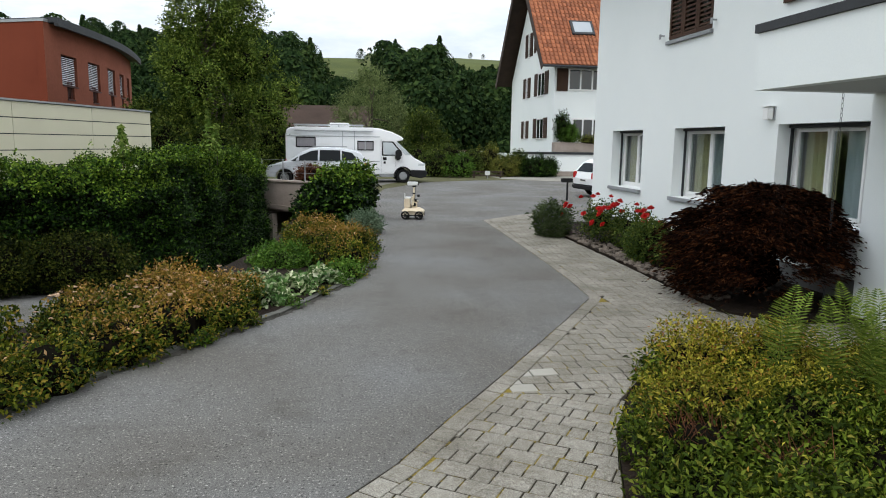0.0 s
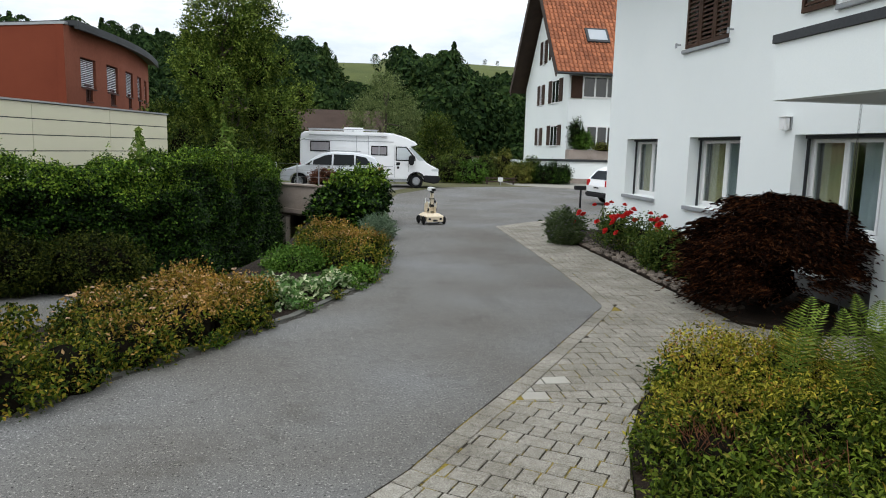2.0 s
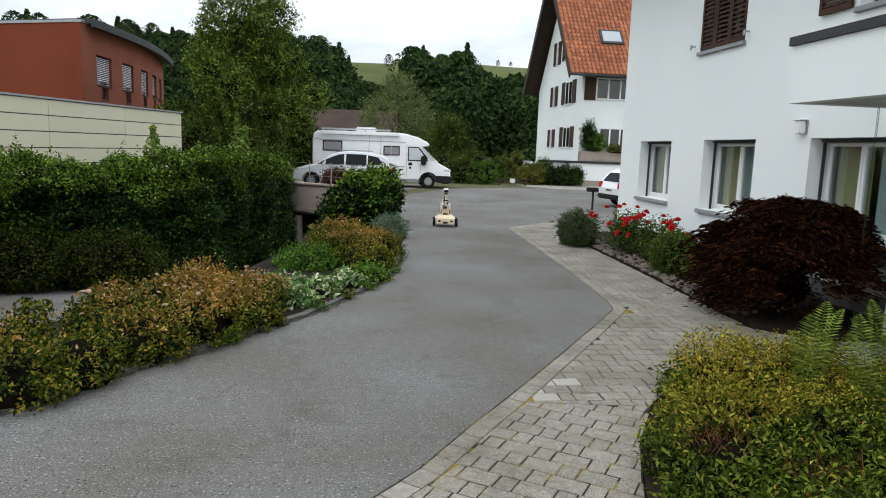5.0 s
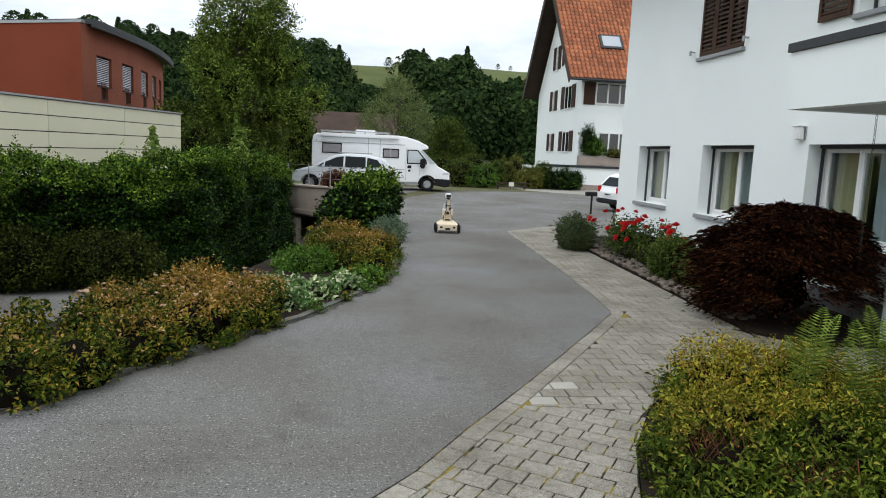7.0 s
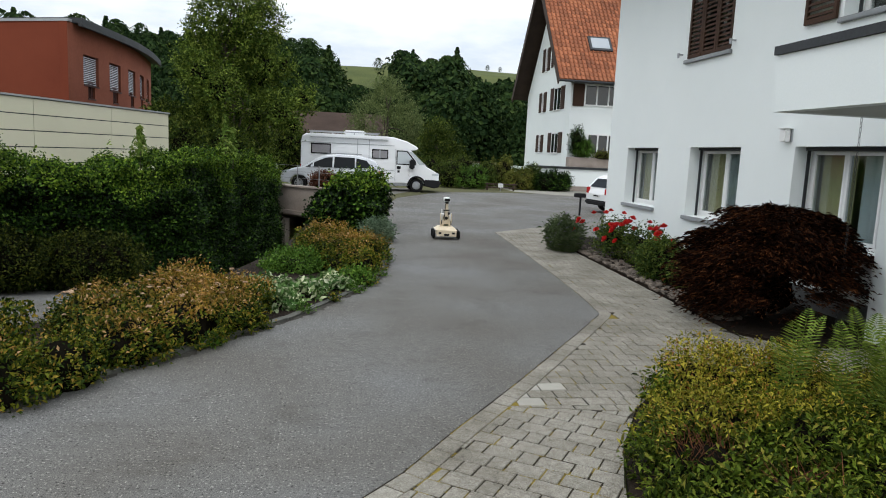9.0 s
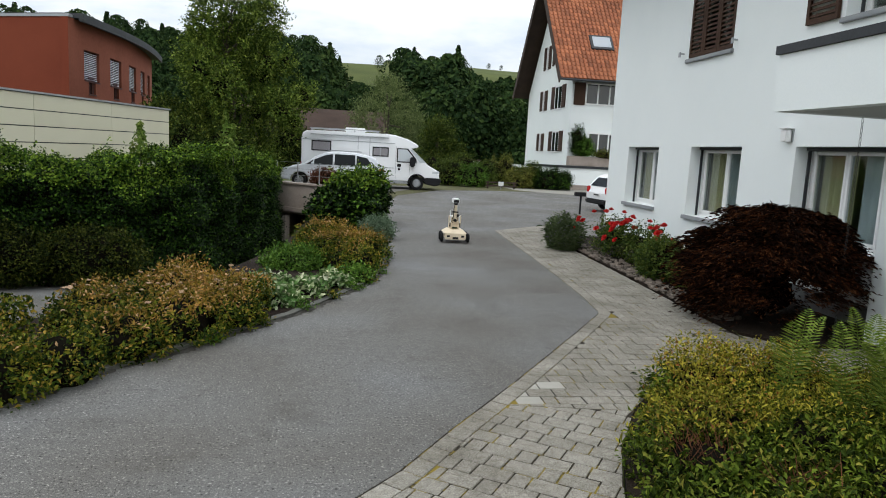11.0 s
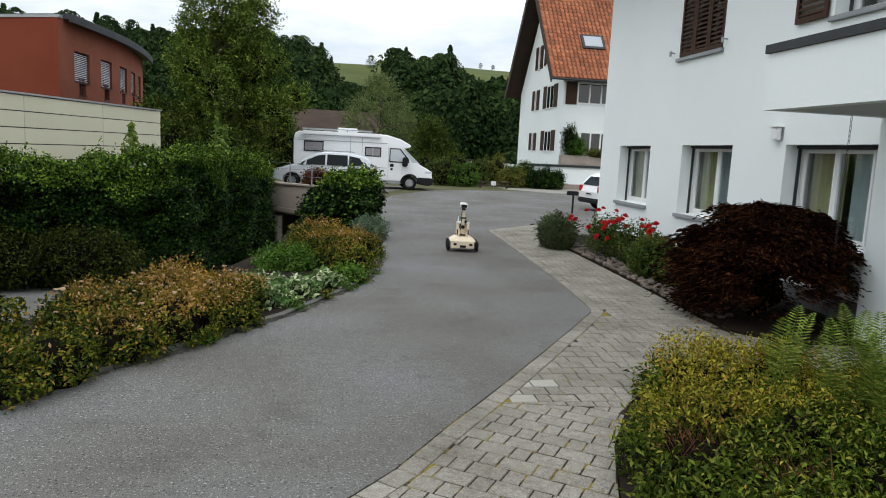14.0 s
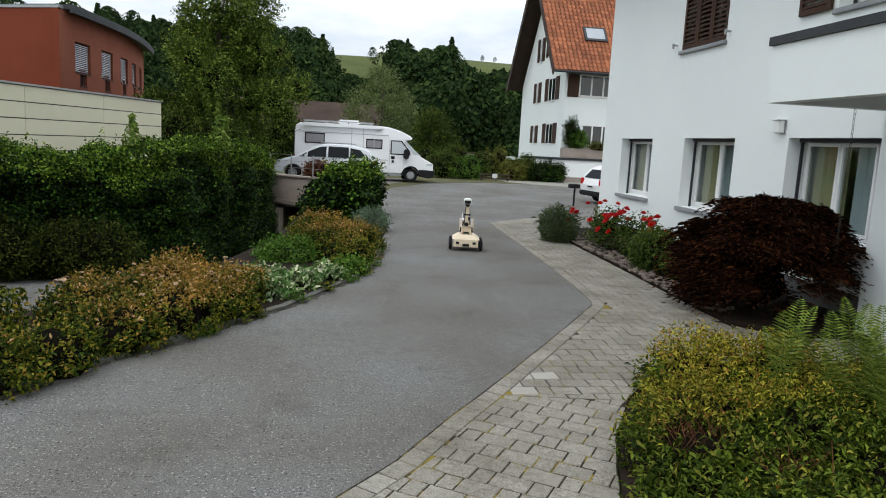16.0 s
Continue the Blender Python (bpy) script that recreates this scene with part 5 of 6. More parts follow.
for q, (x, y, r, h) in enumerate([(-5.6, 41.0, 1.6, 3.4), (-3.6, 43.0, 1.5, 3.0), (-1.9, 45.0, 1.3, 2.6), (-7.6, 40.0, 1.6, 3.8)]):
    shrub("tall_shrub", [(x, y, h * 0.4, r, 1.0, h * 0.45), (x + 0.5, y, h * 0.7, r * 0.7, 0.8, h * 0.32)], 9000, 0.14, L_GARDEN, "tall dark green shrub behind the parked car", 100 + q, lump=0.3, freq=2.5)
shrub("rust_shrub", [(-0.55, 27.5, 0.55, 0.6, 0.35, 0.42)], 6000, 0.07, L_BARBERRY, "rust red barberry behind the parapet", 60)

shrub("understorey", [(-5.6, 28.3, 1.4, 1.3, 0.9, 1.4), (-4.3, 27.8, 1.3, 1.2, 0.9, 1.3), (-6.8, 29.5, 1.8, 1.2, 0.9, 1.6)], 30000, 0.11, L_GARDEN, "dark green undergrowth below the birch", 62, lump=0.25, freq=2.5)


def sprout(x, y, z, h, seed):
    """A young shoot with a slim stem and paired leaves."""
    r = np.random.default_rng(seed)
    th = thing("sapling", pose(x, y, z), "light green young shoot rising from the hedge", "plant", "hedge shoots")
    part("stem", tube(bmesh.new(), (0, 0, -0.3), (0.03, 0, h), 0.012, 0.004, 6), BARK, th)
    f = r.uniform(0, 1, 150)
    a = r.uniform(0, 6.283, 150)
    w = 0.26 * (1.05 - f) * r.uniform(0.2, 1, 150)
    P = np.stack([w * np.cos(a), w * np.sin(a), h * (0.05 + 0.95 * f)], 1)
    leaves("foliage", P, np.stack([np.cos(a), np.sin(a), 1 + 0 * a], 1), 0.16, L_SPROUT, th, r, 0.4, 0.5, 0.4)


for q, (x, y, z, h) in enumerate([(-4.47, 17.0, 1.45, 0.72), (-3.08, 20.0, 1.5, 1.15), (-2.95, 20.5, 1.5, 0.8), (-7.2, 14.6, 1.4, 0.4)]):
    sprout(x, y, z, h, 90 + q)
for q, (x, y, h) in enumerate([(-2.85, 6.0, 0.62), (-2.6, 6.3, 0.5), (-2.35, 6.05, 0.55), (-3.1, 5.7, 0.55)]):
    r = np.random.default_rng(120 + q)
    th = thing("spirea_shoot", pose(x, y, 0.02), "upright yellow green spirea shoots above the bed", "plant", "spirea shoots")
    f, a = r.uniform(0, 1, 500), r.uniform(0, 6.283, 500)
    w = 0.14 * r.uniform(0.1, 1, 500) * (1.2 - 0.6 * f)
    leaves("foliage", np.stack([w * np.cos(a), w * np.sin(a), h * f], 1), np.stack([np.cos(a), np.sin(a), 0.6 + 0 * a], 1), 0.045, L_SPIREA_TIP if q == 0 else L_SPIREA, th, r, 0.5, 0.6)
    part("stem", tube(bmesh.new(), (0, 0, 0), (0, 0, h * 0.9), 0.01, 0.004, 6), BARK, th)

# ---- woods on the hill ----
def far_trees(name, spots, material, label, seed):
    """Many trees joined in one mesh: each a mass of leafy clumps with an uneven top."""
    rng = np.random.default_rng(seed)
    Vs = []
    for x, y, z, h, conifer in spots:
        n = 850
        f = rng.random(n) ** (1.4 if conifer else 0.8)
        r = (0.26 * h * (1 - f) + 0.02 * h) if conifer else 0.36 * h * np.sqrt(np.clip(1 - (2 * f - 0.85) ** 2 / 1.33, 0.03, 1))
        a = rng.uniform(0, 6.283, n)
        r = r * (0.8 + 0.16 * np.sin(a * 3 + rng.uniform(0, 6)) * np.sin(f * 9 + rng.uniform(0, 6)) + 0.14 * np.sin(a * 7 + f * 23 + rng.uniform(0, 6)) + 0.16 * rng.normal(size=n))
        c = np.stack([x + r * np.cos(a), y + r * np.sin(a), z + h * (0.06 + 0.94 * f)], 1)
        s = h * 0.031 * rng.uniform(0.6, 1.4, (n, 1))
        N = unit(np.stack([np.cos(a), np.sin(a), 0.7 + 0 * a], 1) + rng.normal(size=(n, 3)) * 0.5)
        T = unit(np.cross(N, rng.normal(size=(n, 3))))
        B = np.cross(N, T)
        Vs.append(np.stack([c - T * s, c + B * s * 0.7 + N * s * 0.3, c + T * s, c - B * s * 0.7 + N * s * 0.3], 1).reshape(-1, 3))
    V = np.concatenate(Vs)
    k = np.arange(len(V) // 4)[:, None] * 4
    F = np.concatenate([k + [[0, 1, 2]], k + [[0, 2, 3]]], 0)
    return tagged(mesh_part(name, raw_mesh(name, V, F), material, None), label, "woods", kind="stuff")


def skyline(az):
    """How high the woods stand against the sky, as a slope, by the way in degrees from the y axis."""
    return float(np.interp(az, [-40, -22, -18, -13, -9, -6, -1.2, -0.4, 2.4, 3.6, 5.4, 7.6, 8.8, 9.4, 13, 40], [0.15, 0.16, 0.165, 0.16, 0.155, 0.155, 0.15, 0.13, 0.125, 0.138, 0.145, 0.138, 0.152, 0.12, 0.115, 0.12]))


rng = np.random.default_rng(77)
spots, spots2 = [], []
for q in range(900):
    az = rng.uniform(-25, 18)
    y = 78 + 185 * rng.random() ** 0.75
    x = y * math.tan(radians(az))
    z = hill_z(x, y) - 0.3
    top = skyline(az) * math.hypot(x, y) + 1.9
    meadow = -0.6 < az < 4.0
    h = rng.uniform(9, 15) * (0.7 if y < 110 else 1)
    limit = top * (rng.uniform(0.5, 0.76) if meadow else rng.uniform(0.78, 0.96) if az > 8.9 else rng.uniform(0.72, 1.0))
    h = min(h, limit - z)
    if h < 3.5:
        continue
    (spots if rng.random() < 0.75 else spots2).append((x, y, z, h, rng.random() < (0.2 if y < 180 else 0.4)))
spots.append((33.2, 215.0, 21.0, 13.0, True))
spots.append((20.5, 222.0, 22.5, 11.0, True))
far_trees("forest", spots, L_WOOD, "dense dark green mixed forest on the hillside", 78)
far_trees("forest", spots2, L_WOOD_LIGHT, "lighter green broadleaf trees in the hillside forest", 79)
far_trees("hilltop_trees", [(80.6, 405, hill_z(80, 405), 3.4, False), (101, 405, hill_z(101, 405), 6, False), (88, 405, hill_z(88, 405), 3, False), (11, 250, hill_z(11, 250), 4.5, False)], L_WOOD, "few small trees on the meadow crest", 80)


# ---- vehicles ----
CAR_WHITE = mat("white_car_paint", (0.82, 0.83, 0.84), (0.86, 0.86, 0.86), 0.8, 8, 0.3, 0.0, coat=0.5)
CAR_SILVER = mat("silver_car_paint", (0.66, 0.68, 0.71), (0.72, 0.74, 0.77), 0.8, 200, 0.32, 0.0, metal=0.12, coat=0.6)
RUBBER = mat("tyre_rubber", (0.007, 0.007, 0.007), (0.018, 0.018, 0.018), 4, 40, 0.9, 0.3, spec=0.15)
BLACK_PLASTIC = mat("black_plastic", (0.008, 0.008, 0.009), (0.018, 0.018, 0.019), 3, 60, 0.7, 0.1, spec=0.2)
RED_LENS = mat("red_lens", (0.4, 0.01, 0.01), (0.5, 0.02, 0.02), 2, 30, 0.2, 0.0)
CLEAR_LENS = mat("clear_lens", (0.5, 0.52, 0.54), (0.7, 0.72, 0.74), 6, 30, 0.15, 0.0)
PLATE = mat("plate_white", (0.6, 0.6, 0.58), (0.7, 0.7, 0.68), 2, 30, 0.5, 0.0)


def side_pane(pts, y, thick, lean, z_mid, both=None):
    """A flat outline (x, z) as a thin plate on the side of a body."""
    bm = bmesh.new()
    f, g = [], []
    for x, z in pts:
        yy = y + lean * max(0.0, z - z_mid)
        f.append(bm.verts.new((x, yy - thick, z)))
        g.append(bm.verts.new((x, yy + 0.02, z)))
    n = len(pts)
    bm.faces.new(f)
    bm.faces.new(g[::-1])
    for q in range(n):
        bm.faces.new((f[q], f[(q + 1) % n], g[(q + 1) % n], g[q]))
    bmesh.ops.recalc_face_normals(bm, faces=bm.faces)
    return bm


def ring(bm, cx, cy, cz, r_out, r_in, w, n=28):
    """A tyre-like ring about the y axis."""
    prof = [(r_in, -w / 2), (r_out - 0.02, -w / 2), (r_out, -w / 2 + 0.03), (r_out, w / 2 - 0.03), (r_out - 0.02, w / 2), (r_in, w / 2)]
    vs = [[bm.verts.new((cx + r * math.cos(a), cy + y, cz + r * math.sin(a))) for r, y in prof] for a in (6.28318 * q / n for q in range(n))]
    for q in range(n):
        for k in range(6):
            bm.faces.new((vs[q][k], vs[(q + 1) % n][k], vs[(q + 1) % n][(k + 1) % 6], vs[q][(k + 1) % 6]))
    bmesh.ops.recalc_face_normals(bm, faces=bm.faces)
    return bm


def car_wheel(x, y, z, r, parent, w=0.2):
    wh = part("wheel", ring(bmesh.new(), 0, 0, 0, r, r * 0.62, w), RUBBER, parent)
    wh.matrix_basis = pose(x, y, z)
    bm = ring(bmesh.new(), 0, 0, 0, r * 0.63, r * 0.52, w * 0.8)
    for q in range(7):
        a = 6.28318 * q / 7
        tube(bm, (0, -w * 0.3, 0), (r * 0.55 * math.cos(a), -w * 0.33, r * 0.55 * math.sin(a)), 0.035, 0.028, 6)
    tube(bm, (0, -w * 0.36, 0), (0, w * 0.3, 0), 0.06, 0.06, 12)
    part("rim", bm, GREY_METAL, wh)
    return wh


BLIND_GLASS = mat("window_blind", (0.2, 0.19, 0.2), (0.3, 0.28, 0.29), 2, 40, 0.35, 0.0)
# Pale base colour holds the bright sky reflected in the cab glass.
CAB_SKY_GLASS = opaque_glass_mat("cab_sky_glass", (0.56, 0.6, 0.62), 1.0)
camper = thing("camper_van", pose(-1.85, 33.1, 0.01), "white camper van with roof rails parked beside the drive", "camper van")
cab = part("body", profile_body(bmesh.new(), [(0, 0.42), (0, 2.2), (0.06, 2.42), (0.22, 2.52), (3.9, 2.55), (4.3, 2.52), (4.9, 2.36), (5.32, 2.16), (5.42, 2.06), (5.36, 1.98), (5.1, 1.93), (5.85, 1.22), (6.32, 0.98), (6.45, 0.8), (6.48, 0.42), (5.75, 0.42), (5.72, 0.55), (5.6, 0.66), (5.4, 0.7), (5.18, 0.66), (5.05, 0.55), (5.0, 0.4), (1.95, 0.4), (1.85, 0.6), (1.6, 0.7), (1.35, 0.6), (1.28, 0.42)], 0, 2.2, z_mid=1.9, bevel=0.06, inset_top=0.05), CAR_WHITE, camper)
for x0, x1, z0, z1 in ((0.46, 1.36, 1.62, 2.1), (3.26, 4.02, 1.5, 1.94)):
    sw = part("side_window", side_pane([(x0, z0), (x1, z0), (x1, z1), (x0, z1)], -0.004, 0.008, 0.05, 1.9), BLACK_PLASTIC, camper, "framed side window with a closed blind")
    part("blind", side_pane([(x0 + 0.05, z0 + 0.05), (x1 - 0.05, z0 + 0.05), (x1 - 0.05, z1 - 0.06), (x0 + 0.05, z1 - 0.06)], -0.007, 0.01, 0.05, 1.9), BLIND_GLASS, sw)
part("window_divider", boxes((3.6, 3.66, -0.03, -0.019, 1.53, 1.92)), GREY_METAL, camper)
part("cab_window", side_pane([(4.46, 1.32), (5.3, 1.32), (5.26, 1.44), (4.88, 1.88), (4.46, 1.88)], -0.005, 0.012, 0.05, 1.9), CAB_SKY_GLASS, camper, "cab window painted pale for the sky it reflects")
part("windscreen_corner", side_pane([(5.5, 1.3), (5.75, 1.3), (5.14, 1.89), (5.0, 1.89)], -0.005, 0.008, 0.05, 1.9), CAB_SKY_GLASS, camper)
part("cab_window_frame", side_pane([(4.41, 1.27), (5.36, 1.27), (5.33, 1.46), (4.92, 1.93), (4.41, 1.93)], -0.003, 0.006, 0.05, 1.9), BLACK_PLASTIC, camper)
bm = bmesh.new()
v = [bm.verts.new(c) for c in ((5.13, 0.12, 1.935), (5.13, 2.08, 1.935), (5.89, 2.14, 1.235), (5.89, 0.06, 1.235))]
bm.faces.new(v)
bmesh.ops.solidify(bm, geom=bm.faces[:], thickness=0.02)
part("windscreen", bm, CAB_SKY_GLASS, camper)
part("cab_door", boxes((4.36, 4.375, -0.006, 0.0, 0.5, 2.0), (5.02, 5.035, -0.006, 0.0, 0.75, 1.26)), GREY_METAL, camper)
part("living_door", boxes((2.58, 2.6, -0.008, 0.0, 0.55, 2.36), (3.12, 3.14, -0.008, 0.0, 0.55, 2.36), (2.58, 3.14, -0.008, 0.0, 2.36, 2.38)), GREY_METAL, camper)
part("awning", boxes((0.4, 4.0, -0.12, 0.06, 2.38, 2.55), bevel=0.03), CAR_WHITE, camper)
part("awning_rail", boxes((0.42, 3.98, -0.128, -0.1, 2.355, 2.378)), GREY_METAL, camper)
for z in (2.12, 0.98, 0.62):
    part("body_moulding", boxes((0.05, 4.3, -0.012, 0.002, z, z + 0.025)), GREY_METAL, camper)
part("rear_lamp", boxes((-0.02, 0.05, 0.0, 0.14, 0.7, 1.1), bevel=0.02), RED_LENS, camper)
part("roof_vent", boxes((1.95, 2.95, 0.4, 1.1, 2.55, 2.76), bevel=0.06), CAR_WHITE, camper)
for y in (0.2, 2.0):
    part("roof_rail", boxes((0.35, 3.6, y, y + 0.04, 2.64, 2.68), *[(x, x + 0.04, y, y + 0.04, 2.52, 2.64) for x in (0.4, 1.4, 2.4, 3.5)]), GREY_METAL, camper)
part("bumper", profile_body(bmesh.new(), [(5.8, 0.3), (6.25, 0.22), (6.48, 0.28), (6.56, 0.44), (6.54, 0.54), (6.47, 0.6), (6.2, 0.61), (5.8, 0.62), (5.74, 0.55)], -0.03, 2.23, z_mid=1.9, bevel=0.06), BLACK_PLASTIC, camper)
for y in (-0.014, 2.214):
    bm = bmesh.new()
    for q in range(10):
        a, b = math.radians(18 * q), math.radians(18 * q + 18)
        tube(bm, (5.4 + 0.41 * math.cos(a), y, 0.33 + 0.41 * math.sin(a)), (5.4 + 0.41 * math.cos(b), y, 0.33 + 0.41 * math.sin(b)), 0.035, 0.035, 6)
    part("arch_trim", bm, BLACK_PLASTIC, camper)
part("grille", boxes((6.36, 6.47, 0.5, 1.7, 0.7, 0.86), bevel=0.02), BLACK_PLASTIC, camper)
for y in (-0.012, 1.912):
    part("headlight", boxes((6.08, 6.46, y, y + 0.3, 0.77, 0.95), bevel=0.04), CLEAR_LENS, camper)
mirror = part("mirror", boxes((5.02, 5.26, -0.3, -0.06, 1.08, 1.54), bevel=0.05), BLACK_PLASTIC, camper)
part("door_handle", boxes((4.44, 4.62, -0.03, 0.0, 1.06, 1.2), bevel=0.01), BLACK_PLASTIC, camper)
part("fuel_cap", boxes((4.48, 4.58, -0.012, 0.0, 0.9, 1.0)), BLACK_PLASTIC, camper)
part("skirt", boxes((1.95, 5.0, 0.02, 0.1, 0.28, 0.41)), GREY_METAL, camper)
for x in (1.62, 5.4):
    for y in (0.12, 2.08):
        wh = car_wheel(x, y, 0.325, 0.325, camper)
        s = -1 if y < 1 else 1
        part("hubcap", tube(bmesh.new(), (0, s * 0.07, 0), (0, s * 0.095, 0), 0.19, 0.15, 20), GREY_METAL, wh)


def mpv(m, paint, label, group="parked cars"):
    """A family car with its nose towards -x and its visible side at y = 0."""
    c = thing("car", m, label, "car", group)
    prof = [(0.0, 0.35), (0.02, 0.62), (0.12, 0.78), (0.5, 0.93), (0.95, 1.03), (1.55, 1.42), (1.95, 1.57), (2.5, 1.63), (3.3, 1.6), (3.85, 1.5), (4.12, 1.38), (4.4, 0.98), (4.46, 0.75), (4.44, 0.4), (4.05, 0.3), (4.0, 0.5), (3.85, 0.64), (3.65, 0.68), (3.45, 0.64), (3.3, 0.5), (3.25, 0.25), (1.2, 0.25), (1.15, 0.5), (1.0, 0.64), (0.8, 0.68), (0.6, 0.64), (0.45, 0.5), (0.4, 0.3)]
    part("body", profile_body(bmesh.new(), prof, 0, 1.74, z_mid=0.95, bevel=0.07, inset_top=0.22), paint, c)
    for nm, pts in (("front_quarter_pane", [(1.08, 1.02), (1.38, 1.02), (1.38, 1.22)]), ("front_pane", [(1.42, 1.02), (2.22, 1.03), (2.24, 1.5), (1.95, 1.46), (1.44, 1.24)]), ("rear_pane", [(2.3, 1.03), (3.2, 1.05), (3.2, 1.5), (2.32, 1.51)]), ("rear_quarter_pane", [(3.26, 1.06), (3.95, 1.08), (3.72, 1.4), (3.27, 1.48)])):
        part(nm, side_pane(pts, -0.004, 0.01, 0.22, 0.95), CAR_GLASS, c)
        b2 = side_pane(pts, -0.004, 0.01, 0.22, 0.95)
        b2.transform(Matrix.Translation((0, 1.74, 0)) @ Matrix.Scale(-1, 4, (0, 1, 0)))
        bmesh.ops.recalc_face_normals(b2, faces=b2.faces)
        part(nm, b2, CAR_GLASS, c)
    bm = bmesh.new()
    v = [bm.verts.new(p) for p in ((1.0, 0.2, 1.07), (1.0, 1.54, 1.07), (1.56, 1.44, 1.435), (1.56, 0.3, 1.435))]
    bm.faces.new(v)
    bmesh.ops.solidify(bm, geom=bm.faces[:], thickness=0.02)
    part("windscreen", bm, CAR_GLASS, c)
    bm = bmesh.new()
    v = [bm.verts.new(p) for p in ((4.15, 0.3, 1.36), (4.15, 1.44, 1.36), (4.4, 1.54, 1.02), (4.4, 0.2, 1.02))]
    bm.faces.new(v)
    bmesh.ops.solidify(bm, geom=bm.faces[:], thickness=-0.03)
    part("rear_window", bm, CAR_GLASS, c)
    for y in (0.02, 1.5):
        part("tail_light", boxes((4.22, 4.47, y, y + 0.22, 0.72, 1.0), bevel=0.03), RED_LENS, c)
        part("headlight", boxes((0.03, 0.4, y, y + 0.22, 0.66, 0.82), bevel=0.04), CLEAR_LENS, c)
    part("rear_bumper", boxes((4.2, 4.52, 0.04, 1.7, 0.3, 0.5), bevel=0.05), BLACK_PLASTIC, c)
    part("number_plate", boxes((4.45, 4.475, 0.62, 1.12, 0.62, 0.73)), PLATE, c)
    part("plate_bar", boxes((4.476, 4.48, 0.68, 1.06, 0.65, 0.7)), BLACK_PLASTIC, c)
    for y in (-0.14, 1.76):
        part("mirror", boxes((1.3, 1.42, y, y + 0.12, 1.0, 1.14), bevel=0.03), paint, c)
    for y in (0.3, 1.4):
        part("roof_rail", boxes((2.0, 3.5, y, y + 0.03, 1.64, 1.67)), GREY_METAL, c)
    for x in (2.26, 3.23):
        part("door_seam", boxes((x, x + 0.008, -0.004, 0.0, 0.35, 1.0)), BLACK_PLASTIC, c)
    for x in (2.0, 2.95):
        part("door_handle", boxes((x, x + 0.16, -0.03, 0.0, 0.9, 0.93)), paint, c)
    for x in (0.8, 3.65):
        for y in (0.1, 1.64):
            car_wheel(x, y, 0.315, 0.315, c)
    return c


mpv(pose(-2.6, 31.2, 0.02), CAR_SILVER, "silver estate car parked in front of the camper van")
mpv(pose(13.72, 26.2, 0.0, 0, 0, 186) @ Matrix.Diagonal((1, 1, 0.91, 1)), CAR_WHITE, "white hatchback car parked beside the white house")


DEAD_WOOD = mat("dead_wood", (0.09, 0.03, 0.012), (0.22, 0.085, 0.035), 4, 40, 0.9, 0.3)

# ---- wooden robot ----
PLY = mat("plywood", (0.62, 0.51, 0.36), (0.78, 0.67, 0.5), 3, 40, 0.6, 0.15, 0.002)
ROBOT_WHITE = mat("robot_white", (0.75, 0.75, 0.73), (0.82, 0.82, 0.8), 3, 40, 0.5, 0.02)
robot = thing("wooden_robot", pose(2.35, 17.5, 0.004, 0, 0, 75), "small plywood rover robot with a tall mast and white head", "robot")
part("chassis", profile_body(bmesh.new(), [(-0.2, 0.085), (-0.2, 0.2), (0.2, 0.2), (0.2, 0.085)], -0.24, 0.25, bevel=0.012), PLY, robot)
bm = bmesh.new()
v = [bm.verts.new(c) for c in ((-0.245, -0.27, 0.205), (0.245, -0.27, 0.205), (0.245, 0.27, 0.205), (-0.245, 0.27, 0.205), (-0.15, -0.16, 0.275), (0.15, -0.16, 0.275), (0.15, 0.2, 0.275), (-0.15, 0.2, 0.275))]
for f in ((0, 1, 5, 4), (1, 2, 6, 5), (2, 3, 7, 6), (3, 0, 4, 7), (4, 5, 6, 7), (3, 2, 1, 0)):
    bm.faces.new([v[q] for q in f])
bmesh.ops.recalc_face_normals(bm, faces=bm.faces)
part("deck", bm, PLY, robot)
part("front_plate", boxes((-0.22, 0.22, -0.275, -0.245, 0.07, 0.2), bevel=0.008), PLY, robot)
for x in (-0.15, 0.15):
    part("front_lamp", boxes((x - 0.03, x + 0.03, -0.285, -0.272, 0.125, 0.165)), BLACK_PLASTIC, robot)
part("sensor", boxes((-0.06, 0.06, -0.292, -0.27, 0.085, 0.13), bevel=0.006), BLACK_PLASTIC, robot)
part("rear_box", boxes((-0.11, 0.11, 0.06, 0.22, 0.278, 0.5), bevel=0.015), PLY, robot)
part("battery", boxes((-0.1, 0.1, 0.05, 0.21, 0.503, 0.54), bevel=0.008), ROBOT_WHITE, robot)
for x in (-0.075, 0.075):
    part("mast_foot", boxes((x - 0.018, x + 0.018, -0.1, 0.03, 0.276, 0.42), bevel=0.006), PLY, robot)
    part("motor", tube(bmesh.new(), (x * 1.25 - 0.02, -0.04, 0.36), (x * 1.25 + 0.02, -0.04, 0.36), 0.045, n=14), BLACK_PLASTIC, robot)
    part("arm", boxes((x * 1.6 - 0.01, x * 1.6 + 0.01, -0.03, 0.03, 0.34, 0.56), bevel=0.004), PLY, robot)
part("mast", profile_body(bmesh.new(), [(-0.06, 0.32), (-0.032, 0.785), (0.032, 0.785), (0.06, 0.32)], -0.045, 0.0, bevel=0.006), PLY, robot)
part("mast_joint", boxes((-0.065, 0.065, -0.06, 0.012, 0.62, 0.645), bevel=0.004), BLACK_PLASTIC, robot)
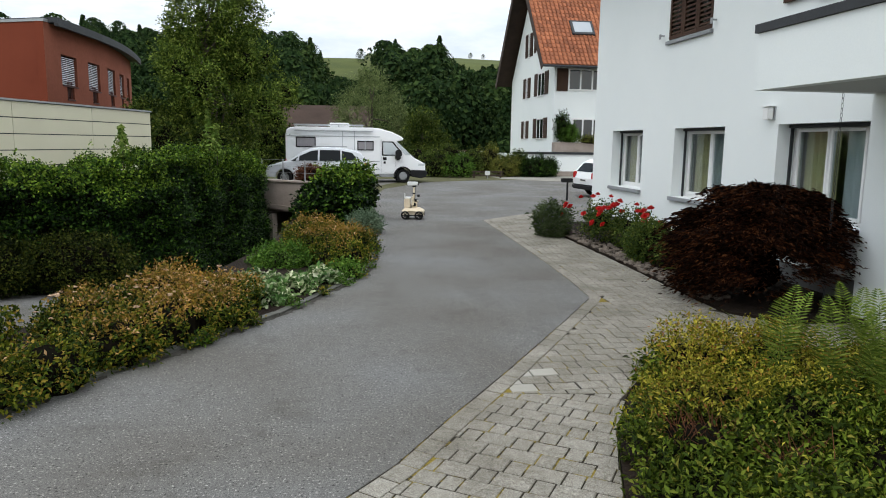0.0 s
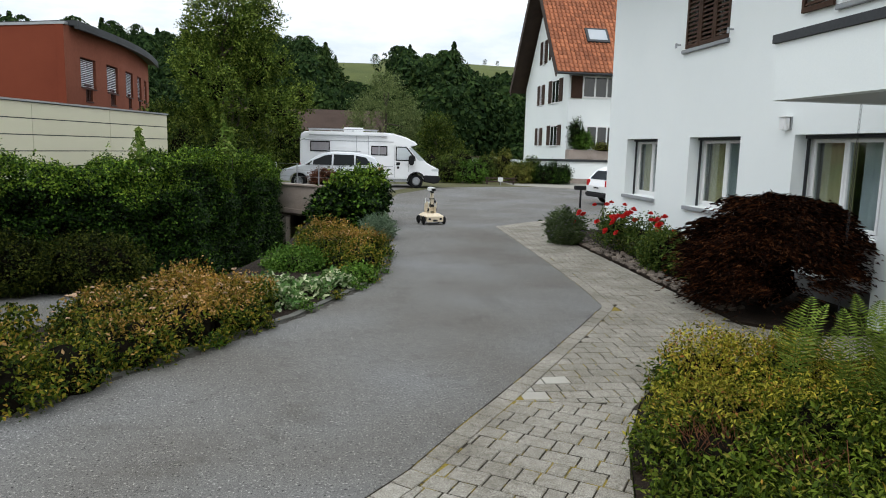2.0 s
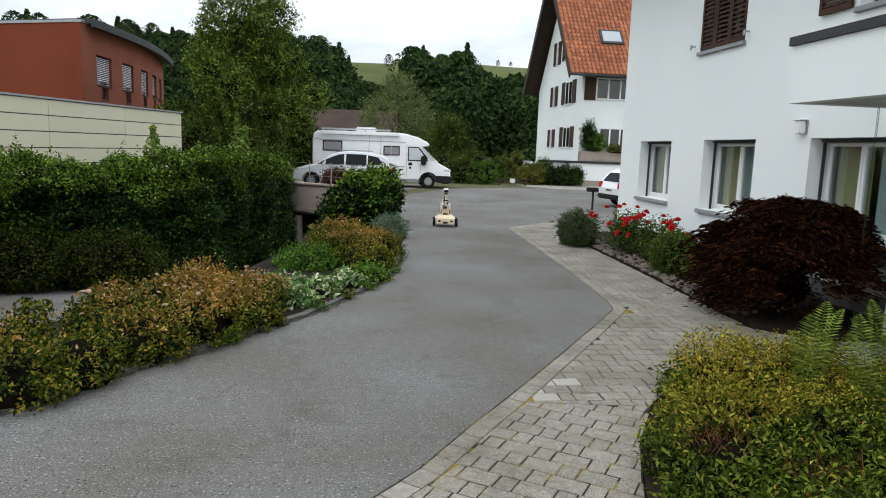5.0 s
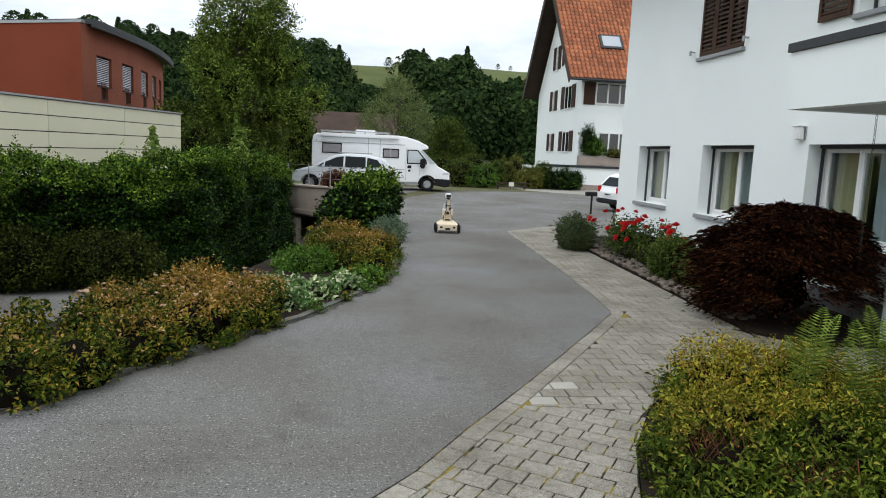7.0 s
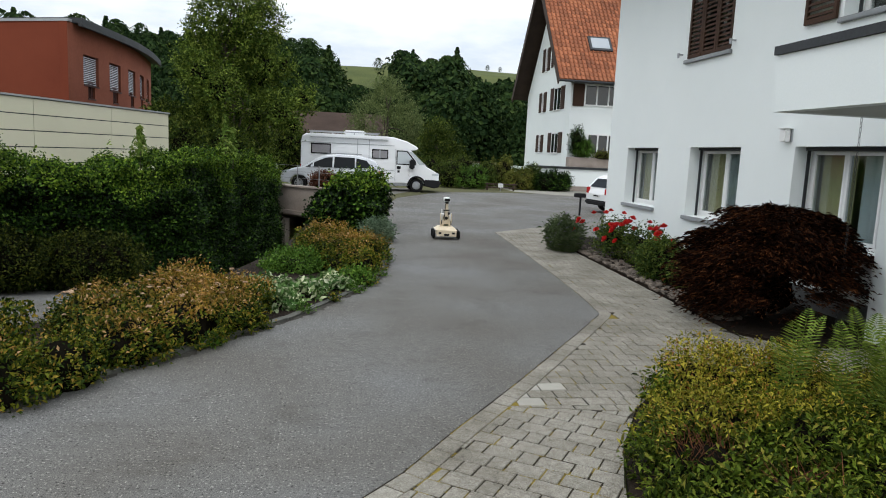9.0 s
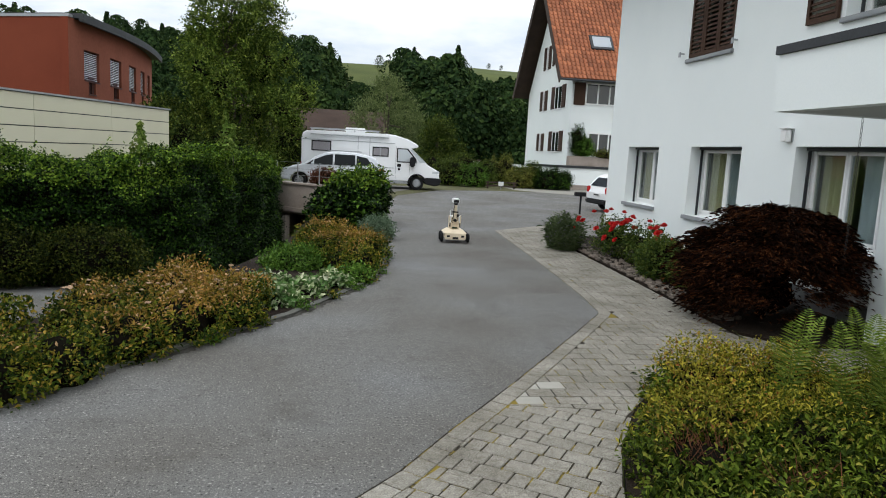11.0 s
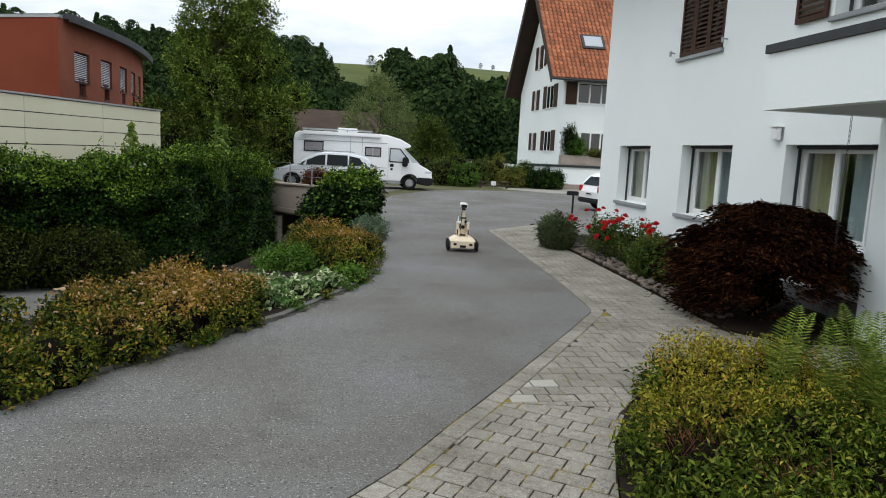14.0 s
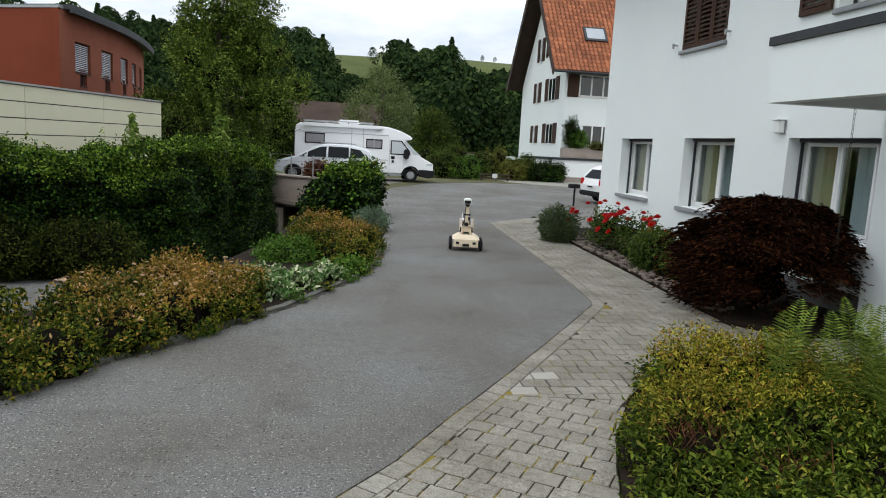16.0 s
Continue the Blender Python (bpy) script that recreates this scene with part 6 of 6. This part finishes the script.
part("mast_motor", tube(bmesh.new(), (0, -0.09, 0.46), (0, -0.045, 0.46), 0.035, n=14), BLACK_PLASTIC, robot)
part("side_camera", boxes((0.02, 0.06, -0.16, -0.1, 0.54, 0.6), bevel=0.006), BLACK_PLASTIC, robot)
head = part("head", boxes((-0.065, 0.065, -0.12, 0.14, 0.828, 0.92), bevel=0.014), ROBOT_WHITE, robot, "white box head with two dark lenses")
for x in (-0.03, 0.03):
    part("eye", tube(bmesh.new(), (x, -0.118, 0.868), (x, -0.135, 0.868), 0.022, n=14), BLACK_PLASTIC, head)
part("face_plate", boxes((-0.056, 0.056, -0.128, -0.119, 0.836, 0.895), bevel=0.003), BLACK_PLASTIC, head)
for x in (-0.1, 0.1):
    part("side_panel", boxes((x - 0.018, x + 0.018, -0.02, 0.05, 0.36, 0.55), bevel=0.008), ROBOT_WHITE, robot)
part("neck", boxes((-0.035, 0.035, -0.07, 0.02, 0.78, 0.831), bevel=0.008), BLACK_PLASTIC, robot)
part("cable", tube(bmesh.new(), (-0.045, -0.05, 0.4), (-0.03, -0.05, 0.77), 0.007, n=6), BLACK_PLASTIC, robot)
robot_wheels = []
for x in (-0.275, 0.275):
    for y in (-0.17, 0.17):
        bm = ring(bmesh.new(), 0, 0, 0, 0.105, 0.07, 0.055, 20)
        for q in range(6):
            a = 6.28318 * q / 6
            tube(bm, (0, 0, 0), (0.075 * math.cos(a), 0, 0.075 * math.sin(a)), 0.012, n=6)
        tube(bm, (0, -0.03, 0), (0, 0.03, 0), 0.025, n=12)
        bm.transform(Matrix.Rotation(math.pi / 2, 4, "Z"))
        wh = part("wheel", bm, RUBBER, robot)
        wh.matrix_basis = pose(x, y, 0.105)
        robot_wheels.append((wh, x, y))
    part("track_guard", boxes((x - 0.012, x + 0.012, -0.16, 0.16, 0.09, 0.12)), BLACK_PLASTIC, robot)

# ---- small things by the house and beyond ----
rngd = np.random.default_rng(5)
stone_me = []
for q in range(6):
    bm = bmesh.new()
    bmesh.ops.create_icosphere(bm, subdivisions=2, radius=1)
    for vtx in bm.verts:
        vtx.co *= 1 + 0.45 * noise.noise(vtx.co * 1.3 + Vector((q * 9, 0, 0)))
    me = bpy.data.meshes.new("edging_stone")
    bm.to_mesh(me)
    bm.free()
    me.materials.append(STONE)
    stone_me.append(me)
edge = np.array([(4.98, 15.0), (4.86, 11.9), (4.74, 9.9), (4.66, 8.5), (4.62, 7.9)])
for q in range(110):
    s = q / 110
    x, y = polyline_at(edge, np.array([s]))[0]
    for k in range(3):
        r = rngd.uniform(0.018, 0.05)
        ob = new("edging_stone", stone_me[(q + k) % 6])
        ob.matrix_basis = pose(x + rngd.uniform(0.0, 0.1) + k * rngd.uniform(0.06, 0.2), y + rngd.uniform(-0.05, 0.05), 0.03 + r * 0.25, 0, 0, rngd.uniform(0, 360)) @ Matrix.Diagonal((r * rngd.uniform(1, 1.5), r, r * rngd.uniform(0.5, 0.75), 1))
        tagged(ob, "rough grey brown edging stone along the path", "stone", "edging stones")

# roses
head_rng = np.random.default_rng(9)
P, N = blob_points([(5.3, 13.2, 0.45, 0.62, 0.8, 0.45), (5.5, 12.2, 0.4, 0.52, 0.65, 0.4), (5.6, 11.3, 0.35, 0.35, 0.4, 0.42)], 400, head_rng, 0.1, 3, 0.02, 0.25)
sel = (N[:, 2] > -0.1) & (N[:, 0] < 0.6)
P, N = P[sel][:34], N[sel][:34]
bm = bmesh.new()
for q in range(5):
    for k in range(5 + 2 * (q < 3)):
        a = 6.283 * k / (5 + 2 * (q < 3)) + q * 0.7
        r0, r1 = 0.008 + 0.006 * q, 0.014 + 0.011 * q
        h0, h1 = 0.0, 0.052 - 0.008 * q
        vs = [bm.verts.new((r * math.cos(a + da), r * math.sin(a + da), h)) for r, da, h in ((r0, -0.5, h0), (r0, 0.5, h0), (r1, 0.55, h1), (r1 * 1.05, 0, h1 + 0.006), (r1, -0.55, h1))]
        bm.faces.new(vs)
rose_me = bpy.data.meshes.new("rose_flower")
bm.to_mesh(rose_me)
bm.free()
rose_me.materials.append(PETAL)
for p, nn in zip(P, N):
    ob = new("rose_flower", rose_me)
    ob.parent = rose
    foot = rose.matrix_basis.translation
    ob.matrix_basis = Matrix.Translation(Vector(p) - foot + Vector(nn) * 0.05) @ Vector(nn + np.array([0, 0, 0.6])).to_track_quat("Z", "Y").to_matrix().to_4x4() @ Matrix.Scale(float(head_rng.uniform(0.9, 1.4)), 4)


def fern(x, y, z, n, length, seed, lean=(0, 0)):
    """A fern: arching fronds, each with paired leaflets along its stalk."""
    r = np.random.default_rng(seed)
    th = thing("fern", pose(x, y, z), "bright green fern with long arching fronds", "fern", "ferns")
    for q in range(n):
        a = 6.283 * q / n + r.uniform(-0.3, 0.3)
        L = length * r.uniform(0.8, 1.1)
        out, up = r.uniform(0.1, 0.38), 1.15
        V, F = [], []
        pts = []
        m = 30
        for k in range(m + 1):
            f = k / m
            rad = L * out * (f + 0.35 * f * f)
            h = L * up * (f - 0.36 * f * f)
            pts.append(np.array([math.cos(a) * rad + lean[0] * f, math.sin(a) * rad + lean[1] * f, h]))
        side = np.array([-math.sin(a), math.cos(a), 0])
        for k in range(m):
            p, d = pts[k], pts[k + 1] - pts[k]
            d = d / np.linalg.norm(d)
            w = 0.005 * (1 - k / (m + 3))
            b = len(V)
            V += [p - side * w, p + side * w, pts[k + 1] + side * w * 0.9, pts[k + 1] - side * w * 0.9]
            F.append((b, b + 1, b + 2, b + 3))
            if k < 4:
                continue
            ll = L * 0.11 * math.sin(math.pi * min(1, (k / m) * 0.84 + 0.16)) ** 0.7
            nrm = np.cross(side, d)
            for s in (-1, 1):
                tip = p + side * s * ll + d * ll * 0.3 - nrm * ll * r.uniform(0.0, 0.2)
                mid = (p * 0.6 + tip * 0.4)
                b = len(V)
                V += [p, mid + d * L * 0.0075, tip, mid - d * L * 0.006]
                F.append((b, b + 1, b + 2, b + 3))
        mesh_part("frond", raw_mesh("frond", np.array(V), np.array(F)), L_FERN, th)
    return th


fern(3.42, 4.72, 0.0, 6, 1.06, 1)
fern(3.6, 4.32, 0.0, 7, 1.12, 2)
fern(3.74, 4.05, 0.0, 8, 1.32, 3)
fern(3.95, 4.35, 0.0, 7, 1.25, 5)
fern(4.3, 5.05, 0.0, 8, 1.0, 6)
fern(3.5, 3.55, 0.0, 8, 0.62, 4)

# Low post that carries a small dark sign, drawn as a plain box.
post = thing("sign_post", pose(8.2, 23.2, 0), "low black post with a small dark sign box beside the parking", "lamp")
part("pole", tube(bmesh.new(), (0, 0, -0.02), (0, 0, 0.62), 0.035), BLACK_PLASTIC, post)
part("lamp_head", boxes((-0.22, 0.16, -0.1, 0.1, 0.62, 0.76), bevel=0.02), BLACK_PLASTIC, post)
sign = thing("small_sign", pose(8.65, 37.6, 0), "small white sign plate on a short post", "sign")
part("pole", tube(bmesh.new(), (0, 0, -0.02), (0, 0, 0.2), 0.02), GREY_METAL, sign)
part("plate", boxes((-0.14, 0.14, -0.012, 0.012, 0.2, 0.42)), PLATE, sign)
fence = thing("garden_fence", pose(0, 0, 0), "low wooden rail fence beyond the drive", "fence")
for q in range(3):
    part("post", boxes((8.0 + q * 0.75, 8.08 + q * 0.75, 38.2, 38.28, -0.05, 0.42)), BARGE_WOOD, fence)
for z in (0.14, 0.32):
    part("rail", boxes((7.9, 9.7, 38.17, 38.197, z, z + 0.07)), BARGE_WOOD, fence)
garage = thing("garden_shed", pose(0, 0, 0), "low white garden shed behind the shrubs", "shed")
part("wall", boxes((8.5, 9.4, 48, 50, -0.1, 1.35)), RENDER_WHITE, garage)
part("roof", boxes((8.4, 9.5, 47.9, 50.1, 1.354, 1.44)), OLD_TILE, garage)
shrub("topiary", [(14.1, 41.5, 3.0, 0.4, 0.35, 0.9), (14.4, 41.5, 2.6, 0.4, 0.3, 0.6)], 3000, 0.1, L_IVY, "dark green climbing plant on the terrace", 71, floor=2.05)
shrub("terrace_shrub", [(14.6, 41.35, 2.6, 0.5, 0.3, 0.6)], 1800, 0.12, L_GREEN, "light green drooping shrub in the planter", 72, floor=2.05)
shrub("flower_box", [(15.9, 41.3, 2.15, 0.9, 0.25, 0.3)], 2500, 0.08, L_YELLOW, "yellow flowering plants along the planter", 73, floor=2.05)

for (x, y), many in (((2.26, 3.8), 90), ((2.72, 3.5), 22)):
    dead = thing("dead_twigs", pose(x, y, 0.02), "bare reddish brown twigs inside the leafy shrub", "twigs", "dead twigs")
    rt = np.random.default_rng(14 + many)
    for q in range(many):
        a0 = Vector((rt.uniform(-0.2, 0.16), rt.uniform(-0.14, 0.1), 0.14))
        d0 = Vector((rt.normal() * 0.09 - 0.07, rt.normal() * 0.09 - 0.07, rt.uniform(0.12, 0.24)))
        part("twig", tube(bmesh.new(), a0, a0 + d0, 0.0034, 0.0014, 5), DEAD_WOOD, dead)

# clutter of the robot: boards, wires and a side arm
part("circuit_board", boxes((-0.09, 0.09, -0.02, 0.05, 0.29, 0.31), bevel=0.003), mat("board_green", (0.02, 0.06, 0.03), (0.04, 0.1, 0.05), 5, 60, 0.5, 0.05), robot)
for q, (x0, x1) in enumerate(((-0.09, -0.05), (0.09, 0.05), (-0.05, 0.03))):
    part("wire", tube(bmesh.new(), (x0, 0.03, 0.29), (x1, -0.045, 0.52), 0.006, n=6), BLACK_PLASTIC, robot)
part("antenna", tube(bmesh.new(), (-0.08, 0.2, 0.5), (-0.08, 0.2, 0.64), 0.008, n=6), ROBOT_WHITE, robot)
part("side_arm", boxes((0.05, 0.085, -0.14, 0.02, 0.42, 0.445), bevel=0.004), PLY, robot)


# ---- pavers ----
PAVE = ASPHALT_RIGHT[::-1] + [(5.6, 16.6), (4.93, 14.37), (4.82, 11.69), (4.76, 10.5), (4.66, 8.54), (4.6, 7.4), (5.02, 6.84), (5.95, 6.8), (5.95, 5.9), (3.8, 5.95), (3.05, 5.85), (2.42, 5.1), (2.03, 4.4), (1.89, 4.05), (1.69, 3.5), (1.6, 2.6), (1.5, -3), (-5, -3), (-3, -0.2), (-0.5, 2.9)]
bm = prism(PAVE, -0.2, -0.0035)
bmesh.ops.triangulate(bm, faces=[f for f in bm.faces if len(f.verts) > 4])
pavement = tagged(part("pavement", bm, MOSS), "grey concrete block paving with mossy joints", "pavement", kind="structure")
sheet("shrub_bed", [(1.9, 4.04), (1.7, 3.5), (1.61, 2.6), (1.51, -3), (5.95, -3), (5.95, 5.89), (3.8, 5.94), (3.06, 5.84), (2.43, 5.09), (2.04, 4.39)], -0.2, 0.02, SOIL, "dark soil bed under the shrubs by the path", "soil")


def clip_half(poly, a, b):
    """The part of a convex outline to the left of the line from a to b."""
    out = []
    side = [(b[0] - a[0]) * (p[1] - a[1]) - (b[1] - a[1]) * (p[0] - a[0]) for p in poly]
    for q in range(len(poly)):
        p, r, s, t = poly[q], poly[(q + 1) % len(poly)], side[q], side[(q + 1) % len(poly)]
        if s >= 0:
            out.append(p)
        if (s >= 0) != (t >= 0):
            f = s / (s - t)
            out.append((p[0] + (r[0] - p[0]) * f, p[1] + (r[1] - p[1]) * f))
    return out


def seg_near(a, b, p):
    ax, ay, bx, by = *a, *b
    L2 = (bx - ax) ** 2 + (by - ay) ** 2
    f = max(0, min(1, ((p[0] - ax) * (bx - ax) + (p[1] - ay) * (by - ay)) / L2))
    return math.hypot(ax + f * (bx - ax) - p[0], ay + f * (by - ay) - p[1])


def area(poly):
    return 0.5 * sum(p[0] * q[1] - q[0] * p[1] for p, q in zip(poly, poly[1:] + poly[:1]))


if area(PAVE) < 0:
    PAVE.reverse()


EDGE = [(-0.5, 2.9)] + ASPHALT_RIGHT[::-1]
INNER = []
for q, p in enumerate(EDGE):
    a, b = EDGE[max(q - 1, 0)], EDGE[min(q + 1, len(EDGE) - 1)]
    dx, dy = b[0] - a[0], b[1] - a[1]
    L = math.hypot(dx, dy)
    INNER.append((p[0] + dy / L * 0.16, p[1] - dx / L * 0.16))
FIELD = INNER + [(5.6, 16.6), (4.93, 14.37), (4.82, 11.69), (4.76, 10.5), (4.66, 8.54), (4.6, 7.4), (5.02, 6.84), (5.95, 6.8), (5.95, 5.9), (3.8, 5.95), (3.05, 5.85), (2.42, 5.1), (2.03, 4.4), (1.89, 4.05), (1.69, 3.5), (1.6, 2.6), (1.5, -3), (-5, -3), (-3, -0.2)]
if area(FIELD) < 0:
    FIELD.reverse()


def laid(ux, uy, lengths, width, line):
    """Outlines of long and short blocks in staggered rows along the way (ux, uy), cut to the paved place."""
    res = []
    gap = 0.0045
    for r in range(-60, 130):
        u, c = -12.0 + (r * 0.137) % sum(lengths), 0
        while u < 16:
            ln = lengths[c % len(lengths)]
            mid, w = u + ln / 2, r * width
            u, c = u + ln, c + 1
            cx, cy = mid * ux - w * uy, mid * uy + w * ux
            if not (-5.2 < cx < 6.2 and -3.2 < cy < 19.5):
                continue
            hu, hw = ln / 2 - gap, width / 2 - gap
            poly = [(cx + a * hu * ux - b * hw * uy, cy + a * hu * uy + b * hw * ux) for a, b in ((-1, -1), (1, -1), (1, 1), (-1, 1))]
            poly = clip_half(poly, *line)
            if len(poly) < 3 or not any(inside(FIELD, *p) for p in poly):
                continue
            for a, b in zip(FIELD, FIELD[1:] + FIELD[:1]):
                if seg_near(a, b, (cx, cy)) < 0.16:
                    poly = clip_half(poly, a, b)
                    if len(poly) < 3:
                        break
            if len(poly) >= 3 and area(poly) > 0.003:
                res.append(poly)
    return res


near_rows = laid(0.832, -0.555, (0.23, 0.115), 0.165, ((6.0, 4.604), (0.0, 5.324)))
far_rows = laid(1.0, 0.0, (0.225, 0.225, 0.115), 0.17, ((0.0, 5.336), (6.0, 4.616)))
# a single course laid along the asphalt
n_e = 92
for q in range(n_e):
    f0, f1 = (q + 0.02) / n_e, (q + 0.98) / n_e
    a, b = polyline_at(EDGE, np.array([f0, f1]))
    c, d = polyline_at(INNER, np.array([f1, f0]))
    mix = lambda p, r, k: (float(p[0] + (r[0] - p[0]) * k), float(p[1] + (r[1] - p[1]) * k))
    near_rows.append([mix(a, d, 0.96), mix(b, c, 0.96), mix(b, c, 0.07), mix(a, d, 0.07)])
    if area(near_rows[-1]) < 0:
        near_rows[-1].reverse()
tilt = np.random.default_rng(4)


def block(poly, lift, slant):
    """Corners and faces of one worn block with a chamfered rim."""
    cx, cy = sum(p[0] for p in poly) / len(poly), sum(p[1] for p in poly) / len(poly)
    n = len(poly)
    lo = [(x, y, -0.05) for x, y in poly]
    mid = [(x, y, -0.004 + lift + slant * (x - cx)) for x, y in poly]
    hi = [(cx + (x - cx) * 0.955, cy + (y - cy) * 0.955, 0.001 + lift + slant * (x - cx)) for x, y in poly]
    faces = [tuple(range(2 * n, 3 * n))]
    for q in range(n):
        e = (q + 1) % n
        faces += [(q, e, n + e, n + q), (n + q, n + e, 2 * n + e, 2 * n + q)]
    return lo + mid + hi, faces, (cx, cy)


blocks = [block(p, tilt.normal() * 0.0012, tilt.normal() * 0.008) for p in near_rows + far_rows]
blocks.sort(key=lambda b: (b[2][0] - 0.9) ** 2 + (b[2][1] - 3.6) ** 2)
for V, F, c in blocks[:300]:
    me = bpy.data.meshes.new("paver")
    me.from_pydata(V, [], F)
    pale = min(math.hypot(c[0] - 1.83, c[1] - 5.63), math.hypot(c[0] - 1.62, c[1] - 5.32)) < 0.095
    me.materials.append(PALE_PAVER if pale else PAVER)
    ob = new("paver", me)
    ob.parent = pavement
V, F = [], []
for v, f, c in blocks[300:]:
    F += [tuple(q + len(V) for q in face) for face in f]
    V += v
me = bpy.data.meshes.new("paver_field")
me.from_pydata(V, [], F)
me.materials.append(PAVER)
field = new("paver_field", me)
field.parent = pavement
tagged(field, kind="stuff")


# ---- what moves ----
def motions():
    """The robot turns on the spot, then drives towards the viewer."""
    rows = [(0, 2.2, 17.55, 78), (0.3, 2.22, 17.56, 72), (0.6, 2.25, 17.57, 60), (0.9, 2.28, 17.58, 47), (1.2, 2.3, 17.59, 34), (1.5, 2.325, 17.6, 25), (2.0, 2.34, 17.62, 15), (2.5, 2.355, 17.64, 5), (3.0, 2.36, 17.64, -4), (3.5, 2.36, 17.6, -6), (4.0, 2.36, 17.5, -6), (5.2, 2.345, 17.15, -6), (6.5, 2.335, 16.72, -5), (7.0, 2.34, 16.52, -4), (8.0, 2.38, 16.06, -3), (9.0, 2.43, 15.58, -2), (10.2, 2.47, 15.05, -2), (11.5, 2.5, 14.48, -2), (12.5, 2.53, 14.03, -1), (13.5, 2.575, 13.6, -3), (14.0, 2.58, 13.4, -6), (14.5, 2.57, 13.18, -9), (15.0, 2.545, 12.98, -10), (15.5, 2.515, 12.78, -9), (16.0, 2.48, 12.58, -9)]
    walk(robot, [(t, pose(x, y, 0.004, 0, 0, a)) for t, x, y, a in rows])
    ts = np.arange(0, 16.01, 0.25)
    yaw = np.interp(ts, [r[0] for r in rows], [r[3] for r in rows])
    gone = np.interp(ts, [r[0] for r in rows], [17.55 - r[2] for r in rows])
    for wh, x, y in robot_wheels:
        turn = np.degrees((gone + np.radians(yaw - 78) * x) / 0.105)
        walk(wh, [(float(t), pose(x, y, 0.105, float(a), 0, 0)) for t, a in zip(ts, turn)])


motions()
